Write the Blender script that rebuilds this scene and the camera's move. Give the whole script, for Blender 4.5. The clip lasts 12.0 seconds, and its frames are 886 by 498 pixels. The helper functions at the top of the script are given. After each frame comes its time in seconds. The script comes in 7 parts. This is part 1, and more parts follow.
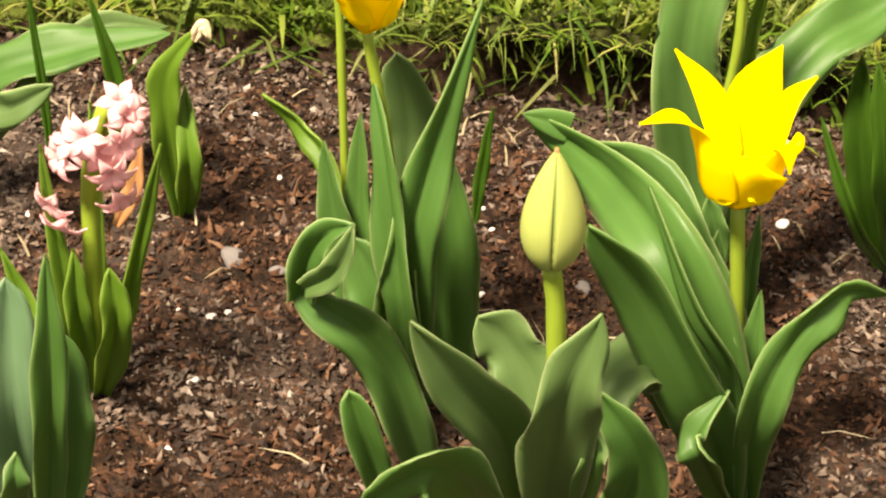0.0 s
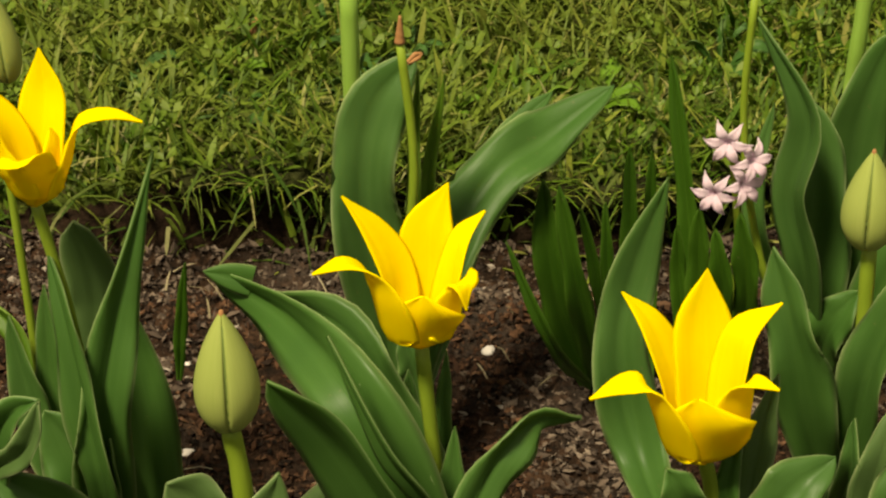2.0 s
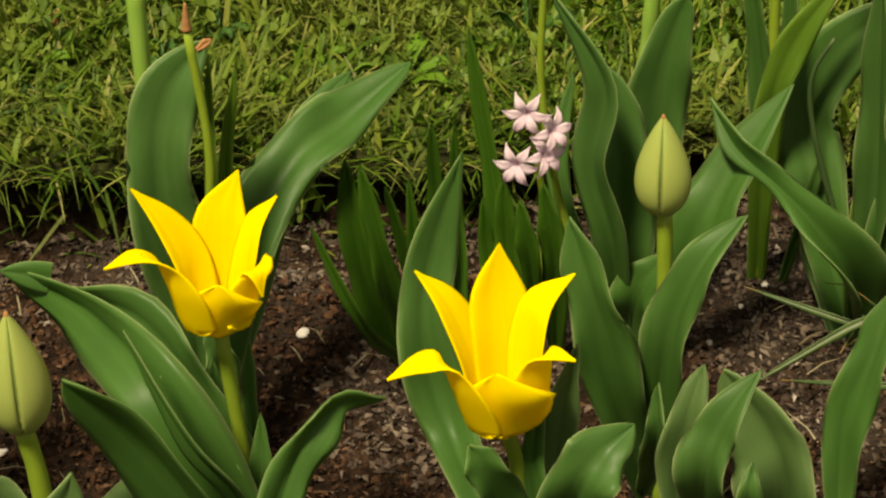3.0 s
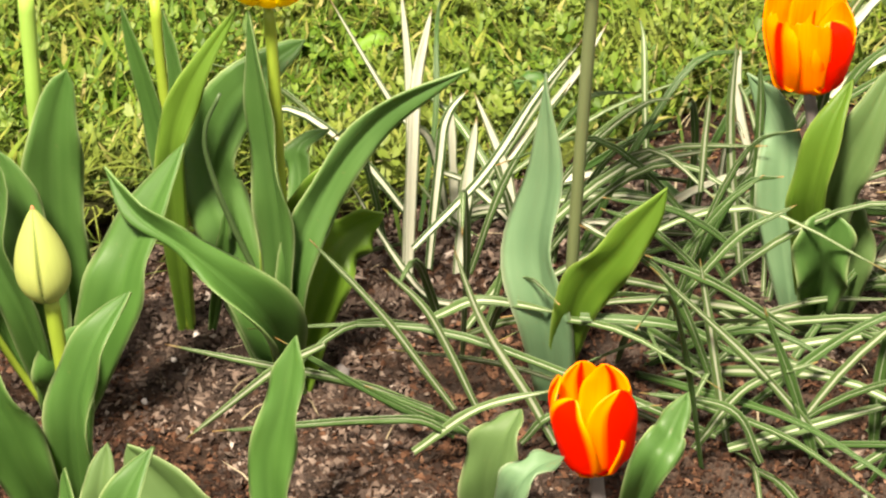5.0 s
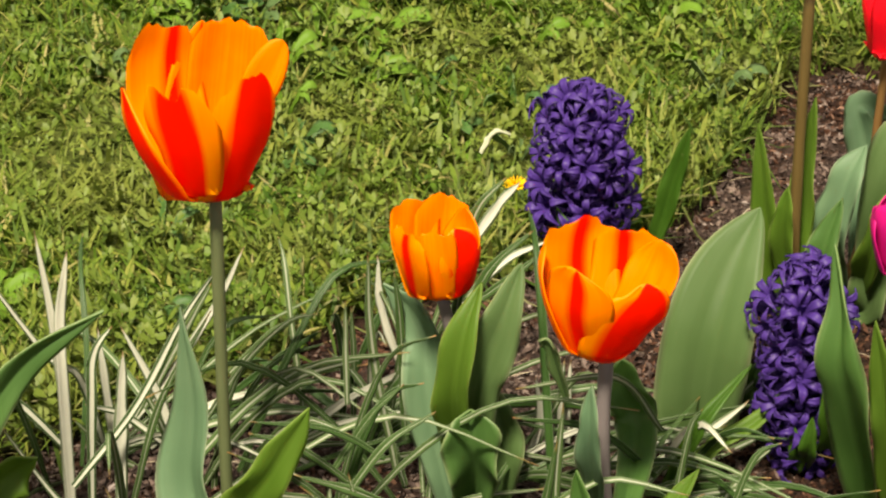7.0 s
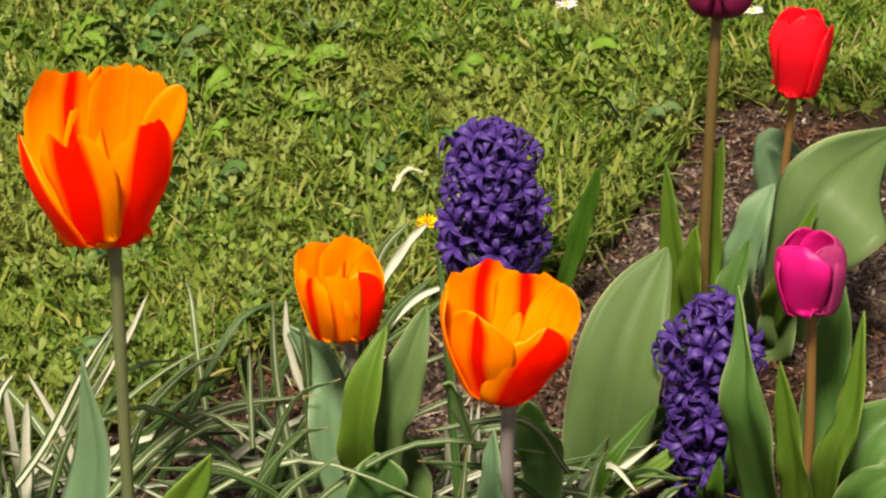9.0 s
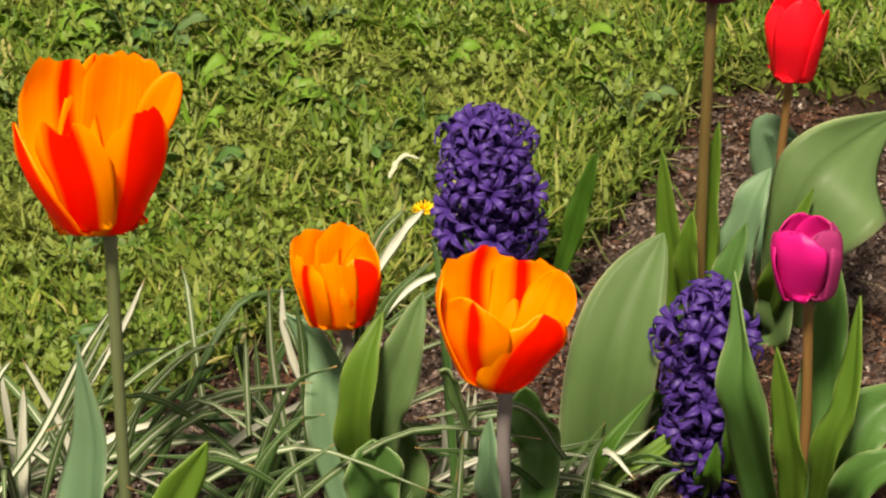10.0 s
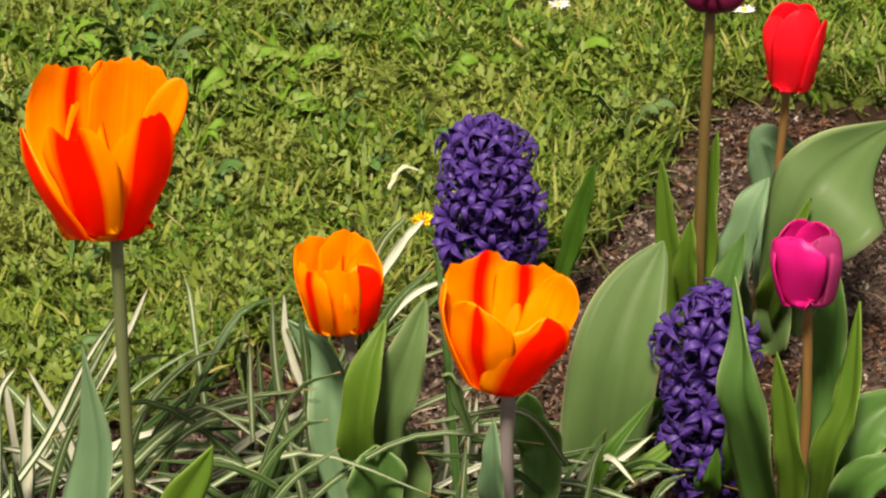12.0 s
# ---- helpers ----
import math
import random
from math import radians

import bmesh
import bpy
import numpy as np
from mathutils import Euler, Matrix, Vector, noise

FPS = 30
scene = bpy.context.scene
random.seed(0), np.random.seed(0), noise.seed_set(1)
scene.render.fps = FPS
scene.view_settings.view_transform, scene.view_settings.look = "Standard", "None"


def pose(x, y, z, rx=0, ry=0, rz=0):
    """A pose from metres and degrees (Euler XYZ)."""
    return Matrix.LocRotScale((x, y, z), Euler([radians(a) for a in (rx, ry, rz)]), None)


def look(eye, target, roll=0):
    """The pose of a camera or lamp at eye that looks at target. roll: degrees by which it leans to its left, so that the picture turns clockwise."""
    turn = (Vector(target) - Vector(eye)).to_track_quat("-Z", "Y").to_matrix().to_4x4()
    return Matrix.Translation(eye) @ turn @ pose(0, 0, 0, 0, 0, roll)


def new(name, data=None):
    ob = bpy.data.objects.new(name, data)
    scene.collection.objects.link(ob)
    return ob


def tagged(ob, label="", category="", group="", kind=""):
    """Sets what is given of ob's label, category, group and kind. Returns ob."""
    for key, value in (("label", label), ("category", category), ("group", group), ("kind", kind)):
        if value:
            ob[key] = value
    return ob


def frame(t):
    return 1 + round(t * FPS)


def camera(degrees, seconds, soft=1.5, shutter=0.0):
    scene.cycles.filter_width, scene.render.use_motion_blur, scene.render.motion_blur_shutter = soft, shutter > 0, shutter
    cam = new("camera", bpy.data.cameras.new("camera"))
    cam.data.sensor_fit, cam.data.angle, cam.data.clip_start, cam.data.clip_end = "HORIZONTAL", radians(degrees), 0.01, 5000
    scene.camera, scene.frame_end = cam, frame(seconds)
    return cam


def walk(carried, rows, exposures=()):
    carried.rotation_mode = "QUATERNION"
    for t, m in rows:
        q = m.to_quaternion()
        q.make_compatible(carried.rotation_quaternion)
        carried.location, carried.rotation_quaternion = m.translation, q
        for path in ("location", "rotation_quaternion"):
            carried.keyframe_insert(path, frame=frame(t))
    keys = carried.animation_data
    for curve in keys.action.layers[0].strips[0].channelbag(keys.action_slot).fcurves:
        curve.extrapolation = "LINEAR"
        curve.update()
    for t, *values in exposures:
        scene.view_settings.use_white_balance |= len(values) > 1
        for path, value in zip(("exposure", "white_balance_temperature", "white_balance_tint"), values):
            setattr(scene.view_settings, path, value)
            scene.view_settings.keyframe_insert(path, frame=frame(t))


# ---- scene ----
cam = camera(20.0, 12.0, 2.3)
PATH = [
    (0, (0.0002, 0.0001, 0.7525), (0.0091, 0.8077, 0.1628), 3.51),
    (0.5, (0.0252, 0.0075, 0.7583), (0.0684, 0.8207, 0.1780), 2.39),
    (1, (0.0386, 0.0096, 0.7606), (0.1246, 0.8300, 0.1953), 2.14),
    (1.5, (0.0410, 0.0097, 0.7635), (0.1309, 0.8373, 0.2094), 1.67),
    (2, (0.0425, 0.0088, 0.7641), (0.1365, 0.8398, 0.2159), 1.44),
    (2.5, (0.0509, 0.0097, 0.7634), (0.1601, 0.8320, 0.2049), 1.10),
    (3, (0.0706, 0.0107, 0.7664), (0.2178, 0.8279, 0.2092), 0.55),
    (3.2, (0.0806, 0.0095, 0.7687), (0.2480, 0.8225, 0.2110), 0.06),
    (4.8, (0.1467, -0.0021, 0.8059), (0.4422, 0.7663, 0.2383), -0.49),
    (5, (0.1502, -0.0057, 0.8103), (0.4579, 0.7613, 0.2472), -0.40),
    (5.2, (0.1576, -0.0210, 0.8102), (0.4828, 0.7454, 0.2563), -0.64),
    (5.5, (0.1651, -0.0151, 0.8256), (0.5239, 0.7340, 0.2686), -0.72),
    (6, (0.1732, -0.0202, 0.8320), (0.5625, 0.7291, 0.2964), -1.74),
    (6.5, (0.1758, -0.0270, 0.8381), (0.5828, 0.7264, 0.3216), -2.34),
    (7, (0.1821, -0.0319, 0.8447), (0.6069, 0.7186, 0.3384), -1.93),
    (7.5, (0.1901, -0.0307, 0.8457), (0.6272, 0.7123, 0.3389), -1.38),
    (7.7, (0.1918, -0.0284, 0.8459), (0.6317, 0.7131, 0.3393), -1.26),
    (9.3, (0.2042, -0.0362, 0.8527), (0.6519, 0.7061, 0.3542), -1.48),
    (9.5, (0.2047, -0.0362, 0.8513), (0.6502, 0.7067, 0.3517), -1.61),
    (10, (0.2043, -0.0350, 0.8517), (0.6507, 0.7044, 0.3477), -1.65),
    (10.5, (0.1996, -0.0357, 0.8518), (0.6484, 0.7035, 0.3497), -1.59),
    (11, (0.1930, -0.0393, 0.8510), (0.6442, 0.7026, 0.3551), -1.49),
    (11.5, (0.1916, -0.0429, 0.8489), (0.6431, 0.7017, 0.3573), -1.70),
    (12, (0.1910, -0.0427, 0.8475), (0.6441, 0.6987, 0.3526), -1.59),
]
EXPOSURES = [(0, 1.93, 8000, 17), (0.5, 1.62, 8000, 15), (1, 0.56, 8700, 5), (3.2, 0.56, 8700, 4), (4.8, 1.97, 7300, 17), (5.2, 1.82, 7300, 18), (5.5, 1.50, 7300, 17), (6, 1.28, 7300, 17), (7, 1.2, 7300, 19), (12, 1.17, 7300, 20)]
walk(cam, [(t, look(eye, target, roll)) for t, eye, target, roll in PATH], EXPOSURES)

# ---- world, sun ----
world = bpy.data.worlds.new("sky")
scene.world = world
world.use_nodes = True
_wt = world.node_tree
_sky = _wt.nodes.new("ShaderNodeTexSky")
_sky.sky_type, _sky.sun_disc = "NISHITA", False
_sky.sun_elevation, _sky.sun_rotation = radians(62), radians(-135)
_sky.air_density, _sky.dust_density = 1.0, 3.0
_bg = _wt.nodes["Background"]
_bg.inputs["Strength"].default_value = 0.045
_veil = _wt.nodes.new("ShaderNodeMix")
_veil.data_type = "RGBA"
_veil.inputs[0].default_value = 0.75
_veil.inputs[7].default_value = (7.5, 7.2, 6.6, 1)
_wt.links.new(_sky.outputs["Color"], _veil.inputs[6])
_wt.links.new(_veil.outputs[2], _bg.inputs["Color"])
sun = new("sun", bpy.data.lights.new("sun", "SUN"))
sun.data.energy, sun.data.angle, sun.data.color = 4.3, radians(10), (1.0, 0.94, 0.82)
sun.matrix_world = look((-0.62, -0.62, 1.65), (0, 0, 0))


# ---- materials ----
class Nodes:
    """A material's node tree, with short calls."""

    def __init__(self, name, rough=0.6, spec=0.3):
        self.mat = bpy.data.materials.new(name)
        self.mat.use_nodes = True
        self.t = self.mat.node_tree
        self.b = self.t.nodes["Principled BSDF"]
        self.b.inputs["Roughness"].default_value = rough
        self.b.inputs["Specular IOR Level"].default_value = spec

    def add(self, kind, **inputs):
        n = self.t.nodes.new(kind)
        for k, v in inputs.items():
            self.put(n.inputs[k.replace("_", " ")], v)
        return n

    def put(self, socket, v):
        if isinstance(v, bpy.types.NodeSocket):
            self.t.links.new(v, socket)
        else:
            socket.default_value = v

    def coord(self, which, scale=(1, 1, 1)):
        c = self.add("ShaderNodeTexCoord").outputs[which]
        return self.add("ShaderNodeMapping", Vector=c, Scale=scale).outputs["Vector"]

    def noise(self, vec, scale, detail=3.0, rough=0.6):
        return self.add("ShaderNodeTexNoise", Vector=vec, Scale=scale, Detail=detail, Roughness=rough).outputs["Fac"]

    def ramp(self, fac, stops):
        n = self.add("ShaderNodeValToRGB", Fac=fac)
        e = n.color_ramp.elements
        while len(e) < len(stops):
            e.new(0.5)
        for el, (p, c) in zip(e, stops):
            el.position, el.color = p, (*c, 1)
        return n.outputs["Color"]

    def mix(self, fac, a, b, mode="MIX"):
        n = self.add("ShaderNodeMix")
        n.data_type, n.blend_type = "RGBA", mode
        for i, v in ((0, fac), (6, a), (7, b)):
            if not isinstance(v, bpy.types.NodeSocket) and i > 0:
                v = (*v, 1)
            self.put(n.inputs[i], v)
        return n.outputs[2]

    def math(self, op, a, b=0.0, c=0.0):
        n = self.add("ShaderNodeMath")
        n.operation = op
        for i, v in enumerate((a, b, c)):
            self.put(n.inputs[i], v)
        return n.outputs[0]

    def split(self, vec):
        return self.add("ShaderNodeSeparateXYZ", Vector=vec).outputs

    def bump(self, height, strength, dist=0.001):
        self.put(self.b.inputs["Normal"], self.add("ShaderNodeBump", Height=height, Strength=strength, Distance=dist).outputs[0])

    def color(self, c):
        self.put(self.b.inputs["Base Color"], c)

    def thin(self, c, share):
        """Lets a share of the light through, as a leaf or petal does."""
        tr = self.add("ShaderNodeBsdfTranslucent", Color=c)
        m = self.add("ShaderNodeMixShader", Fac=share)
        self.put(m.inputs[1], self.b.outputs[0])
        self.put(m.inputs[2], tr.outputs[0])
        out = self.t.nodes["Material Output"]
        self.put(out.inputs["Surface"], m.outputs[0])


def leaf_material(name, dark, light, edge, rough=0.42, veins=44.0, bloom=0.25, share=0.22):
    """Parallel-veined leaf: fine lines along it, pale rim, patchy waxy bloom."""
    n = Nodes(name, rough, 0.22)
    uv = n.coord("UV")
    x, y, _ = n.split(uv)
    under = n.math("GREATER_THAN", y, 1.0)
    rnd = n.add("ShaderNodeObjectInfo").outputs["Random"]
    gen = n.coord("Object")
    patch = n.noise(gen, 28.0, 3.0)
    lines = n.noise(n.add("ShaderNodeMapping", Vector=uv, Scale=(veins, 1.2, 1)).outputs[0], 1.0, 2.0)
    base = n.mix(n.math("MULTIPLY_ADD", lines, 0.42, n.math("MULTIPLY_ADD", patch, 0.8, -0.15)), dark, light)
    waxy = n.mix(n.math("MULTIPLY", n.noise(gen, 9.0, 2.0), bloom), base, (0.22, 0.32, 0.15))
    waxy = n.mix(n.math("MULTIPLY", under, 0.5), waxy, tuple(0.55 * l + 0.28 * e for l, e in zip(light, edge)))
    rim = n.math("POWER", n.math("ABSOLUTE", n.math("MULTIPLY_ADD", x, 2.0, -1.0)), 24.0)
    c = n.mix(n.math("MULTIPLY", rim, 1.0), waxy, edge)
    c = n.mix(n.math("MULTIPLY_ADD", rnd, 0.3, 0.0), c, light)
    bands = n.noise(n.add("ShaderNodeMapping", Vector=uv, Scale=(5, 0.7, 1)).outputs[0], 1.0, 2.0)
    c = n.mix(n.math("MULTIPLY_ADD", bands, 0.9, -0.35), c, dark)
    speck = n.math("GREATER_THAN", n.noise(gen, 260.0, 2.0), 0.74)
    c = n.mix(n.math("MULTIPLY", speck, 0.35), c, (0.16, 0.15, 0.06))
    n.color(c)
    n.put(n.b.inputs["Roughness"], n.math("MULTIPLY_ADD", patch, 0.3, rough - 0.12))
    n.bump(n.math("ADD", n.math("MULTIPLY", lines, 0.5), patch), 0.22, 0.0012)
    n.thin(n.mix(0.6, c, (0.30, 0.45, 0.03)), share)
    return n.mat


def petal_material(name, main, deep, base, flame=None, share=0.3, rough=0.45, span=0.6, streak=0.14, relief=0.0008):
    """Petal with fine streaks along it; flame: colour of the broad feather on its outer face. The inner skin's map starts at 1."""
    n = Nodes(name, rough, 0.2)
    uv = n.coord("UV")
    x, y2, _ = n.split(uv)
    inner = n.math("GREATER_THAN", y2, 1.0)
    y = n.math("SUBTRACT", y2, inner)
    lines = n.noise(n.add("ShaderNodeMapping", Vector=uv, Scale=(34, 1.6, 1)).outputs[0], 1.0, 3.0)
    wide = n.noise(n.coord("Object"), 45.0, 2.0)
    c = n.mix(n.math("MULTIPLY_ADD", lines, 0.9, n.math("MULTIPLY_ADD", wide, 0.6, -0.45)), main, deep)
    if flame:
        # a red feather up the middle of each face, ragged along its edges
        side = n.math("ABSOLUTE", n.math("MULTIPLY_ADD", x, 2.0, -1.0))
        feather = n.noise(n.add("ShaderNodeMapping", Vector=uv, Scale=(9, 0.55, 1)).outputs[0], 1.0, 4.0)
        half = n.math("MULTIPLY_ADD", inner, streak - span, span)
        half = n.math("MULTIPLY", half, n.math("MULTIPLY_ADD", n.math("POWER", y, 3.0), -0.45, 1.0))
        k = n.math("ADD", n.math("SUBTRACT", side, half), n.math("MULTIPLY_ADD", feather, 0.26, -0.13))
        c = n.mix(n.ramp(k, [(0.0, (0, 0, 0)), (0.22, (1, 1, 1))]), flame, c)
    foot = n.ramp(y, [(0.0, (1, 1, 1)), (0.07, (0, 0, 0))])
    c = n.mix(foot, c, base)
    n.color(c)
    n.bump(n.math("ADD", lines, wide), 0.2, relief)
    n.thin(c, share)
    return n.mat


def stalk_material(name, a, b, rough=0.5):
    n = Nodes(name, rough, 0.3)
    g = n.coord("Object", (1, 1, 0.12))
    f = n.noise(g, 320.0, 3.0)
    c = n.mix(f, a, b)
    c = n.mix(n.math("MULTIPLY", n.noise(n.coord("Object"), 40.0), 0.4), c, b)
    n.color(c)
    n.bump(f, 0.25, 0.0006)
    return n.mat


TULIP_LEAF = leaf_material("tulip_leaf", (0.014, 0.062, 0.008), (0.056, 0.150, 0.023), (0.38, 0.48, 0.22), bloom=0.2, share=0.25)
BLUE_LEAF = leaf_material("glaucous_leaf", (0.046, 0.120, 0.058), (0.105, 0.200, 0.105), (0.38, 0.46, 0.28), 0.5, bloom=0.4)
PALE_LEAF = leaf_material("pale_leaf", (0.037, 0.084, 0.019), (0.072, 0.134, 0.038), (0.40, 0.48, 0.24), 0.5, veins=20.0, bloom=0.2)
BRIGHT_LEAF = leaf_material("bright_leaf", (0.040, 0.105, 0.006), (0.098, 0.190, 0.016), (0.32, 0.45, 0.10), 0.45, bloom=0.08, share=0.3)
WEED_LEAF = leaf_material("weed_leaf", (0.060, 0.150, 0.008), (0.150, 0.285, 0.024), (0.30, 0.42, 0.10), 0.45, bloom=0.08, share=0.3)
STRAP_LEAF = leaf_material("strap_leaf", (0.014, 0.056, 0.004), (0.045, 0.115, 0.009), (0.10, 0.20, 0.03), 0.40, bloom=0.03)
GREEN_STALK = stalk_material("green_stalk", (0.13, 0.21, 0.016), (0.22, 0.31, 0.035))
BRIGHT_STALK = stalk_material("bright_stalk", (0.16, 0.30, 0.04), (0.24, 0.40, 0.08))
DARK_STALK = stalk_material("dark_stalk", (0.025, 0.05, 0.015), (0.05, 0.09, 0.03))
GREY_STALK = stalk_material("grey_green_stalk", (0.066, 0.090, 0.034), (0.11, 0.135, 0.058))
VIOLET_STALK = stalk_material("violet_grey_stalk", (0.10, 0.088, 0.085), (0.17, 0.155, 0.14))
BROWN_STALK = stalk_material("brown_stalk", (0.065, 0.045, 0.012), (0.12, 0.085, 0.025))
OCHRE_STALK = stalk_material("ochre_stalk", (0.115, 0.060, 0.018), (0.175, 0.100, 0.030))
YELLOW_PETAL = petal_material("yellow_petal", (0.96, 0.80, 0.006), (0.95, 0.71, 0.0), (0.92, 0.58, 0.0), share=0.34)
FLAMED_PETAL = petal_material("flamed_petal", (0.95, 0.36, 0.003), (0.92, 0.25, 0.001), (0.80, 0.34, 0.02), (0.86, 0.012, 0.0), share=0.45, span=0.66, streak=0.13)
WEDGED_PETAL = petal_material("wedged_petal", (0.95, 0.36, 0.003), (0.92, 0.25, 0.001), (0.80, 0.34, 0.02), (0.86, 0.012, 0.0), share=0.45, span=0.42, streak=0.16)
STREAKED_PETAL = petal_material("streaked_petal", (0.95, 0.34, 0.003), (0.92, 0.23, 0.001), (0.80, 0.34, 0.02), (0.86, 0.012, 0.0), share=0.48, span=0.16, streak=0.12)
AMBER_PETAL = petal_material("amber_petal", (0.95, 0.36, 0.003), (0.90, 0.11, 0.001), (0.80, 0.30, 0.02), share=0.48)
RED_PETAL = petal_material("red_petal", (0.90, 0.016, 0.03), (0.80, 0.006, 0.012), (0.75, 0.20, 0.05), share=0.42)
MAGENTA_PETAL = petal_material("magenta_petal", (0.56, 0.010, 0.17), (0.44, 0.006, 0.12), (0.25, 0.06, 0.08), share=0.2)
DUSKY_PETAL = petal_material("dusky_magenta_petal", (0.34, 0.025, 0.13), (0.24, 0.03, 0.09), (0.22, 0.07, 0.08), share=0.2)
PLUM_PETAL = petal_material("plum_petal", (0.16, 0.010, 0.05), (0.10, 0.006, 0.03), (0.12, 0.04, 0.03), share=0.15)
BUD_PETAL = petal_material("green_bud_petal", (0.30, 0.35, 0.10), (0.22, 0.29, 0.06), (0.15, 0.24, 0.04), share=0.08, rough=0.6)
BUD_SEAM = stalk_material("bud_seam", (0.09, 0.14, 0.03), (0.12, 0.17, 0.04))
VIOLET_FLORET = petal_material("violet_floret", (0.062, 0.030, 0.190), (0.010, 0.003, 0.048), (0.004, 0.001, 0.02), share=0.10, rough=0.48, relief=0.00012)
PINK_FLORET = petal_material("pink_floret", (0.90, 0.66, 0.66), (0.85, 0.36, 0.42), (0.80, 0.34, 0.40), share=0.5, relief=0.0001)
BLUSH_FLORET = petal_material("blush_floret", (0.88, 0.77, 0.86), (0.84, 0.58, 0.72), (0.84, 0.66, 0.70), share=0.5, relief=0.0001)
WHITISH = stalk_material("whitish_dry", (0.24, 0.28, 0.16), (0.36, 0.38, 0.26), 0.7)
DRY = stalk_material("dry_brown", (0.20, 0.085, 0.03), (0.36, 0.18, 0.075), 0.8)
TAN = stalk_material("dry_tan", (0.36, 0.27, 0.15), (0.55, 0.46, 0.31), 0.8)


def variegated_material(name, shift, cream):
    n = Nodes(name, 0.4, 0.25)
    uv = n.coord("UV")
    x, y2, _ = n.split(uv)
    y = n.math("SUBTRACT", y2, n.math("GREATER_THAN", y2, 1.0))
    side = n.math("ABSOLUTE", n.math("MULTIPLY_ADD", x, 2.0, -1.0))
    isl = n.add("ShaderNodeObjectInfo").outputs["Random"]
    wob = n.math("MULTIPLY_ADD", n.noise(n.add("ShaderNodeMapping", Vector=uv, Scale=(9, 0.6, 1)).outputs[0], 1.0), 0.3, -0.12)
    # a pale stripe up the middle, green to each side, and a hair of cream at the rim
    k = n.math("ADD", n.math("ADD", side, wob), n.math("MULTIPLY_ADD", isl, -0.45, 0.30 - shift))
    green = n.mix(isl, (0.028, 0.074, 0.014), (0.082, 0.140, 0.042))
    c = n.mix(n.ramp(k, [(0.34, (0, 0, 0)), (0.52, (1, 1, 1))]), cream, green)
    c = n.mix(n.math("MULTIPLY", n.math("POWER", side, 16.0), 0.6), c, cream)
    c = n.mix(n.math("MULTIPLY", n.ramp(y, [(0.94, (0, 0, 0)), (1.0, (1, 1, 1))]), 0.8), c, (0.42, 0.22, 0.07))
    n.color(c)
    n.bump(n.noise(n.add("ShaderNodeMapping", Vector=uv, Scale=(30, 2, 1)).outputs[0], 1.0), 0.3, 0.0006)
    n.thin(c, 0.2)
    return n.mat


VARIEGATED = variegated_material("variegated_blade", -0.18, (0.34, 0.38, 0.27))
CREAM_BLADE = variegated_material("cream_blade", 0.32, (0.56, 0.59, 0.46))


def soil_material():
    n = Nodes("crumbly_soil", 0.92, 0.15)
    g = n.coord("Object")
    big, mid, fine = n.noise(g, 5.0, 3), n.noise(g, 130.0, 4), n.noise(g, 420.0, 4)
    c = n.ramp(mid, [(0.34, (0.007, 0.004, 0.002)), (0.52, (0.024, 0.012, 0.006)), (0.68, (0.072, 0.038, 0.022))])
    grey = n.ramp(fine, [(0.3, (0.035, 0.026, 0.020)), (0.7, (0.17, 0.135, 0.112))])
    c = n.mix(n.ramp(big, [(0.48, (0, 0, 0)), (0.72, (0.6, 0.6, 0.6))]), c, grey)
    n.color(c)
    n.bump(n.math("ADD", n.math("MULTIPLY", mid, 1.0), n.math("MULTIPLY", fine, 0.6)), 1.0, 0.007)
    return n.mat


def island_material(name, stops, rough=0.8, scale=300.0, spec=0.2, share=0.0, patch=None):
    """Small loose pieces, each with a colour of its own."""
    n = Nodes(name, rough, spec)
    isl = n.add("ShaderNodeNewGeometry").outputs["Random Per Island"]
    c = n.ramp(isl, stops)
    f = n.noise(n.coord("Object"), scale, 3)
    c = n.mix(n.math("MULTIPLY_ADD", f, 0.8, -0.15), c, tuple(0.55 * v for v in stops[0][1]))
    if patch:
        big = n.noise(n.coord("Object"), 9.0, 3)
        c = n.mix(n.ramp(big, [(0.42, (0, 0, 0)), (0.68, (0.75, 0.75, 0.75))]), c, patch)
    n.color(c)
    n.bump(f, 0.4, 0.001)
    if share:
        n.thin(c, share)
    return n.mat


def turf_material():
    """Mossy thatch on top; the cut face is soil, darkened to stand for the shade under the lip."""
    n = Nodes("turf_ground", 0.95, 0.1)
    g = n.coord("Object")
    z = n.split(g)[2]
    c = n.ramp(n.noise(g, 30.0, 4), [(0.3, (0.030, 0.045, 0.008)), (0.6, (0.065, 0.085, 0.015)), (0.8, (0.14, 0.11, 0.04))])
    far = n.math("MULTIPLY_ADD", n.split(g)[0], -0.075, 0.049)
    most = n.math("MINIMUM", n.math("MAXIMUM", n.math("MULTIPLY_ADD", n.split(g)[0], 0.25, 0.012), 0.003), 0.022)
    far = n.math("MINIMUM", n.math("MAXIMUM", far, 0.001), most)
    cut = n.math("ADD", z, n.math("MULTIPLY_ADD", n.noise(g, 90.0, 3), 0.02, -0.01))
    # soil tone with the shade of the hollow painted in
    shade_earth = n.ramp(n.noise(g, 160.0, 4), [(0.3, (0.008, 0.005, 0.003)), (0.7, (0.035, 0.020, 0.012))])
    n.color(n.mix(n.math("GREATER_THAN", cut, far), shade_earth, c))
    n.bump(n.noise(g, 200.0, 4), 0.9, 0.006)
    return n.mat


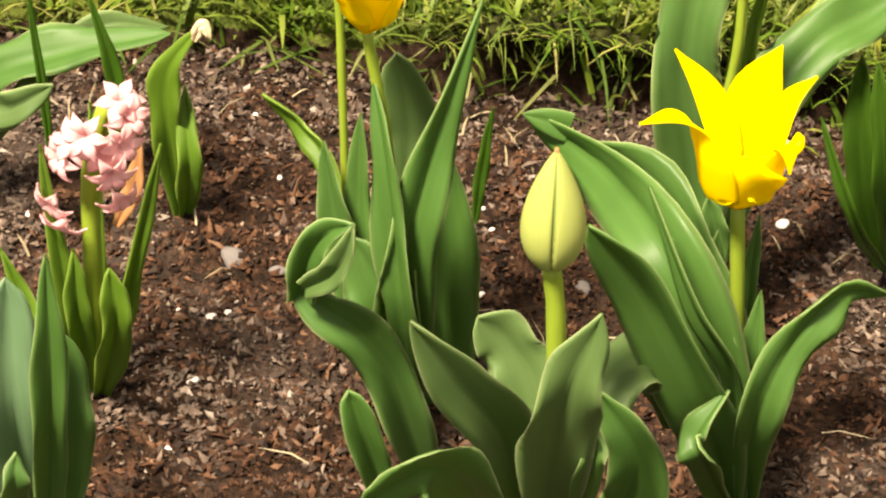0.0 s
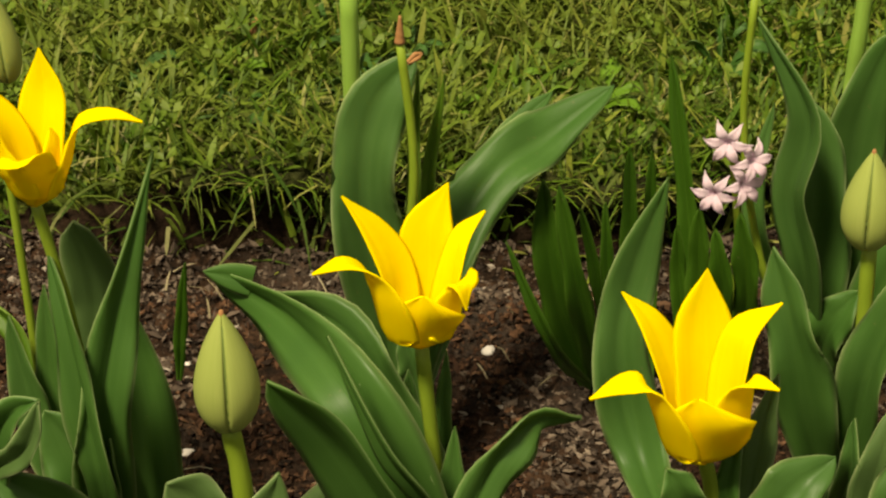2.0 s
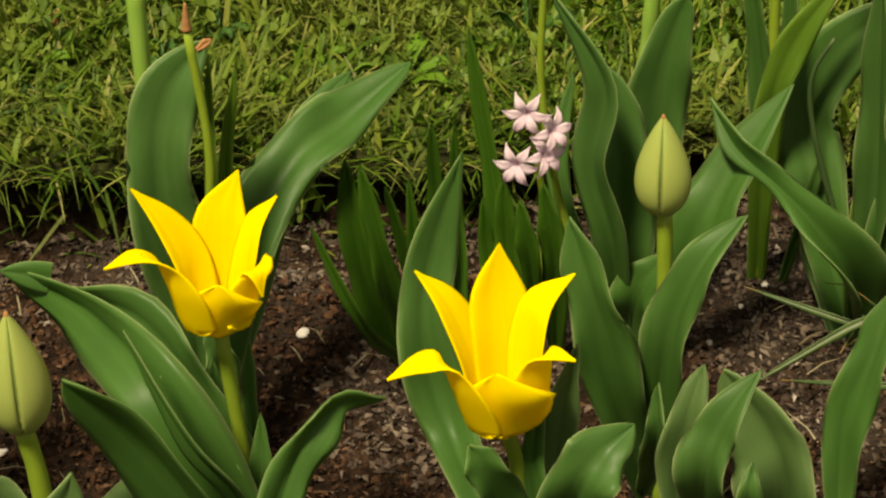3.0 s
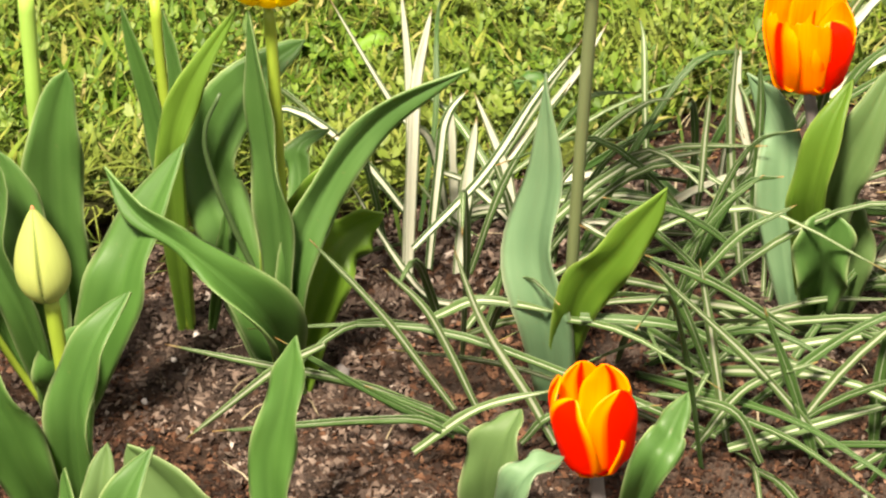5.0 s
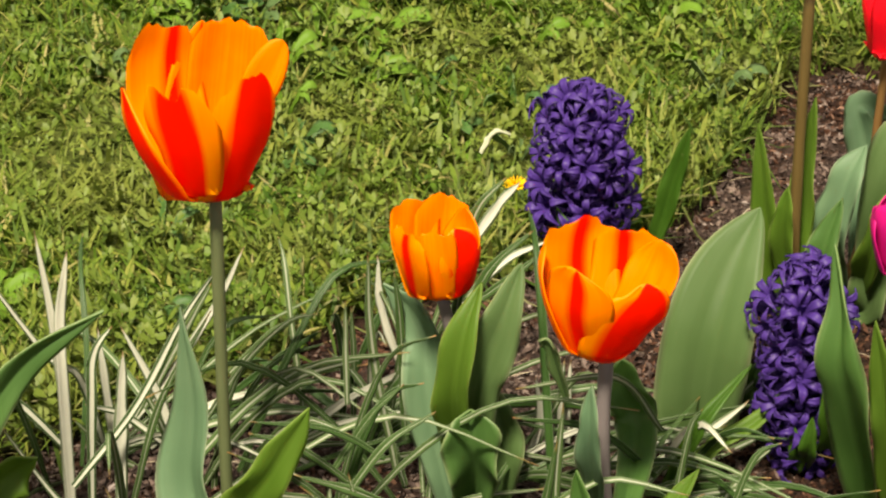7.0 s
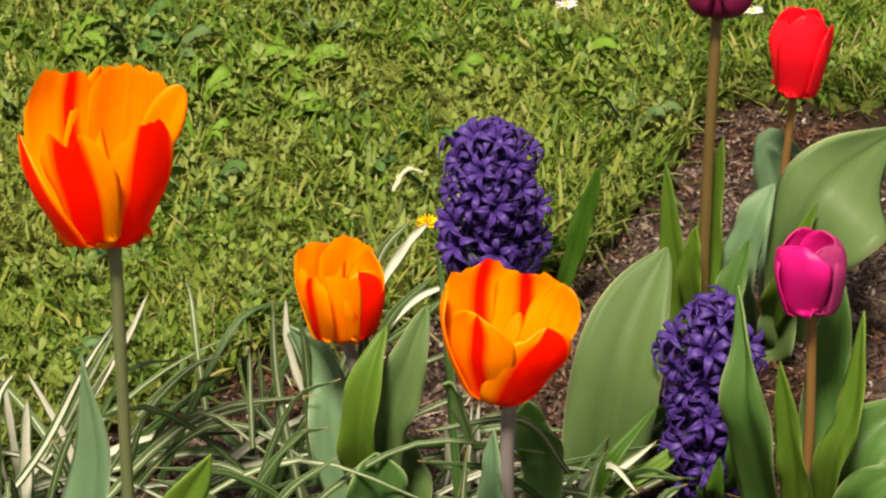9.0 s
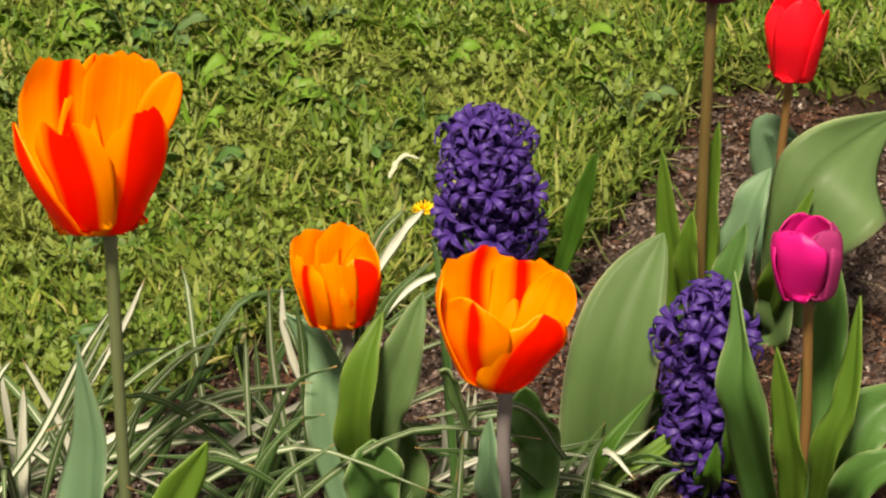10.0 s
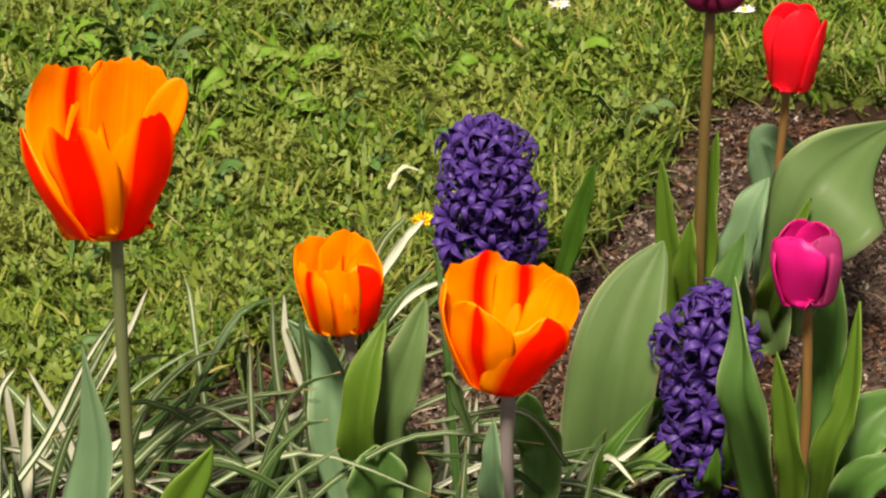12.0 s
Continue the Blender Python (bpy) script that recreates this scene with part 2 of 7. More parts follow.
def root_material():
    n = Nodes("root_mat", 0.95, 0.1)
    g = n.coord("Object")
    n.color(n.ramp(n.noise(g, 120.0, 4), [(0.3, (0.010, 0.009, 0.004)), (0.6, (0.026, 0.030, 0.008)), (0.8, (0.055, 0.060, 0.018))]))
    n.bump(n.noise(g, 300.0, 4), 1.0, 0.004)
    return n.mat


ROOTS = root_material()
SOIL = soil_material()
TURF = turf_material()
STRAW = island_material("pale_straw", [(0.0, (0.12, 0.10, 0.06)), (0.6, (0.24, 0.20, 0.12)), (1.0, (0.40, 0.36, 0.25))], 0.8, 200.0)
CHIPS = island_material("mulch_chips", [(0.0, (0.007, 0.004, 0.002)), (0.40, (0.028, 0.012, 0.006)), (0.72, (0.075, 0.033, 0.016)), (0.95, (0.130, 0.066, 0.036)), (1.0, (0.21, 0.125, 0.08))], 0.85)
GRIT = island_material("grey_soil_grit", [(0.0, (0.020, 0.013, 0.010)), (0.40, (0.075, 0.054, 0.042)), (0.75, (0.140, 0.102, 0.078)), (0.97, (0.21, 0.165, 0.13)), (1.0, (0.40, 0.35, 0.30))], 0.9)
GRASS = island_material("grass_blades", [(0.0, (0.030, 0.085, 0.004)), (0.35, (0.076, 0.162, 0.011)), (0.70, (0.150, 0.242, 0.024)), (0.90, (0.27, 0.30, 0.05)), (1.0, (0.44, 0.39, 0.16))], 0.55, 200.0, 0.2, 0.35, (0.17, 0.205, 0.04))
CLOVER = island_material("clover_leaves", [(0.0, (0.040, 0.095, 0.008)), (0.5, (0.090, 0.170, 0.016)), (0.88, (0.16, 0.25, 0.035)), (1.0, (0.24, 0.32, 0.10))], 0.5, 200.0, 0.2, 0.3, (0.16, 0.20, 0.035))
PALE_STONE = island_material("pale_stone", [(0.0, (0.50, 0.46, 0.42)), (1.0, (0.70, 0.66, 0.62))], 0.75, 200.0)
GREY_STONE = island_material("grey_stone", [(0.0, (0.065, 0.058, 0.055)), (1.0, (0.14, 0.13, 0.125))], 0.85, 200.0)
THATCH = island_material("dry_thatch", [(0.0, (0.025, 0.060, 0.006)), (0.5, (0.060, 0.100, 0.015)), (0.88, (0.11, 0.13, 0.035)), (1.0, (0.30, 0.28, 0.14))], 0.7, 200.0, 0.15, 0.2)
DAISY_WHITE = island_material("daisy_white", [(0.0, (0.75, 0.74, 0.76)), (1.0, (0.82, 0.8, 0.82))], 0.6, 100.0)
DANDELION = island_material("dandelion_yellow", [(0.0, (0.85, 0.50, 0.0)), (1.0, (0.95, 0.66, 0.02))], 0.6, 100.0)


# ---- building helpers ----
# A point near the camera; leaves, petals and buds are turned to face it.
VIEWPOINT = Vector((0.15, 0.0, 0.55))


def part(name, bm, material, parent=None, label=""):
    me = bpy.data.meshes.new(name)
    bm.to_mesh(me)
    bm.free()
    for p in me.polygons:
        p.use_smooth = True
    me.materials.append(material)
    ob = new(name, me)
    ob.parent = parent
    if label:
        ob["label"] = label
    return ob


def thing(name, x, y, z, label, category, group=""):
    e = new(name)
    e.empty_display_size = 0.02
    e.location = (x, y, z)
    e.matrix_world = Matrix.Translation((x, y, z))
    tagged(e, label, category, group)
    return e


def rooted(ob, parent):
    """Hangs a mesh that was built in world places under its thing."""
    ob.parent = parent
    ob.matrix_parent_inverse = Matrix.Translation(parent.location).inverted()
    return ob


def along(pts, s):
    """A point of the smooth curve through pts, and its direction."""
    n = len(pts) - 1
    k = min(int(s * n), n - 1)
    u = s * n - k
    p1, p2 = pts[k], pts[k + 1]
    p0 = pts[k - 1] if k else p1 * 2 - p2
    p3 = pts[k + 2] if k + 2 <= n else p2 * 2 - p1
    a, b, c = 2 * p1 - 2 * p2 + (p2 - p0 + p3 - p1) / 2, -3 * p1 + 3 * p2 - (2 * (p2 - p0) + p3 - p1) / 2, (p2 - p0) / 2
    return a * u ** 3 + b * u * u + c * u + p1, (3 * a * u * u + 2 * b * u + c).normalized()


def shell(bm, grid, lens, thick, inside=0.0):
    """Two skins over a grid of points, meeting at the rim; lens: thickness share per column."""
    uv = bm.loops.layers.uv.verify()
    rows, cols = len(grid), len(grid[0])
    up, down = [], []
    for i in range(rows):
        a, b = [], []
        for j in range(cols):
            p = grid[i][j]
            du = grid[min(i + 1, rows - 1)][j] - grid[max(i - 1, 0)][j]
            dv = grid[i][min(j + 1, cols - 1)] - grid[i][max(j - 1, 0)]
            nrm = du.cross(dv)
            nrm = nrm.normalized() if nrm.length > 1e-12 else Vector((0, 0, 1))
            rim = j in (0, cols - 1)
            v = bm.verts.new(p if rim else p + nrm * thick * lens)
            a.append(v)
            b.append(v if rim else bm.verts.new(p - nrm * thick * lens))
        up.append(a)
        down.append(b)
    for i in range(rows - 1):
        for j in range(cols - 1):
            for side, skin in enumerate((up, down)):
                q = [(i, j), (i, j + 1), (i + 1, j + 1), (i + 1, j)]
                if side:
                    q.reverse()
                try:
                    f = bm.faces.new([skin[a][b] for a, b in q])
                except ValueError:
                    continue
                for l, (a, b) in zip(f.loops, q):
                    l[uv].uv = (b / (cols - 1), a / (rows - 1) + (0.0 if side else inside))


def leaf(plant, pts, width, twist=(0, 0), cup=0.36, wave=0.10, peak=0.45, base=0.45, blunt=0.8, mat=None, label="", rows=24, cols=9, waves=3.0, name="leaf", thick=0.0009, halves=None):
    """A tulip leaf along pts; twist: degrees, from foot to tip at even steps, by which the blade turns from facing the
    camera; halves: widths in mm to each side of the rib at even steps, for an uneven leaf.
    """
    pts = [Vector(p) for p in pts]
    rng = random.Random(round(pts[0].x * 7919 + pts[-1].z * 104729 + pts[-1].x * 31337, 4))
    ph, ph2 = rng.uniform(0, 6.28), rng.uniform(0, 6.28)
    grid = []
    for i in range(rows + 1):
        s = i / rows
        p, t = along(pts, min(s, 0.9999))
        f = VIEWPOINT - p
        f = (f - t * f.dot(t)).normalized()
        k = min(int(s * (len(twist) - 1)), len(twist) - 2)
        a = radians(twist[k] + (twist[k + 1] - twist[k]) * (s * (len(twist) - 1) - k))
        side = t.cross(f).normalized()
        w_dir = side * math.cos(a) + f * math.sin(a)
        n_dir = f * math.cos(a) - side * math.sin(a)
        if s < peak:
            w = base + (1 - base) * math.sin(s / peak * math.pi / 2)
        else:
            w = max(1 - ((s - peak) / (1 - peak)) ** 2.0, 0) ** blunt
        w = max(w, 0.012) * width / 2
        sides = (w, w)
        if halves:
            sides = [max(along([Vector((h / 1000, 0, 0)) for h in half], min(s, 0.9999))[0].x, 0.0002) for half in halves]
        row = []
        for j in range(cols):
            u = 2 * j / (cols - 1) - 1
            w = sides[u > 0]
            rise = 1.25 * cup * w * (abs(u) ** 1.3) * (1 - 0.3 * s) - (0.13 * w if u == 0 else 0)
            ruffle = 1.5 * wave * width * u * abs(u) ** 2.4 * math.sin(s * 6.28 * waves + (ph if u > 0 else ph2)) * math.sin(math.pi * min(s * 1.1, 1))
            edge = 1 + 1.1 * wave * math.sin(s * 6.28 * waves * 0.8 + (ph2 if u > 0 else ph)) * min(s * 3, 1)
            row.append(p + w_dir * (u * w * edge) + n_dir * (rise + ruffle))
        grid.append(row)
    bm = bmesh.new()
    shell(bm, grid, 1.0, thick, 1.0)
    return rooted(part(name, bm, mat or TULIP_LEAF, None, label), plant)


def stem(plant, pts, r0, r1, mat=None, name="stem", label="", sides=10, rows=14):
    pts = [Vector(p) for p in pts]
    bm = bmesh.new()
    rings = []
    for i in range(rows + 1):
        s = i / rows
        p, t = along(pts, min(s, 0.9999))
        a = t.orthogonal().normalized() if abs(t.z) < 0.5 else t.cross(Vector((0, 1, 0))).normalized()
        b = t.cross(a)
        r = (r0 + (r1 - r0) * s) * (1 + 0.04 * math.sin(s * 23))
        rings.append([bm.verts.new(p + (a * math.cos(k * 6.2832 / sides) + b * math.sin(k * 6.2832 / sides)) * r) for k in range(sides)])
    for i in range(rows):
        for k in range(sides):
            bm.faces.new((rings[i][k], rings[i][(k + 1) % sides], rings[i + 1][(k + 1) % sides], rings[i + 1][k]))
    bm.faces.new(rings[-1])
    bm.faces.new(rings[0][::-1])
    return rooted(part(name, bm, mat or GREEN_STALK, None, label), plant)


def petal(plant, base, axis, az, high, radius, width, flare, tip=1.0, belly=1.12, neck=1.0, pointed=0.9, mat=None, turn=0.0, label="", rows=16, cols=9, wrap=1.0, notch=0.0, shoulder=0.62, ragged=0.0, foot=0.62, keel=-0.03):
    """One petal of a cup: it bellies out from the foot and ends at radius + flare, at tip times high."""
    base, axis = Vector(base), Vector(axis).normalized()
    q = Vector((0, 0, 1)).rotation_difference(axis).to_matrix()
    a = radians(az)
    er, et, ez = q @ Vector((math.cos(a), math.sin(a), 0)), q @ Vector((-math.sin(a), math.cos(a), 0)), axis
    c0, c1, c2, c3 = (0.002, 0.0), (radius * belly * 1.25, keel * high), (radius * neck, shoulder * high), (radius + flare, tip * high)
    rng = random.Random(az * 3.7 + base[0] * 991)
    ph = rng.uniform(0, 6.28)
    grid = []
    for i in range(rows + 1):
        s = 1 - (1 - i / rows) ** (1.0 if pointed > 0.7 else 1.6)
        m = 1 - s
        r, z = (m ** 3 * c0[k] + 3 * m * m * s * c1[k] + 3 * m * s * s * c2[k] + s ** 3 * c3[k] for k in (0, 1))
        dr, dz = (3 * m * m * (c1[k] - c0[k]) + 6 * m * s * (c2[k] - c1[k]) + 3 * s * s * (c3[k] - c2[k]) for k in (0, 1))
        ln = math.hypot(dr, dz) or 1
        nr, nz = -dz / ln, dr / ln
        if pointed > 0.7:
            w = (s + 0.03) ** foot * max(1 - s, 0) ** pointed * 1.9
        else:
            w = min((s + 0.02) ** 0.55 * math.sqrt(max(1 - s ** 3.4, 0)) * 1.02, 1)
        w = max(w, 0.012) * width / 2
        row = []
        for j in range(cols):
            u = 2 * j / (cols - 1) - 1
            bow = max(r, 0.003)
            phi = min(w / bow, 1.5) * u
            sag = wrap * bow * (1 - math.cos(phi))
            rip = (0.012 + 0.022 * ragged * s * s) * width * math.sin(7 * s + ph + 4 * u) * s
            back = notch * high * s * s * (u * u - 0.3) + ragged * 0.010 * high * s ** 6 * math.sin(6 * u + ph)
            off = bow * math.sin(phi) + turn * u * u * w * s
            row.append(base + er * (r + nr * (sag + rip)) + ez * (z + nz * (sag + rip) - back) + et * off)
        grid.append(row)
    bm = bmesh.new()
    shell(bm, grid, 1.0, 0.0005, 1.0)
    return rooted(part("petal", bm, mat, None, label), plant)


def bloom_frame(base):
    """Axes at a flower's base, turned to the camera: to the right as seen from it, towards it, up."""
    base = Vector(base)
    front = Vector((VIEWPOINT.x - base.x, VIEWPOINT.y - base.y, 0)).normalized()
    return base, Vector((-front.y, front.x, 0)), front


def tepal(plant, bloom, mat, spine, widths, dome=0.0, shift=0.0, slant=0.0, back=0.0, notch=0.0, rows=22, cols=15):
    """One petal along a spine fitted to the camera's view, in millimetres on the flower's axes, with its width at even
    steps; dome: share of it that rounds off at the top; slant: lean of the top edge; back: how far it turns its inner
    face to the camera; notch: depth of the dip in its top edge.
    """
    base, right, front = bloom
    x, f, z = spine[0]
    z = max(z, 2.5)
    spine = [(x, f, z)] + spine[1:]
    spine, widths = [(0.76 * x, 0.76 * f, (0.66 if f > 3 else 0.38) * z)] + spine, [4, 0.85 * widths[1], 1.12 * widths[1]] + widths[2:]
    pts = [base] + [base + (right * x + front * f + Vector((0, 0, z))) / 1000 for x, f, z in spine]
    wide = [Vector((w / 1000, 0, 0)) for w in widths]
    mid = pts[len(pts) // 2] - base
    out = Vector((mid.x, mid.y, 0)).normalized().lerp(-front, back).normalized()
    across = Vector((-out.y, out.x, 0))
    rng = random.Random(round(spine[-1][0] * 7.3 + spine[-1][2] * 1.7, 2))
    ph, ph2 = rng.uniform(0, 6.28), rng.uniform(0, 6.28)
    broad = max(Vector((p.x - base.x, p.y - base.y, 0)).length for p in pts[:4])
    grid = []
    for i in range(rows + 1):
        row = []
        for j in range(cols):
            u = 2 * j / (cols - 1) - 1
            s = 1 - (1 - i / rows) ** (1.5 if dome else 1.0)
            if notch:
                s *= 1 - dome * (1 - math.sqrt(1 - 0.97 * u * u)) - notch * math.cos(6.2832 * u) - 0.008 * math.sin(9 * u + ph) - 0.005 * math.sin(23 * u + ph2)
            p, t = along(pts, min(max(s, 0), 0.9999))
            w = along(wide, min(max(s, 0), 0.9999))[0].x / 2
            if dome and not notch and s > 1 - dome:
                w *= math.sqrt(max(1 - ((s - 1 + dome) / dome) ** 2, 0))
            w = max(w, 0.0003)
            side = (across - t * across.dot(t)).normalized()
            inward = t.cross(side).normalized()
            reach = Vector((p.x - base.x, p.y - base.y, 0)).length
            bow = max(reach * (1 + 1.2 * s ** 3), 0.9 * broad * min(0.45 + 3 * s, 1))
            phi = min(w / bow, 1.4) * u
            sag = bow * (1 - math.cos(phi)) - (0.05 * w if j == cols // 2 else 0) * (1 - s)
            ripple = (0.05 if dome else 0.025) * w * s * math.sin(6 * s + ph + 4.5 * u) + 0.02 * w * math.sin(9 * u + ph2) * s * s
            lift_top = slant * w * u * s ** 3 + (0.09 * w * math.sin(6 * u + ph2) + 0.05 * w * math.sin(15 * u + ph)) * s ** 6
            row.append(p + side * (bow * math.sin(phi)) + inward * (sag + ripple) + t * lift_top)
        grid.append(row)
    bm = bmesh.new()
    shell(bm, grid, 1.0, 0.0005, 1.0)
    uv = bm.loops.layers.uv.verify()
    for f in bm.faces:
        for l in f.loops:
            l[uv].uv.x += shift
    return rooted(part("petal", bm, mat), plant)


def cup_flower(plant, base, axis, high, radius, mat, flare=-0.1, turn=0, seed=0, inner=1.06, wide=2.3):
    """Six broad petals, three outside and three inside."""
    rng = random.Random(seed)
    turn += math.degrees(math.atan2(VIEWPOINT.y - base[1], VIEWPOINT.x - base[0]))
    for az, inside in ((4, 1), (118, 1), (-118, 1), (-56, 0), (58, 0), (180, 0)):
        petal(plant, base, axis, turn + az + rng.uniform(-6, 6), high * (inner if inside else 0.98) * rng.uniform(0.94, 1.05), radius * (0.88 if inside else 1.0), radius * wide * (0.95 if inside else 1.08), radius * (flare + rng.uniform(-0.06, 0.10)), 1.0, 1.08, 1.08, 0.42, mat, wrap=1.0, rows=20, ragged=1.0)


def bud(plant, base, axis, high, radius, mat=None):
    """A closed green bud: three smooth petals round a dark core, seams between them, and a dry tip."""
    base, axis = Vector(base), Vector(axis).normalized()
    q = Vector((0, 0, 1)).rotation_difference(axis).to_matrix()
    face = math.atan2(VIEWPOINT.y - base.y, VIEWPOINT.x - base.x)

    def wall(s, a, grow):
        r = radius * math.sin(math.pi * min(max(s, 0.0), 1.0) ** 0.66) ** 0.84 * grow
        return base + q @ Vector((math.cos(a) * r, math.sin(a) * r, high * s))

    for k in range(3):
        mid = face + radians(52 + 120 * k)
        grid = []
        for i in range(17):
            s = i / 16 * 0.985
            row = []
            for j in range(13):
                u = 2 * j / 12 - 1
                dent = 1.0 - 0.03 * abs(u) ** 10
                row.append(wall(s, mid + radians(60.2) * u, dent * (1 + 0.012 * math.sin(3 * u + k))))
            grid.append(row)
        bm = bmesh.new()
        shell(bm, grid, 1.0, 0.0004)
        rooted(part("petal", bm, mat or BUD_PETAL), plant)
    grid = [[wall(i / 10, 6.2832 * j / 16, 0.95) for j in range(17)] for i in range(11)]
    bm = bmesh.new()
    shell(bm, grid, 1.0, 0.0003)
    rooted(part("bud_core", bm, BUD_SEAM, None, "dark green core between bud petals"), plant)
    stem(plant, [base + axis * high * 0.93, base + axis * high * 1.02], 0.0017, 0.0007, DRY, "dry_tip", "dry brown bud tip", 6, 3)


def floret_mesh(name, mat, size, tube=0.5, petals=6, curl=0.6, slim=0.72):
    """A star floret: a short tube and recurved narrow petals, facing +z."""
    bm = bmesh.new()
    for k in range(petals):
        a = k * 6.2832 / petals
        er, et = Vector((math.cos(a), math.sin(a), 0)), Vector((-math.sin(a), math.cos(a), 0))
        grid = []
        for i in range(7):
            s = i / 6
            m = 1 - s
            r = 3 * m * m * s * 0.22 + 3 * m * s * s * 0.45 + s ** 3 * 1.0
            z = -tube * m ** 3 + 3 * m * m * s * 0.05 + 3 * m * s * s * 0.45 + s ** 3 * (0.35 - curl)
            w = (0.10 + 0.19 * math.sin(math.pi * min(s * 0.78 + 0.02, 1))) * (1.0 if s < 0.6 else max(1 - ((s - 0.6) / 0.41) ** 1.7, 0.04))
            w = w * slim if i else 0.0
            grid.append([(er * r + et * (u * w) + Vector((0, 0, z + abs(u) * 0.09 * s))) * size for u in (-1, -0.5, 0, 0.5, 1)])
        shell(bm, grid, 1.0, size * 0.02)
    bmesh.ops.remove_doubles(bm, verts=bm.verts, dist=size * 0.01)
    me = bpy.data.meshes.new(name)
    bm.to_mesh(me)
    bm.free()
    for p in me.polygons:
        p.use_smooth = True
    me.materials.append(mat)
    return me


def raceme(plant, foot, top, rings, per, radius, mesh, seed, lean=0.25, low=0.38):
    """Florets round a flower spike, from low (share of its height) up to the top."""
    rng = random.Random(seed)
    foot, top = Vector(foot), Vector(top)
    up = (top - foot).normalized()
    a0 = up.orthogonal().normalized()
    b0 = up.cross(a0)
    for i in range(rings):
        h = low + (1 - low) * (i + 0.5) / rings
        k_h = (i + 0.5) / rings
        bulge = radius * (math.sqrt(max(1 - (2 * k_h - 0.95) ** 6, 0.10)))
        count = max(int(per * (0.55 + 0.45 * math.sin(math.pi * min(k_h * 0.9 + 0.12, 1)))), 3)
        for k in range(count * 2):
            deep = k >= count
            a = (k + 0.5 * (i % 2) + 0.5 * deep) * 6.2832 / count + rng.uniform(-0.2, 0.2)
            out = a0 * math.cos(a) + b0 * math.sin(a)
            tilt = lean + 1.2 * max(k_h - 0.72, 0) / 0.28 - 0.35 * max(0.3 - k_h, 0) / 0.3
            way = (out + up * (tilt + rng.uniform(-0.45, 0.45)) + up.cross(out) * rng.uniform(-0.45, 0.45)).normalized()
            p = foot + (top - foot) * (h + rng.uniform(-0.015, 0.015)) + out * bulge * (0.5 if deep else 1.0) * rng.uniform(0.78, 1.10) * (0.75 if k_h > 0.92 else 1)
            ob = new("floret", mesh)
            ob.parent = plant
            ob.matrix_parent_inverse = Matrix.Translation(plant.location).inverted()
            sc = rng.uniform(0.85, 1.12)
            ob.matrix_basis = Matrix.Translation(p) @ way.to_track_quat("Z", "Y").to_matrix().to_4x4() @ Matrix.Rotation(rng.uniform(0, 6.28), 4, "Z") @ Matrix.Diagonal((sc, sc, sc, 1))


# ---- the ground ----
EDGE_Y = 1.172
BED_LIFT = 0.03


def edge_y(x):
    """The ragged line where the bed meets the turf."""
    y = EDGE_Y + 0.018 * math.sin(x * 5.1 + 0.8) + 0.010 * math.sin(x * 17.3) + 0.006 * math.sin(x * 41.0)
    k = min(max((0.04 - x) / 0.12, 0), 1)
    return y + 0.042 * k * k * (3 - 2 * k) + 0.095 * math.exp(-((x - 1.25) / 0.10) ** 2)


def lift(x):
    """Height of the turf over the bed: a cut step that fades out along it."""
    k = min(max((x - 0.36) / 0.28, 0), 1)
    far = min(max((0.04 - x) / 0.10, 0), 1)
    return BED_LIFT - 0.021 * k * k * (3 - 2 * k) - 0.016 * far


def soil_z(x, y):
    v = Vector((x, y, 0))
    under = min(max((y - edge_y(x)) / 0.03, 0), 1) * 0.035
    return -under + 0.010 * noise.noise(v * 7) + 0.006 * noise.noise(v * 22) + 0.0045 * noise.noise(v * 60) + 0.002 * noise.noise(v * 140) - (lift(x) - 0.004) * 1.1 * math.exp(-((y - edge_y(x) + 0.025) / 0.03) ** 2)


def sheet(name, xs, ys, height, mat, label):
    verts = [(x, y, height(x, y)) for y in ys for x in xs]
    w = len(xs)
    faces = [(j * w + i, j * w + i + 1, (j + 1) * w + i + 1, (j + 1) * w + i) for j in range(len(ys) - 1) for i in range(w - 1)]
    me = bpy.data.meshes.new(name)
    me.from_pydata(verts, [], faces)
    for p in me.polygons:
        p.use_smooth = True
    me.materials.append(mat)
    return tagged(new(name, me), label, "ground", kind="structure")


def spread(a, b, step):
    n = max(int((b - a) / step), 1)
    return [a + (b - a) * i / n for i in range(n + 1)]


def turf_z(x, y):
    d = y - edge_y(x)
    lip = min(max(d / 0.010, 0), 1)
    return -0.03 + (lift(x) + 0.03) * lip * lip * (3 - 2 * lip) + (0.006 * noise.noise(Vector((x * 6, y * 6, 3))) if d < 2 else 0)


def recess(x):
    """How far the soil has crumbled away under the turf."""
    return 0.017 * min(max((lift(x) - 0.014) / 0.012, 0), 1) * (0.75 + 0.5 * noise.noise(Vector((x * 13, 2, 5))))


def cut_z(x, y):
    if y - edge_y(x) < recess(x):
        return -0.045
    return turf_z(x, y - recess(x) * max(1 - (y - edge_y(x) - recess(x)) / 0.03, 0))


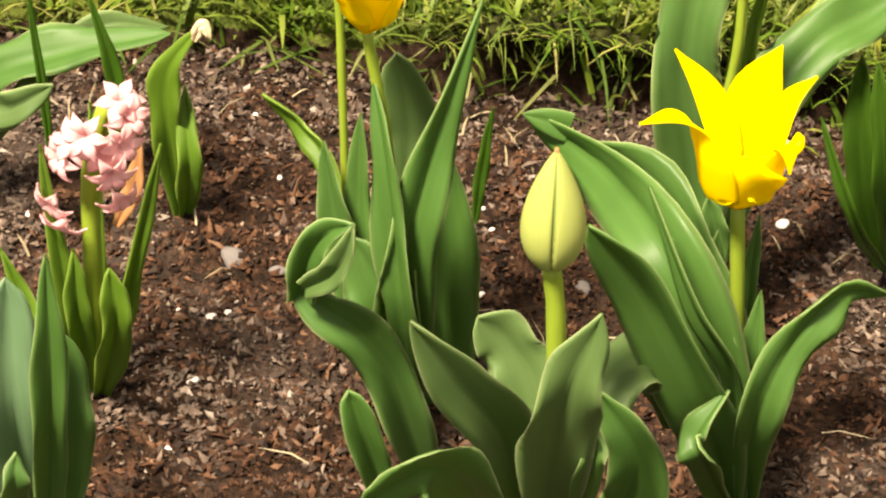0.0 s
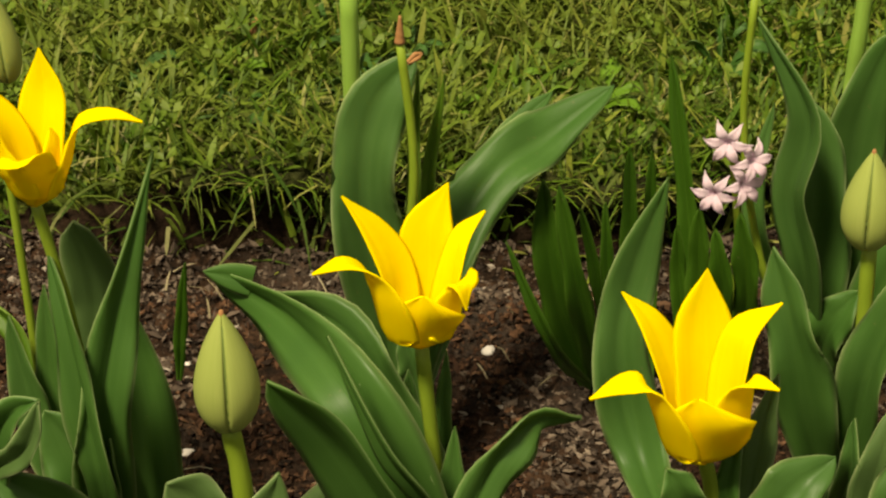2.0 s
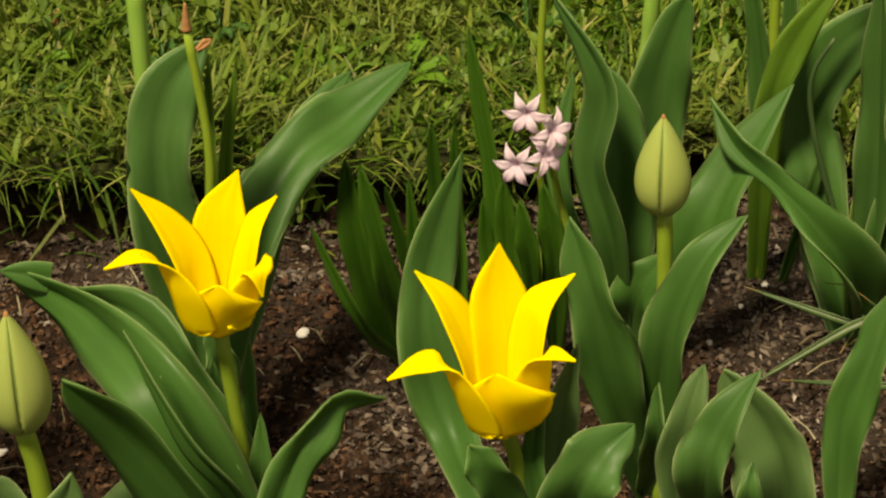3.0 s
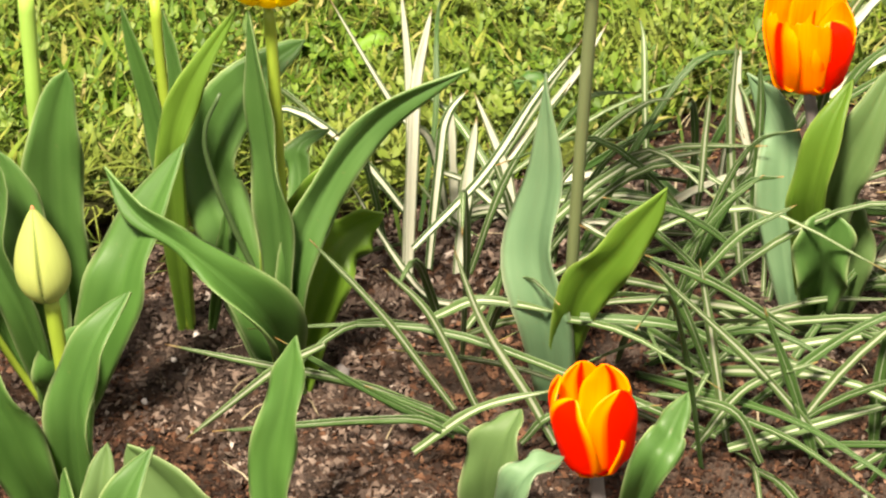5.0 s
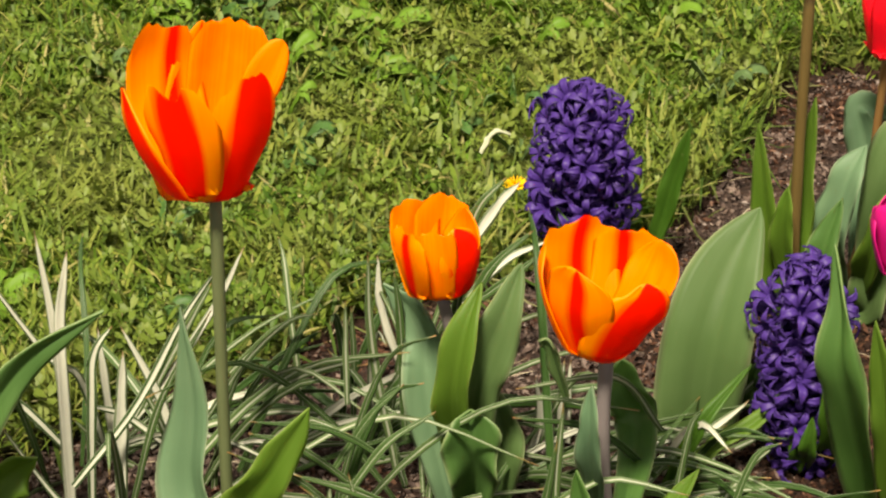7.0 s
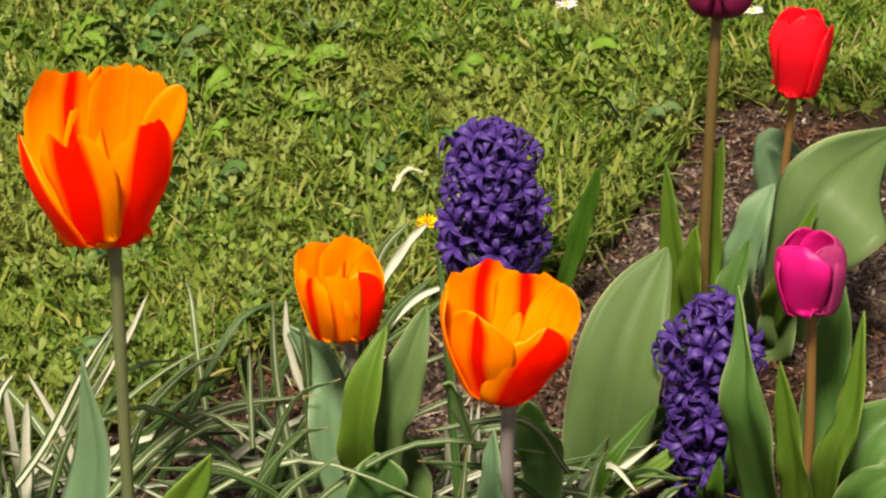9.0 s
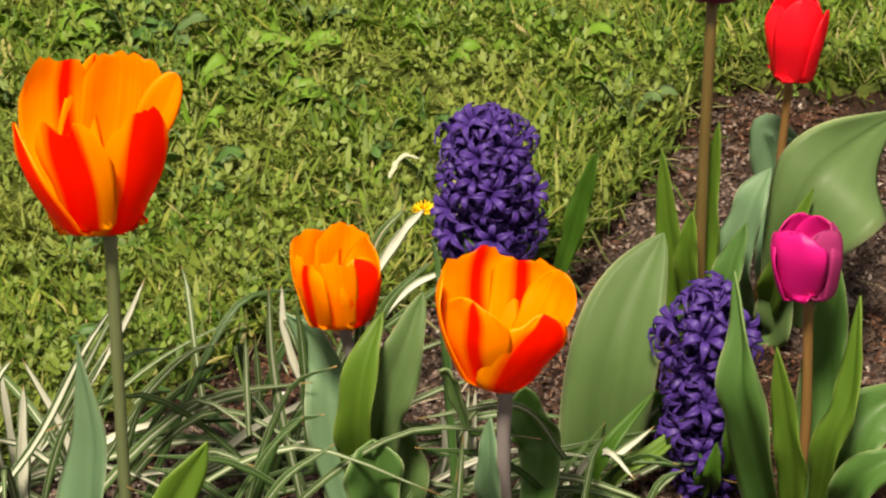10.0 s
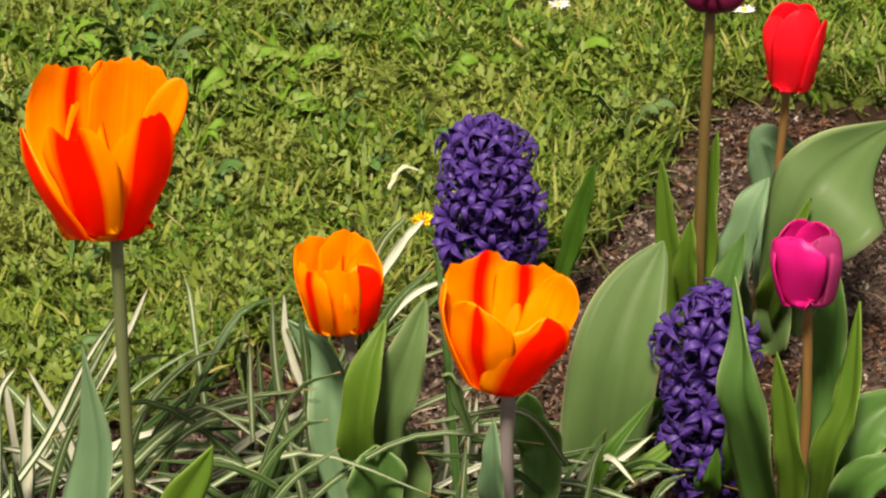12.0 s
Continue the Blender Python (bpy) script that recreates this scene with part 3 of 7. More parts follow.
def turf_lip():
    """The root mat, added over the hollow to shade it and coloured dark to show less."""
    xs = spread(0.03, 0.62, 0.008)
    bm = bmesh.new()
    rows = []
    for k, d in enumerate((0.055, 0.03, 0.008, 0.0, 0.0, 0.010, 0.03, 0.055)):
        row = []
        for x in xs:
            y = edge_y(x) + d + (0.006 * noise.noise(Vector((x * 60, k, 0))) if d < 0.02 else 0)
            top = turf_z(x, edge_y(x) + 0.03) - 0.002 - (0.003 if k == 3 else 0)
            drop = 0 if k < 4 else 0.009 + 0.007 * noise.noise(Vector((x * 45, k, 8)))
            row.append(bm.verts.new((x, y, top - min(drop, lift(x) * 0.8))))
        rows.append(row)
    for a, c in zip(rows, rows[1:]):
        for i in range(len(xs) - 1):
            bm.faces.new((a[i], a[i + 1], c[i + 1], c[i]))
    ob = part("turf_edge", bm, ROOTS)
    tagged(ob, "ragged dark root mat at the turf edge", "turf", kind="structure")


turf_lip()
sheet("soil_bed", spread(-0.7, 1.75, 0.0075), spread(0.45, 1.75, 0.0075), soil_z, SOIL, "dark brown crumbly soil of the flower bed")
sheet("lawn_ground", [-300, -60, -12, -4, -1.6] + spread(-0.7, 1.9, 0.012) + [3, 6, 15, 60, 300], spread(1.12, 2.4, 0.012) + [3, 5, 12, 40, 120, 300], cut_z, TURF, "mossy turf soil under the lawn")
sheet("ground", [-300, -50, -8, -0.7, 1.75, 9, 50, 300], [-300, -50, -8, 0.45, 1.2], lambda x, y: -0.035, SOIL, "bare brown garden soil around the bed")


def lone_floret(plant, mesh, place, way):
    ob = new("floret", mesh)
    ob.parent = plant
    ob.matrix_parent_inverse = Matrix.Translation(plant.location).inverted()
    ob.matrix_basis = Matrix.Translation(place) @ Vector(way).to_track_quat("Z", "Y").to_matrix().to_4x4()


def liriope(x, y, count, size, seed):
    """A clump of arching variegated blades."""
    rng = random.Random(seed * 17)
    plant = thing("liriope_clump", x, y, 0.0, "clump of arching green blades with cream stripes", "grass clump", "variegated clumps")
    for k in range(count):
        a = rng.gauss(-0.55, 0.8) if rng.random() < 0.65 else rng.uniform(0, 6.2832)
        out = Vector((math.cos(a), math.sin(a), 0))
        steep = rng.random() ** 3.2
        length = rng.uniform(0.14, 0.28) * size
        reach, high = length * (1 - 0.8 * steep), length * (0.22 + 0.70 * steep)
        side = Vector((-out.y, out.x, 0)) * rng.uniform(-0.14, 0.14) * length
        p0 = Vector((x, y, -0.003)) + out * rng.uniform(0, 0.03)
        drop = rng.uniform(0.0, 0.45) * (1 - steep)
        pts = [p0, p0 + out * reach * 0.30 + Vector((0, 0, high * 0.55)), p0 + out * reach * 0.66 + side * 0.5 + Vector((0, 0, high * 0.92)), p0 + out * reach * 1.06 + side + Vector((0, 0, max(high * (0.98 - drop), 0.006)))]
        leaf(plant, pts, rng.uniform(0.0034, 0.0058), (rng.uniform(-50, 50), rng.uniform(-50, 50)), cup=0.35, base=0.7, peak=0.3, blunt=0.7, mat=CREAM_BLADE if rng.random() < 0.12 else VARIEGATED, rows=12, cols=5, name="blade", thick=0.0004)


def blade(plant, pts, width, turn=0, mat=None):
    leaf(plant, pts, width, (turn, turn * 0.5), cup=0.45, base=0.75, peak=0.35, blunt=0.7, mat=mat or VARIEGATED, rows=14, cols=5, name="blade", thick=0.0004)


def pebble(x, y, size, mat, label, flat=0.55, z=None):
    rng = random.Random(x * 131 + y * 977)
    bm = bmesh.new()
    bmesh.ops.create_icosphere(bm, subdivisions=2, radius=size / 2)
    k = (rng.uniform(0.8, 1.3), rng.uniform(0.7, 1.0), flat * rng.uniform(0.7, 1.0))
    for v in bm.verts:
        f = 1 + 0.55 * noise.noise(v.co * (1.9 / size) + Vector((x * 90, y * 90, 0)))
        v.co = Vector((v.co.x * k[0] * f, v.co.y * k[1] * f, v.co.z * k[2] * f))
    ob = part("pebble", bm, mat)
    ob.matrix_world = Matrix.Translation((x, y, (soil_z(x, y) if z is None else z) + size * 0.08)) @ Matrix.Rotation(rng.uniform(0, 6.28), 4, "Z")
    return tagged(ob, label, "stone", "stones in the bed")


def daisy(x, y, size, high):
    rng = random.Random(x * 77)
    plant = thing("daisy", x, y, lift(x), "white lawn daisy with a yellow centre", "daisy", "daisies in the lawn")
    top = Vector((x, y, lift(x) + high))
    stem(plant, [(x, y, lift(x) - 0.002), top], 0.0009, 0.0008, GREEN_STALK, sides=6, rows=4)
    for k in range(16):
        a = k * 6.2832 / 16
        out = Vector((math.cos(a), math.sin(a), 0))
        leaf(plant, [top, top + out * size * 0.25 + Vector((0, 0, 0.001)), top + out * size * 0.5 + Vector((0, 0, rng.uniform(0, 0.003)))], size * 0.11, (60, 60), mat=DAISY_WHITE, rows=4, cols=3, name="petal", thick=0.0003, blunt=0.4)
    bm = bmesh.new()
    bmesh.ops.create_uvsphere(bm, u_segments=10, v_segments=6, radius=size * 0.15)
    for v in bm.verts:
        v.co = Vector((v.co.x, v.co.y, v.co.z * 0.5)) + top + Vector((0, 0, 0.001))
    rooted(part("centre", bm, DANDELION, None, "yellow flower centre"), plant)


def dandelion(x, y, size, high):
    rng = random.Random(x * 57)
    plant = thing("dandelion", x, y, lift(x), "small yellow dandelion in the lawn", "dandelion")
    top = Vector((x, y, lift(x) + high))
    stem(plant, [(x, y, lift(x) - 0.002), top], 0.0012, 0.0012, GREEN_STALK, sides=6, rows=4)
    for ring, (n, swell, reach) in enumerate(((16, 0.1, 0.5), (13, 0.5, 0.38), (8, 0.9, 0.22))):
        for k in range(n):
            a = (k + 0.5 * ring) * 6.2832 / n + rng.uniform(-0.1, 0.1)
            out = Vector((math.cos(a), math.sin(a), 0))
            leaf(plant, [top, top + out * size * reach * 0.6 + Vector((0, 0, size * 0.2 * swell)), top + out * size * reach + Vector((0, 0, size * 0.35 * swell))], size * 0.13, (60, 60), mat=DANDELION, rows=3, cols=3, name="petal", thick=0.0003, blunt=0.35)


def rosette(x, y, size, count, seed, mat=None, rise=0.5):
    """A broad-leaved lawn weed."""
    rng = random.Random(seed)
    plant = thing("lawn_weed", x, y, lift(x), "broad-leaved green weed growing in the lawn", "weed", "weeds in the lawn")
    for k in range(count):
        a = k * 6.2832 / count + rng.uniform(-0.4, 0.4)
        out = Vector((math.cos(a), math.sin(a), 0))
        ln = size * rng.uniform(0.85, 1.45)
        up = 1.25 * rise * rng.uniform(0.5, 1.2)
        p = Vector((x, y, lift(x) - 0.003))
        leaf(plant, [p, p + out * ln * 0.4 + Vector((0, 0, ln * up * 0.55)), p + out * ln * 0.75 + Vector((0, 0, ln * up * 0.8)), p + out * ln + Vector((0, 0, ln * up * 0.7))], ln * rng.uniform(0.28, 0.42), (rng.uniform(40, 80), rng.uniform(30, 80)), cup=0.3, wave=0.05, base=0.15, peak=0.6, blunt=0.5, mat=mat or WEED_LEAF, rows=10, cols=5, thick=0.0004)


# ---- plants ----
tulip_f = thing("tulip", -0.160, 0.800, 0.0, "tulip without flower, thick upright blue-green leaves", "tulip", "flowers in the bed")
leaf(tulip_f, [(-0.157, 0.800, -0.004), (-0.161, 0.780, 0.080), (-0.163, 0.790, 0.150)], 0.0311, (-10, 10), mat=BLUE_LEAF, blunt=0.5)
leaf(tulip_f, [(-0.154, 0.800, -0.004), (-0.142, 0.760, 0.116), (-0.141, 0.760, 0.185)], 0.0151, (20, 10), cup=0.5)
leaf(tulip_f, [(-0.153, 0.800, -0.004), (-0.143, 0.800, 0.062), (-0.145, 0.810, 0.108)], 0.0213, (-10, -5), blunt=0.5)
leaf(tulip_f, [(-0.168, 0.800, -0.004), (-0.155, 0.740, 0.080), (-0.153, 0.740, 0.103)], 0.0130)

hyacinth_a = thing("hyacinth", -0.148, 0.900, 0.0, "pink hyacinth with a loose flower head and upright strap leaves", "hyacinth", "flowers in the bed")
stem(hyacinth_a, [(-0.148, 0.900, -0.004), (-0.146, 0.900, 0.060), (-0.145, 0.900, 0.128), (-0.137, 0.900, 0.164)], 0.0053, 0.0036, GREEN_STALK)
leaf(hyacinth_a, [(-0.152, 0.900, -0.004), (-0.156, 0.890, 0.067), (-0.165, 0.890, 0.146)], 0.0106, (20, 30), mat=BRIGHT_LEAF, cup=0.6)
leaf(hyacinth_a, [(-0.144, 0.900, -0.004), (-0.127, 0.890, 0.081), (-0.113, 0.890, 0.150)], 0.0090, (-20, -10), mat=BRIGHT_LEAF, cup=0.6)
leaf(hyacinth_a, [(-0.146, 0.900, -0.004), (-0.132, 0.870, 0.065), (-0.134, 0.870, 0.097)], 0.0144, (0, 10), mat=BRIGHT_LEAF, cup=0.6, blunt=0.5)
leaf(hyacinth_a, [(-0.150, 0.900, -0.004), (-0.150, 0.880, 0.062), (-0.151, 0.880, 0.099)], 0.0126, (0, 10), mat=BRIGHT_LEAF, cup=0.6)
leaf(hyacinth_a, [(-0.150, 0.900, -0.004), (-0.148, 0.920, 0.044), (-0.149, 0.930, 0.143)], 0.0109, (0, 10), mat=BRIGHT_LEAF, cup=0.6)
leaf(hyacinth_a, [(-0.152, 0.900, -0.004), (-0.181, 0.940, 0.013), (-0.198, 0.951, 0.045)], 0.0091, (0, 10), mat=BRIGHT_LEAF, cup=0.6)
leaf(hyacinth_a, [(-0.139, 0.930, 0.077), (-0.130, 0.930, 0.099), (-0.127, 0.930, 0.122)], 0.0102, (20, 60), mat=DRY, label='withered brown floret')
PINK_MESH = floret_mesh("floret", PINK_FLORET, 0.0116, 0.3, 6, 0.50, 0.95)
lone_floret(hyacinth_a, PINK_MESH, (-0.130, 0.890, 0.170), (0.20, -0.8, 0.90))
lone_floret(hyacinth_a, PINK_MESH, (-0.126, 0.885, 0.166), (0.70, -0.8, 0.30))
lone_floret(hyacinth_a, PINK_MESH, (-0.144, 0.880, 0.158), (-0.10, -0.8, 0.30))
lone_floret(hyacinth_a, PINK_MESH, (-0.156, 0.890, 0.140), (-0.70, -0.8, 0.10))
lone_floret(hyacinth_a, PINK_MESH, (-0.129, 0.885, 0.152), (0.50, -0.8, 0.00))
lone_floret(hyacinth_a, PINK_MESH, (-0.133, 0.880, 0.140), (0.30, -0.8, -0.20))
lone_floret(hyacinth_a, PINK_MESH, (-0.131, 0.890, 0.120), (0.50, -0.8, -0.50))
lone_floret(hyacinth_a, PINK_MESH, (-0.160, 0.885, 0.119), (-0.60, -0.8, -0.40))
lone_floret(hyacinth_a, PINK_MESH, (-0.155, 0.880, 0.112), (-0.30, -0.8, -0.80))
lone_floret(hyacinth_a, PINK_MESH, (-0.150, 0.888, 0.150), (-0.20, -0.8, 0.60))
lone_floret(hyacinth_a, PINK_MESH, (-0.138, 0.884, 0.148), (0.10, -0.9, 0.10))

tulip_g = thing("tulip", -0.265, 1.060, 0.0, "tulip with large arching leaves near the lawn edge", "tulip", "flowers in the bed")
leaf(tulip_g, [(-0.253, 1.060, -0.004), (-0.226, 1.060, 0.065), (-0.180, 1.059, 0.087), (-0.128, 1.058, 0.102)], 0.0294, (30, 60), blunt=0.6, mat=TULIP_LEAF, cup=0.3)
leaf(tulip_g, [(-0.253, 1.060, -0.004), (-0.226, 1.030, 0.068), (-0.200, 1.009, 0.086), (-0.179, 1.009, 0.100)], 0.0231, (20, 0), mat=PALE_LEAF)
leaf(tulip_g, [(-0.250, 1.060, -0.004), (-0.177, 1.079, 0.083), (-0.133, 1.089, 0.087)], 0.0142, (0, 40), mat=PALE_LEAF)

shoot_a = thing("young_hyacinth", -0.198, 1.030, 0.0, "slim dark green hyacinth leaves growing singly", "hyacinth")
leaf(shoot_a, [(-0.185, 1.030, 0.037), (-0.188, 1.030, 0.086), (-0.193, 1.030, 0.143)], 0.0050, (0, 30), mat=STRAP_LEAF)
leaf(shoot_a, [(-0.155, 1.030, 0.039), (-0.152, 1.029, 0.089), (-0.164, 1.030, 0.139)], 0.0088, (0, 10), mat=STRAP_LEAF)

tulip_h = thing("young_tulip", -0.123, 1.050, 0.0, "young tulip shoot with a brown withered leaf tip", "tulip", "flowers in the bed")
leaf(tulip_h, [(-0.123, 1.050, -0.004), (-0.128, 1.040, 0.054), (-0.128, 1.040, 0.090), (-0.113, 1.040, 0.117)], 0.0171, (10, 40), mat=BRIGHT_LEAF, cup=0.4)
leaf(tulip_h, [(-0.122, 1.050, -0.004), (-0.117, 1.030, 0.044), (-0.121, 1.050, 0.078)], 0.0129, (-10, 20), mat=BRIGHT_LEAF, cup=0.5)
leaf(tulip_h, [(-0.114, 1.034, 0.114), (-0.110, 1.032, 0.123), (-0.106, 1.030, 0.117)], 0.0070, (10, 40), mat=TAN, label='dry tan leaf tip')

shoot_b = thing("hyacinth_shoot", 0.027, 1.040, 0.0, "single slim green bulb leaf standing in soil", "hyacinth")
leaf(shoot_b, [(0.027, 1.040, 0.011), (0.029, 1.040, 0.044), (0.032, 1.040, 0.081)], 0.0068, (10, 20), mat=STRAP_LEAF)

tulip_a = thing("yellow_tulip", 0.000, 0.910, 0.0, "yellow lily-flowered tulip above a crowd of upright wavy leaves", "tulip", "flowers in the bed")
stem(tulip_a, [(0.000, 0.910, -0.004), (-0.015, 0.910, 0.130), (-0.028, 0.910, 0.202)], 0.0029, 0.0024, GREEN_STALK)
bloom = bloom_frame((-0.028, 0.910, 0.199))
tepal(tulip_a, bloom, YELLOW_PETAL, [(11.0, 4.0, 9.9), (15.8, 5.0, 24.3), (20.5, 3.0, 38.7), (33.5, 4.0, 41.6), (45.8, 8.0, 38.0)], [7, 22, 24, 14, 10, 0])
tepal(tulip_a, bloom, YELLOW_PETAL, [(5.5, -12.0, 14.4), (8.0, -15.0, 31.5), (9.8, -18.0, 45.8), (8.9, -20.0, 63.1)], [7, 20, 22, 18, 0])
tepal(tulip_a, bloom, YELLOW_PETAL, [(-4.9, -5.0, 17.1), (-9.2, -8.0, 35.0), (-19.6, -10.0, 48.5), (-33.5, -12.0, 58.3)], [7, 20, 20, 15, 0])
tepal(tulip_a, bloom, YELLOW_PETAL, [(-9.1, 6.0, 12.8), (-15.3, 8.0, 28.9), (-19.7, 8.0, 42.3), (-29.2, 12.0, 50.2), (-41.9, 15.0, 51.0)], [7, 24, 26, 15, 10, 0])
tepal(tulip_a, bloom, YELLOW_PETAL, [(-1.3, 11.0, 12.0), (-4.5, 15.0, 23.5), (-5.5, 16.0, 31.7), (-16.1, 20.0, 32.8)], [7, 26, 29, 22, 4])
tepal(tulip_a, bloom, YELLOW_PETAL, [(8.6, 6.0, 16.4), (9.3, 6.0, 29.8), (8.3, 3.0, 37.6)], [7, 18, 16, 2])
stem(tulip_a, [(-0.035, 0.950, 0.075), (-0.041, 0.950, 0.182), (-0.044, 0.950, 0.201)], 0.0020, 0.0017, GREEN_STALK)
bud(tulip_a, (-0.038, 0.954, 0.233), (-0.106, 0.012, 0.994), 0.0458, 0.0074)
leaf(tulip_a, [(0.006, 0.910, -0.004), (0.012, 0.920, 0.029), (0.011, 0.925, 0.078), (0.002, 0.935, 0.135)], 0.0340, (0, 15), blunt=0.45, cup=0.3, peak=0.4, wave=0.05, waves=2.5)
leaf(tulip_a, [(-0.003, 0.910, 0.023), (-0.006, 0.940, 0.100), (-0.007, 0.950, 0.131), (-0.015, 0.950, 0.165)], 0.0275, (0, 20), blunt=0.38, cup=0.5, peak=0.5, wave=0.04, mat=PALE_LEAF)
leaf(tulip_a, [(0.000, 0.910, -0.004), (-0.007, 0.890, 0.083), (0.003, 0.900, 0.147), (0.022, 0.920, 0.218)], 0.0268, (15, -30), wave=0.1, waves=2.6, cup=0.45, peak=0.34, blunt=1.25)
leaf(tulip_a, [(-0.001, 0.910, -0.004), (-0.005, 0.880, 0.059), (-0.015, 0.890, 0.134), (-0.024, 0.910, 0.177)], 0.0171, (30, 50), wave=0.12)
leaf(tulip_a, [(0.008, 0.875, -0.023), (-0.001, 0.865, 0.020), (-0.010, 0.860, 0.053), (-0.024, 0.855, 0.078), (-0.040, 0.858, 0.090), (-0.055, 0.862, 0.099)], 0.0250, (-15, 15), wave=0.16, waves=1.7, cup=0.45, blunt=0.7, base=0.5)
leaf(tulip_a, [(-0.050, 0.862, 0.095), (-0.047, 0.858, 0.118), (-0.039, 0.855, 0.133), (-0.028, 0.850, 0.142)], 0.0150, (10, 30), cup=0.9, base=0.8, wave=0.06)
leaf(tulip_a, [(-0.047, 0.855, 0.104), (-0.037, 0.848, 0.116), (-0.031, 0.845, 0.129), (-0.028, 0.845, 0.145)], 0.0125, (20, 40), cup=0.8, mat=PALE_LEAF, base=0.7, wave=0.05)
leaf(tulip_a, [(-0.005, 0.910, -0.004), (-0.012, 0.900, 0.056), (-0.031, 0.910, 0.092)], 0.0333, (0, 20), blunt=0.6)
leaf(tulip_a, [(-0.009, 0.910, -0.004), (-0.035, 0.930, 0.067), (-0.046, 0.941, 0.122)], 0.0182, (10, 40))
leaf(tulip_a, [(-0.012, 0.910, -0.004), (-0.028, 0.940, 0.077), (-0.030, 0.950, 0.132)], 0.0143, (10, 40))
leaf(tulip_a, [(-0.015, 0.910, -0.004), (-0.042, 0.970, 0.077), (-0.060, 0.991, 0.097), (-0.078, 0.991, 0.113)], 0.0123, (20, 60), mat=BRIGHT_LEAF, cup=0.5)
leaf(tulip_a, [(-0.007, 0.800, 0.025), (-0.013, 0.795, 0.053), (-0.020, 0.790, 0.082), (-0.026, 0.790, 0.102)], 0.0150, (0, 10), cup=0.7, blunt=0.3, peak=0.6, wave=0.03)
leaf(tulip_a, [(0.004, 0.910, -0.004), (0.000, 0.885, 0.056), (-0.002, 0.885, 0.094)], 0.0114, (40, 60), wave=0.1, cup=0.5)

bud_a = thing("tulip_in_bud", 0.060, 0.750, 0.0, "tulip with a closed pale green bud and wide grey-green leaves", "tulip", "flowers in the bed")
stem(bud_a, [(0.060, 0.750, -0.004), (0.054, 0.750, 0.155), (0.049, 0.750, 0.201)], 0.0040, 0.0036, GREEN_STALK)
bud(bud_a, (0.049, 0.750, 0.199), (-0.036, 0.000, 0.999), 0.0525, 0.0117)
leaf(bud_a, [(0.058, 0.750, 0.055), (0.049, 0.770, 0.115), (0.037, 0.780, 0.138), (0.024, 0.780, 0.151)], 0.0279, (10, 10), mat=PALE_LEAF, blunt=0.45, cup=0.3)
leaf(bud_a, [(0.052, 0.750, 0.055), (0.036, 0.720, 0.139), (0.016, 0.700, 0.184), (-0.002, 0.691, 0.216)], 0.0253, (-30, 30), cup=0.45, wave=0.03, mat=PALE_LEAF)
leaf(bud_a, [(0.057, 0.750, 0.055), (0.054, 0.700, 0.169), (0.065, 0.700, 0.217)], 0.0276, (5, 0), cup=0.35, mat=PALE_LEAF)
leaf(bud_a, [(0.043, 0.750, 0.054), (0.014, 0.681, 0.157), (-0.016, 0.671, 0.149)], 0.0304, (30, 40), cup=0.2, blunt=0.5)
leaf(bud_a, [(0.065, 0.750, 0.056), (0.075, 0.780, 0.109), (0.096, 0.800, 0.118), (0.110, 0.809, 0.075)], 0.0275, (30, 20), mat=PALE_LEAF, blunt=0.5)
leaf(bud_a, [(0.072, 0.750, 0.056), (0.088, 0.730, 0.118), (0.070, 0.730, 0.158)], 0.0239, (-10, 20))
leaf(bud_a, [(0.065, 0.750, 0.056), (0.067, 0.710, 0.134), (0.069, 0.710, 0.153)], 0.0106, (0, 10))

tulip_b = thing("yellow_tulip", 0.138, 0.846, 0.0, "yellow lily-flowered tulip with pointed flaring petals and broad green leaves", "tulip", "flowers in the bed")
stem(tulip_b, [(0.138, 0.846, -0.004), (0.139, 0.846, 0.068), (0.129, 0.846, 0.167)], 0.0035, 0.0030, GREEN_STALK)
bloom = bloom_frame((0.129, 0.846, 0.164))
tepal(tulip_b, bloom, YELLOW_PETAL, [(-14.3, 7.0, 12.0), (-18.2, 10.0, 30.8), (-22.7, 9.0, 43.9), (-32.6, 10.0, 49.8), (-45.5, 13.0, 47.3)], [10, 28, 30, 17, 11, 0])
tepal(tulip_b, bloom, YELLOW_PETAL, [(11.4, 7.0, 10.9), (12.8, 11.0, 26.9), (13.7, 11.0, 37.8), (15.0, 15.0, 38.3), (15.5, 19.0, 30.4)], [10, 28, 30, 20, 11, 0])
tepal(tulip_b, bloom, YELLOW_PETAL, [(-8.5, -8.0, 15.4), (-10.9, -11.0, 32.9), (-18.7, -13.0, 49.6), (-31.3, -15.0, 65.5)], [7, 20, 21, 14, 0])
tepal(tulip_b, bloom, YELLOW_PETAL, [(-2.5, 13.0, 12.3), (-2.2, 18.0, 26.9), (-1.6, 18.0, 37.2)], [10, 40, 42, 22], dome=0.55)
tepal(tulip_b, bloom, YELLOW_PETAL, [(3.9, -13.0, 11.4), (4.3, -16.0, 29.0), (4.9, -18.0, 46.9), (12.4, -20.0, 66.4)], [7, 20, 24, 22, 0])
tepal(tulip_b, bloom, YELLOW_PETAL, [(11.1, -3.0, 17.9), (13.9, -5.0, 35.9), (17.4, -8.0, 48.7), (26.4, -10.0, 58.5)], [7, 18, 18, 13, 0])
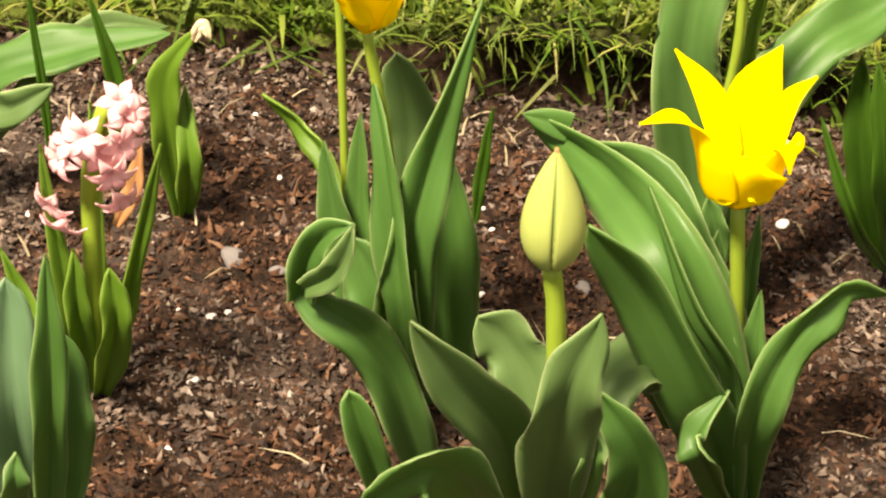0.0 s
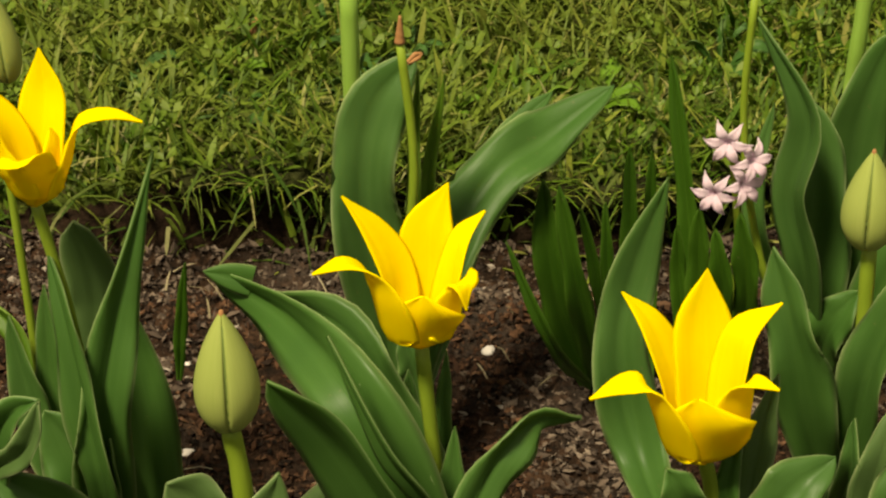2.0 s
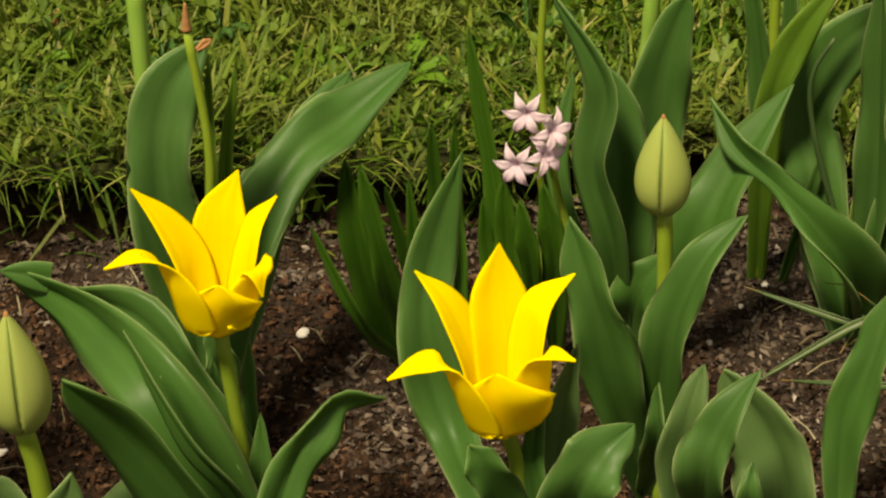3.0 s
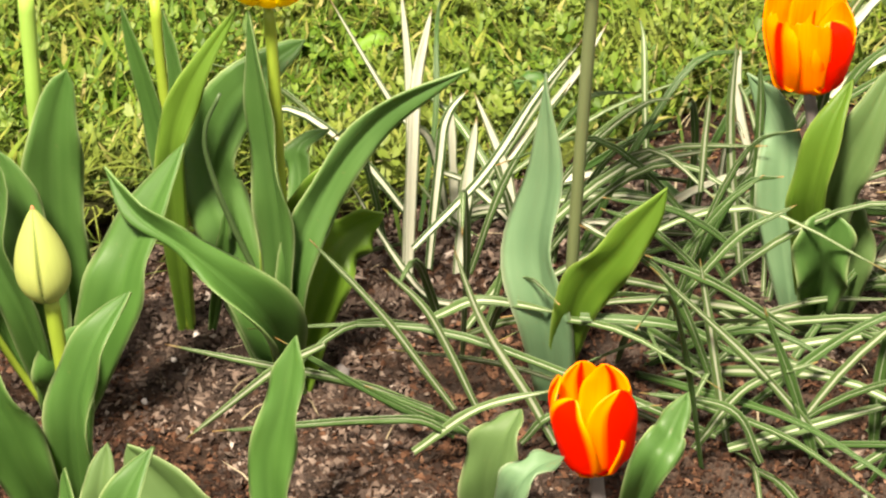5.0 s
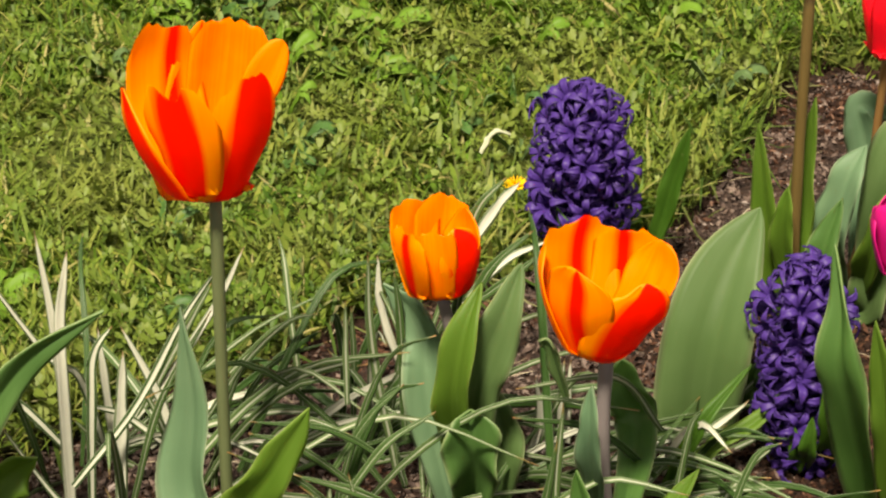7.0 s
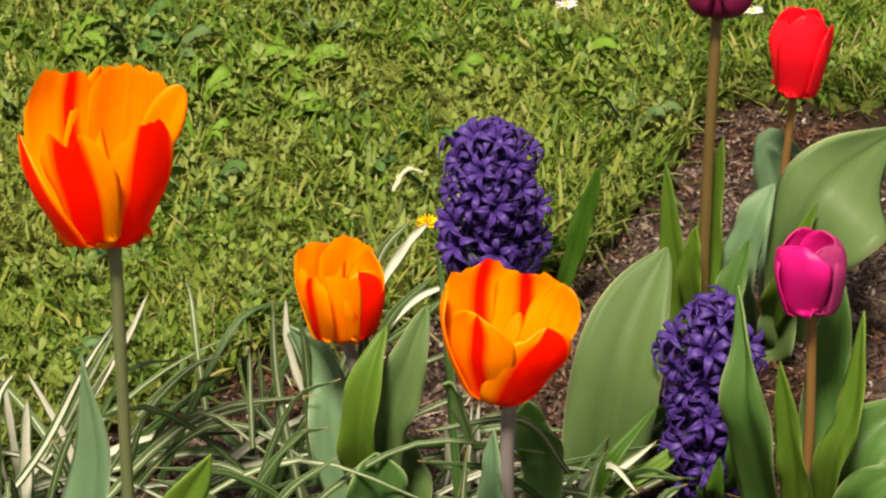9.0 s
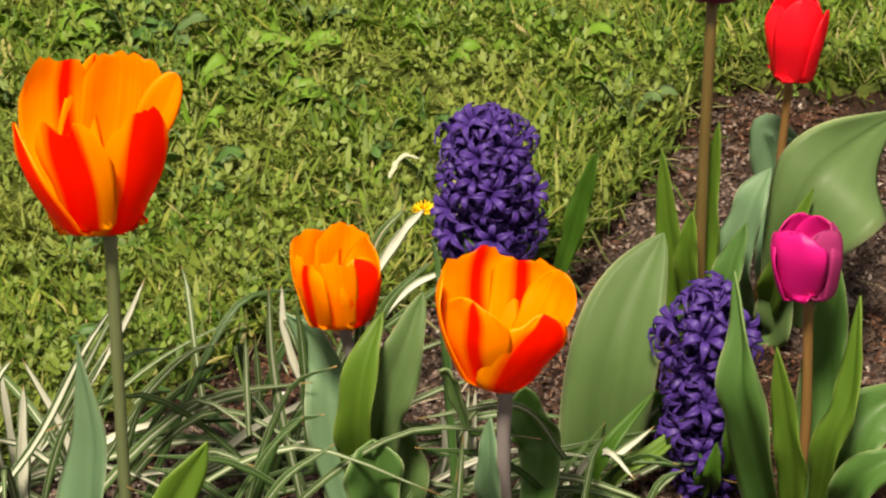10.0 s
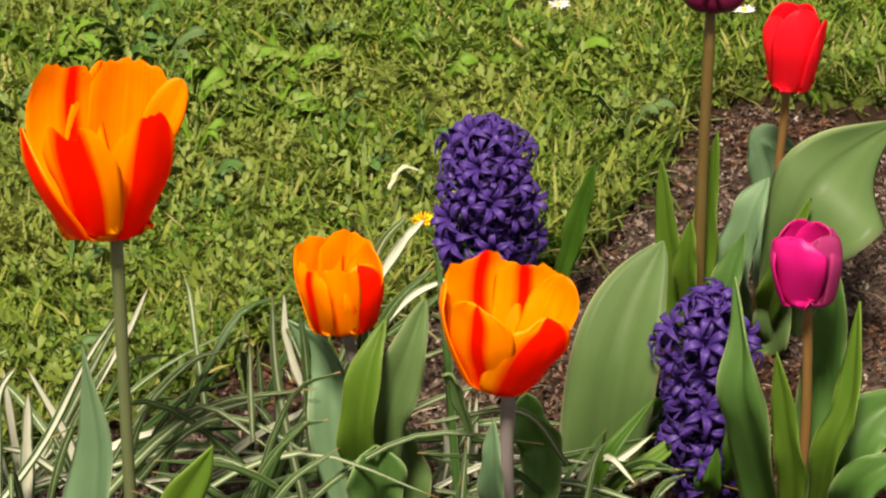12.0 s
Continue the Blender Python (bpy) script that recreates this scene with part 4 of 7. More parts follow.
leaf(tulip_b, [(0.147, 0.846, 0.003), (0.130, 0.826, 0.087), (0.101, 0.836, 0.146), (0.075, 0.897, 0.148), (0.043, 0.927, 0.152)], 0.0340, (15, 40), cup=0.35, wave=0.1, waves=1.6, blunt=0.65, base=0.3)
leaf(tulip_b, [(0.147, 0.846, 0.003), (0.127, 0.856, 0.100), (0.099, 0.886, 0.145), (0.062, 0.937, 0.133)], 0.0290, (10, 30), cup=0.35, blunt=0.5)
leaf(tulip_b, [(0.143, 0.846, 0.003), (0.123, 0.806, 0.084), (0.092, 0.797, 0.152), (0.064, 0.787, 0.193)], 0.0296, (10, 40), cup=0.4, wave=0.1, waves=1.6, blunt=0.55)
leaf(tulip_b, [(0.146, 0.846, 0.003), (0.134, 0.816, 0.095), (0.111, 0.806, 0.143), (0.089, 0.817, 0.192)], 0.0109, (30, 60), wave=0.02)
leaf(tulip_b, [(0.146, 0.846, 0.003), (0.135, 0.826, 0.093), (0.124, 0.826, 0.123), (0.103, 0.836, 0.154)], 0.0117, (30, 50))
leaf(tulip_b, [(0.152, 0.846, 0.004), (0.143, 0.806, 0.083), (0.153, 0.806, 0.126), (0.172, 0.816, 0.146), (0.194, 0.825, 0.140)], 0.0202, (20, -50), cup=0.45, wave=0.11)
leaf(tulip_b, [(0.149, 0.846, 0.003), (0.144, 0.836, 0.074), (0.144, 0.846, 0.122)], 0.0145, (30, 20))
leaf(tulip_b, [(0.147, 0.846, 0.003), (0.130, 0.866, 0.080), (0.127, 0.876, 0.131)], 0.0163, (0, 10))
leaf(tulip_b, [(0.149, 0.846, 0.003), (0.141, 0.856, 0.101), (0.142, 0.866, 0.147)], 0.0087, (0, 10))
leaf(tulip_b, [(0.148, 0.846, -0.004), (0.122, 0.786, 0.077), (0.117, 0.786, 0.092), (0.129, 0.796, 0.108)], 0.0161, (40, 60), wave=0.1, cup=0.5)
leaf(tulip_b, [(0.062, 0.915, 0.153), (0.051, 0.916, 0.156), (0.041, 0.917, 0.158)], 0.0142, base=1.0, peak=0.02, blunt=0.9, cup=0.1, wave=0.0, label='folded leaf tip')

tulip_c = thing("tulip", 0.130, 0.960, 0.0, "leafy tulip with a dry-tipped broad leaf and young pale stems", "tulip", "flowers in the bed")
leaf(tulip_c, [(0.127, 0.960, 0.020), (0.127, 0.960, 0.090), (0.114, 0.962, 0.161), (0.120, 0.971, 0.205), (0.138, 0.979, 0.228)], 0.0325, (0, 15), blunt=0.55, cup=0.35)
leaf(tulip_c, [(0.134, 0.976, 0.225), (0.138, 0.978, 0.227), (0.141, 0.979, 0.228)], 0.0040, mat=DRY, label='dry orange leaf tip')
leaf(tulip_c, [(0.129, 0.960, 0.020), (0.149, 0.988, 0.096), (0.180, 1.015, 0.141), (0.209, 1.032, 0.152), (0.241, 1.048, 0.169)], 0.0316, (10, 40), cup=0.35, blunt=0.6)
leaf(tulip_c, [(0.131, 0.960, 0.020), (0.163, 1.017, 0.086), (0.193, 1.054, 0.136), (0.215, 1.072, 0.153)], 0.0193, (10, 30))
stem(tulip_c, [(0.130, 0.960, -0.004), (0.123, 0.991, 0.088), (0.113, 0.997, 0.163), (0.109, 0.998, 0.259)], 0.0045, 0.0040, BRIGHT_STALK)
stem(tulip_c, [(0.130, 0.960, -0.004), (0.134, 0.960, 0.131), (0.136, 0.959, 0.185), (0.129, 0.960, 0.245)], 0.0027, 0.0019, GREEN_STALK)
stem(tulip_c, [(0.129, 0.960, 0.244), (0.129, 0.960, 0.257)], 0.0024, 0.0006, DRY, name='dry_bud', label='narrow brown dried bud')
leaf(tulip_c, [(0.141, 0.959, 0.103), (0.144, 0.979, 0.152), (0.152, 0.988, 0.212)], 0.0072, (0, 20), mat=BRIGHT_LEAF)
leaf(tulip_c, [(0.136, 0.959, 0.103), (0.137, 0.969, 0.164), (0.139, 0.979, 0.220)], 0.0066, (0, 20), mat=BRIGHT_LEAF)
leaf(tulip_c, [(0.132, 0.960, 0.019), (0.136, 0.949, 0.072), (0.131, 0.950, 0.097)], 0.0158, (0, 10))

hyacinth_b = thing("hyacinth", 0.285, 1.030, 0.0, "sparse blush pink hyacinth with narrow dark strap leaves", "hyacinth", "flowers in the bed")
leaf(hyacinth_b, [(0.238, 1.035, -0.004), (0.214, 1.018, 0.067), (0.204, 1.019, 0.135)], 0.0172, (10, 20), mat=STRAP_LEAF, cup=0.5, blunt=0.55)
leaf(hyacinth_b, [(0.241, 1.035, -0.004), (0.223, 1.007, 0.074), (0.210, 1.008, 0.138)], 0.0121, (10, 20), mat=STRAP_LEAF, cup=0.5, blunt=0.55)
leaf(hyacinth_b, [(0.240, 1.035, -0.004), (0.208, 0.988, 0.060), (0.184, 0.991, 0.117)], 0.0066, (10, 20), mat=STRAP_LEAF, cup=0.5, blunt=0.55)
leaf(hyacinth_b, [(0.250, 1.034, -0.004), (0.238, 1.035, 0.060), (0.226, 1.036, 0.107)], 0.0073, (10, 20), mat=STRAP_LEAF, cup=0.5, blunt=0.55)
leaf(hyacinth_b, [(0.253, 1.033, -0.004), (0.241, 1.025, 0.067), (0.236, 1.025, 0.117)], 0.0073, (10, 20), mat=STRAP_LEAF, cup=0.5, blunt=0.55)
leaf(hyacinth_b, [(0.262, 1.033, -0.004), (0.257, 1.053, 0.065), (0.252, 1.054, 0.130)], 0.0103, (10, 20), mat=STRAP_LEAF, cup=0.5, blunt=0.55)
leaf(hyacinth_b, [(0.267, 1.032, -0.004), (0.268, 1.062, 0.058), (0.265, 1.062, 0.122)], 0.0081, (10, 20), mat=STRAP_LEAF, cup=0.5, blunt=0.55)
leaf(hyacinth_b, [(0.288, 1.030, -0.004), (0.281, 1.040, 0.048), (0.276, 1.041, 0.092)], 0.0097, (10, 20), mat=STRAP_LEAF, cup=0.5, blunt=0.55)
leaf(hyacinth_b, [(0.299, 1.028, -0.004), (0.288, 1.030, 0.062), (0.284, 1.030, 0.109)], 0.0130, (10, 20), mat=STRAP_LEAF, cup=0.5, blunt=0.55)
leaf(hyacinth_b, [(0.305, 1.028, -0.004), (0.294, 1.009, 0.076), (0.288, 1.010, 0.109)], 0.0111, (10, 20), mat=STRAP_LEAF, cup=0.5, blunt=0.55)
leaf(hyacinth_b, [(0.314, 1.027, -0.004), (0.306, 1.008, 0.077), (0.299, 1.008, 0.119)], 0.0133, (10, 20), mat=STRAP_LEAF, cup=0.5, blunt=0.55)
leaf(hyacinth_b, [(0.291, 1.029, -0.004), (0.288, 1.060, 0.070), (0.275, 1.081, 0.166)], 0.0115, (10, 20), mat=STRAP_LEAF, cup=0.5, blunt=0.55)
stem(hyacinth_b, [(0.285, 1.030, -0.004), (0.305, 1.028, 0.063), (0.296, 1.029, 0.153)], 0.0022, 0.0016, GREEN_STALK)
BLUSH_MESH = floret_mesh("floret", BLUSH_FLORET, 0.0122, 0.3, 6, 0.55, 0.80)
lone_floret(hyacinth_b, BLUSH_MESH, (0.292, 1.019, 0.152), (-0.30, -0.8, 0.10))
lone_floret(hyacinth_b, BLUSH_MESH, (0.305, 1.018, 0.142), (0.35, -0.8, 0.35))
lone_floret(hyacinth_b, BLUSH_MESH, (0.288, 1.020, 0.123), (-0.40, -0.8, 0.10))
lone_floret(hyacinth_b, BLUSH_MESH, (0.302, 1.018, 0.129), (0.30, -0.8, 0.35))

tulip_d = thing("yellow_tulip", 0.248, 0.775, 0.0, "yellow lily-flowered tulip, wide open, on a short pale stem", "tulip", "flowers in the bed")
stem(tulip_d, [(0.248, 0.775, -0.004), (0.241, 0.776, 0.121), (0.235, 0.776, 0.156)], 0.0036, 0.0029, GREEN_STALK)
bloom = bloom_frame((0.235, 0.776, 0.153))
tepal(tulip_d, bloom, YELLOW_PETAL, [(-15.6, 7.0, 11.5), (-21.2, 11.0, 31.5), (-26.2, 11.0, 44.4), (-35.8, 12.0, 45.4), (-48.0, 16.0, 41.1)], [10, 30, 33, 18, 12, 0])
tepal(tulip_d, bloom, YELLOW_PETAL, [(10.9, 7.0, 12.8), (10.7, 11.0, 32.3), (10.7, 12.0, 45.9), (15.8, 15.0, 50.0), (23.2, 19.0, 49.6)], [10, 30, 33, 18, 10, 0])
tepal(tulip_d, bloom, YELLOW_PETAL, [(-11.2, -8.0, 16.9), (-15.4, -11.0, 36.4), (-24.0, -13.0, 56.1), (-35.9, -15.0, 69.9)], [7, 22, 23, 15, 0])
tepal(tulip_d, bloom, YELLOW_PETAL, [(0.8, -13.0, 13.7), (-0.9, -16.0, 33.5), (-3.3, -19.0, 55.6), (-3.1, -21.0, 77.4)], [7, 24, 27, 23, 0])
tepal(tulip_d, bloom, YELLOW_PETAL, [(9.2, -4.0, 20.9), (9.2, -7.0, 40.5), (12.3, -9.0, 57.4), (25.5, -11.0, 69.1)], [7, 20, 21, 15, 0])
tepal(tulip_d, bloom, YELLOW_PETAL, [(-2.8, 13.0, 13.7), (-5.3, 19.0, 30.8), (-7.0, 19.0, 44.3)], [10, 46, 48, 24], dome=0.55)
leaf(tulip_d, [(0.236, 0.776, 0.088), (0.232, 0.867, 0.078), (0.221, 0.889, 0.125), (0.227, 0.898, 0.163), (0.238, 0.897, 0.210)], 0.0259, (0, 10), cup=0.4, wave=0.09)
leaf(tulip_d, [(0.265, 0.771, 0.083), (0.258, 0.783, 0.120), (0.262, 0.793, 0.152), (0.268, 0.801, 0.176)], 0.0141, (10, 20), mat=PALE_LEAF)
leaf(tulip_d, [(0.258, 0.773, 0.083), (0.253, 0.733, 0.155), (0.261, 0.731, 0.174), (0.276, 0.739, 0.182)], 0.0267, (20, 10), blunt=0.8)
leaf(tulip_d, [(0.252, 0.774, 0.086), (0.246, 0.775, 0.139), (0.250, 0.785, 0.166)], 0.0101, (20, 20))
leaf(tulip_d, [(0.248, 0.775, 0.089), (0.225, 0.757, 0.148), (0.216, 0.758, 0.165)], 0.0176)

tulip_i = thing("tulip", 0.350, 1.020, 0.0, "tall tulip with ruffled broad leaves", "tulip", "flowers in the bed")
leaf(tulip_i, [(0.348, 1.020, 0.008), (0.334, 1.003, 0.084), (0.322, 1.005, 0.130), (0.326, 1.004, 0.174), (0.301, 1.020, 0.219)], 0.0217, (30, 40), wave=0.1, cup=0.4, waves=1.5)
leaf(tulip_i, [(0.350, 1.020, 0.008), (0.344, 1.021, 0.074), (0.340, 1.022, 0.127), (0.335, 1.033, 0.166)], 0.0303, (0, 10), blunt=0.5, wave=0.1)
leaf(tulip_i, [(0.353, 1.019, 0.008), (0.361, 1.038, 0.092), (0.363, 1.038, 0.157), (0.373, 1.036, 0.201)], 0.0308, (0, 10), blunt=0.55, wave=0.09)
leaf(tulip_i, [(0.356, 1.019, 0.008), (0.376, 1.004, 0.078), (0.393, 1.011, 0.111), (0.426, 1.025, 0.153)], 0.0333, (10, 50), cup=0.35, wave=0.04)
leaf(tulip_i, [(0.346, 1.021, 0.008), (0.319, 1.057, 0.085), (0.328, 1.076, 0.140)], 0.0114, (0, 20))
stem(tulip_i, [(0.350, 1.020, -0.004), (0.318, 1.027, 0.074), (0.302, 1.030, 0.153), (0.301, 1.030, 0.226)], 0.0021, 0.0018, GREEN_STALK)
stem(tulip_i, [(0.350, 1.020, -0.004), (0.358, 1.049, 0.141), (0.359, 1.049, 0.189), (0.360, 1.048, 0.242)], 0.0043, 0.0040, BRIGHT_STALK)
leaf(tulip_i, [(0.348, 1.020, 0.008), (0.347, 1.000, 0.054), (0.360, 0.998, 0.078)], 0.0253, (20, 30))

bud_b = thing("tulip_in_bud", 0.328, 0.870, 0.0, "tulip with a closed olive green bud among tall leaves", "tulip", "flowers in the bed")
stem(bud_b, [(0.328, 0.870, -0.004), (0.324, 0.871, 0.122), (0.321, 0.872, 0.189)], 0.0038, 0.0034, GREEN_STALK)
bud(bud_b, (0.320, 0.872, 0.187), (-0.047, 0.010, 0.999), 0.0477, 0.0115)
leaf(bud_b, [(0.326, 0.870, 0.035), (0.320, 0.851, 0.124), (0.330, 0.849, 0.171), (0.352, 0.855, 0.194)], 0.0226, (20, 50), cup=0.45, wave=0.09)
leaf(bud_b, [(0.321, 0.872, 0.035), (0.299, 0.856, 0.112), (0.287, 0.858, 0.160), (0.279, 0.870, 0.191)], 0.0251, (-10, 30), wave=0.11, cup=0.4)
leaf(bud_b, [(0.319, 0.872, 0.035), (0.310, 0.823, 0.104), (0.309, 0.823, 0.135)], 0.0106, (20, 40), cup=0.5)
leaf(bud_b, [(0.321, 0.872, 0.035), (0.331, 0.890, 0.107), (0.337, 0.899, 0.119)], 0.0152, (0, 20))

tulip_j = thing("tulip", 0.400, 0.800, 0.0, "low tulip shoot with a wide wrinkled pale leaf", "tulip", "flowers in the bed")
leaf(tulip_j, [(0.329, 0.815, 0.038), (0.319, 0.817, 0.083), (0.321, 0.816, 0.120), (0.329, 0.825, 0.141)], 0.0200, (-20, 20), mat=PALE_LEAF, wave=0.08)
leaf(tulip_j, [(0.361, 0.808, 0.038), (0.359, 0.798, 0.088), (0.353, 0.810, 0.114), (0.337, 0.823, 0.139)], 0.0358, (10, 30), mat=PALE_LEAF, wave=0.06, blunt=0.6)
leaf(tulip_j, [(0.334, 0.814, 0.038), (0.314, 0.767, 0.124), (0.319, 0.766, 0.155), (0.336, 0.772, 0.176)], 0.0220, (10, 40), cup=0.4, blunt=0.9)
leaf(tulip_j, [(0.351, 0.810, 0.038), (0.326, 0.744, 0.129), (0.326, 0.744, 0.153)], 0.0112)

tulip_k = thing("tulip", 0.435, 1.075, 0.0, "group of slender tulip leaves and pale green stalks", "tulip", "flowers in the bed")
leaf(tulip_k, [(0.432, 1.076, -0.004), (0.431, 1.077, 0.094), (0.423, 1.080, 0.155), (0.414, 1.083, 0.204)], 0.0133, (20, 30))
leaf(tulip_k, [(0.434, 1.076, -0.004), (0.429, 1.066, 0.100), (0.435, 1.064, 0.161), (0.431, 1.066, 0.206)], 0.0114, (20, 30))
leaf(tulip_k, [(0.434, 1.076, -0.004), (0.426, 1.057, 0.113), (0.437, 1.053, 0.164), (0.465, 1.053, 0.206)], 0.0170, (20, 10), mat=BRIGHT_LEAF)
stem(tulip_k, [(0.435, 1.075, -0.004), (0.435, 1.075, 0.093), (0.431, 1.077, 0.155), (0.430, 1.077, 0.207)], 0.0031, 0.0028, GREEN_STALK)
leaf(tulip_k, [(0.445, 1.071, -0.004), (0.448, 1.049, 0.064), (0.452, 1.047, 0.096)], 0.0077, (0, 10))

stalk_a = thing("bent_stalk", 0.485, 1.030, 0.0, "thin dark bent flower stalk beside a tulip", "stalk")
stem(stalk_a, [(0.485, 1.030, -0.004), (0.456, 1.041, 0.077), (0.444, 1.046, 0.122), (0.443, 1.046, 0.146), (0.451, 1.043, 0.166)], 0.0018, 0.0010, DARK_STALK)
stem(stalk_a, [(0.495, 1.026, 0.015), (0.500, 1.024, 0.044), (0.519, 1.017, 0.076)], 0.0022, 0.0013, DARK_STALK)

tulip_e = thing("yellow_tulip", 0.475, 1.010, 0.0, "yellow tulip with broad arching green leaves", "tulip", "flowers in the bed")
stem(tulip_e, [(0.475, 1.010, -0.004), (0.471, 1.012, 0.078), (0.470, 1.012, 0.188), (0.469, 1.012, 0.226)], 0.0035, 0.0030, GREEN_STALK)
cup_flower(tulip_e, (0.468, 1.013, 0.231), (0.081, -0.039, 0.996), 0.0443, 0.0204, YELLOW_PETAL, flare=0.0)
leaf(tulip_e, [(0.472, 1.028, 0.225), (0.456, 1.041, 0.249), (0.439, 1.049, 0.249)], 0.0246, (20, 60), mat=YELLOW_PETAL, name='petal', blunt=0.6)
leaf(tulip_e, [(0.473, 1.010, -0.008), (0.465, 1.000, 0.031), (0.448, 0.985, 0.071), (0.430, 0.985, 0.095), (0.412, 0.995, 0.114), (0.395, 1.010, 0.128), (0.386, 1.030, 0.146)], 0.0300, (-5, -30, -40, -25, -5, 25, 40), wave=0.22, waves=1.6, cup=0.75, halves=((4, 9, 15, 11, 5, 6, 0), (5, 6, 12, 16, 9, 9, 0)), rows=30, cols=11)
leaf(tulip_e, [(0.472, 1.011, -0.004), (0.472, 1.000, 0.078), (0.493, 1.003, 0.126), (0.522, 0.992, 0.168), (0.559, 0.978, 0.191)], 0.0204, (20, -30), cup=0.5)
leaf(tulip_e, [(0.471, 1.012, -0.004), (0.470, 1.012, 0.078), (0.482, 1.018, 0.099), (0.494, 1.013, 0.130)], 0.0260, (10, 10), mat=BRIGHT_LEAF)
leaf(tulip_e, [(0.469, 1.012, -0.004), (0.466, 1.003, 0.095), (0.462, 1.004, 0.162), (0.457, 1.006, 0.231)], 0.0199, (20, 50), cup=0.5)
leaf(tulip_e, [(0.468, 1.013, -0.004), (0.455, 1.050, 0.068), (0.452, 1.073, 0.108), (0.473, 1.075, 0.147), (0.507, 1.073, 0.169)], 0.0325, (0, 20), blunt=0.6)
leaf(tulip_e, [(0.475, 1.010, -0.004), (0.492, 1.014, 0.064), (0.510, 1.018, 0.085), (0.526, 1.012, 0.094)], 0.0292, (10, -30), mat=BRIGHT_LEAF)
leaf(tulip_e, [(0.469, 1.012, -0.004), (0.498, 1.065, 0.084), (0.502, 1.075, 0.103), (0.520, 1.078, 0.109)], 0.0138, (0, 40))
leaf(tulip_e, [(0.465, 1.014, -0.004), (0.463, 1.058, 0.051), (0.459, 1.059, 0.087)], 0.0301, (0, 10))
leaf(tulip_e, [(0.416, 0.872, -0.004), (0.418, 0.882, 0.054), (0.430, 0.888, 0.094), (0.438, 0.896, 0.119)], 0.0216, (10, 30))

tulip_o1 = thing("orange_tulip", 0.603, 0.945, 0.0, "tall orange tulip flamed with red on a grey-green stem", "tulip", "flowers in the bed")
stem(tulip_o1, [(0.603, 0.945, -0.004), (0.602, 0.945, 0.077), (0.608, 0.941, 0.259)], 0.0032, 0.0032, GREY_STALK)
bloom = bloom_frame((0.608, 0.941, 0.256))
tepal(tulip_o1, bloom, FLAMED_PETAL, [(-23.2, 10.0, 14.0), (-34.6, 12.0, 40.8), (-38.2, 8.0, 66.9)], [12, 34, 38, 4], shift=-0.12)
tepal(tulip_o1, bloom, WEDGED_PETAL, [(-9.4, 18.0, 15.5), (-10.5, 25.0, 37.9), (-13.3, 27.0, 57.0), (-15.1, 27.0, 72.8)], [14, 25, 36, 41, 41], dome=0.26, shift=0.03, notch=0.06)
tepal(tulip_o1, bloom, FLAMED_PETAL, [(6.8, 14.0, 10.1), (15.2, 20.0, 34.6), (18.3, 21.0, 55.2), (20.6, 19.0, 74.4)], [14, 29, 36, 37, 34], dome=0.26, shift=-0.14, slant=0.22, back=-0.4, notch=0.02)
tepal(tulip_o1, bloom, STREAKED_PETAL, [(-14.1, -10.0, 13.5), (-20.4, -22.0, 40.7), (-20.5, -26.0, 62.9), (-16.3, -25.0, 82.7)], [12, 32, 39, 37, 33], dome=0.2, shift=0.1, slant=0.1, back=0.7, notch=0.02)
tepal(tulip_o1, bloom, STREAKED_PETAL, [(-5.9, -18.0, 10.0), (-5.9, -28.0, 35.6), (-3.3, -30.0, 61.7), (-0.4, -30.0, 81.2)], [12, 30, 38, 32, 18], dome=0.5)
tepal(tulip_o1, bloom, AMBER_PETAL, [(2.8, -16.0, 10.4), (8.0, -24.0, 36.6), (12.4, -26.0, 62.5), (15.4, -26.0, 82.6)], [12, 32, 42, 42, 38], dome=0.14, shift=-0.1, back=0.6, notch=0.03)
tepal(tulip_o1, bloom, AMBER_PETAL, [(10.2, -4.0, 13.3), (16.3, -8.0, 35.2), (26.7, -10.0, 58.1), (37.2, -12.0, 77.1)], [10, 12, 11, 24, 29], dome=0.5, shift=0.3, back=0.9)
leaf(tulip_o1, [(0.597, 0.948, -0.004), (0.587, 0.941, 0.055), (0.585, 0.952, 0.094), (0.592, 0.955, 0.138), (0.592, 0.960, 0.191)], 0.0309, (10, 35), wave=0.12, waves=1.5, peak=0.42, blunt=1.2, base=0.6, mat=BLUE_LEAF, cup=0.4)
leaf(tulip_o1, [(0.597, 0.948, 0.015), (0.599, 0.925, 0.080), (0.613, 0.907, 0.118), (0.630, 0.899, 0.151)], 0.0246, (10, -10), mat=BRIGHT_LEAF)

tulip_o4 = thing("orange_tulip", 0.575, 0.830, 0.0, "short orange tulip flamed with red beside curled grey leaves", "tulip", "flowers in the bed")
stem(tulip_o4, [(0.575, 0.830, -0.004), (0.568, 0.833, 0.021), (0.565, 0.834, 0.045)], 0.0038, 0.0035, VIOLET_STALK)
bloom = bloom_frame((0.565, 0.834, 0.042))
tepal(tulip_o4, bloom, FLAMED_PETAL, [(-11.3, 12.0, 15.4), (-13.9, 16.0, 33.4), (-14.2, 17.0, 47.5), (-10.6, 15.0, 56.8)], [8, 26, 32, 30, 22], dome=0.5)
tepal(tulip_o4, bloom, FLAMED_PETAL, [(8.9, 12.0, 17.9), (8.3, 16.0, 38.0), (7.6, 16.0, 51.3), (10.0, 13.0, 62.2)], [8, 26, 32, 31, 24], dome=0.45, shift=-0.2, slant=0.3)
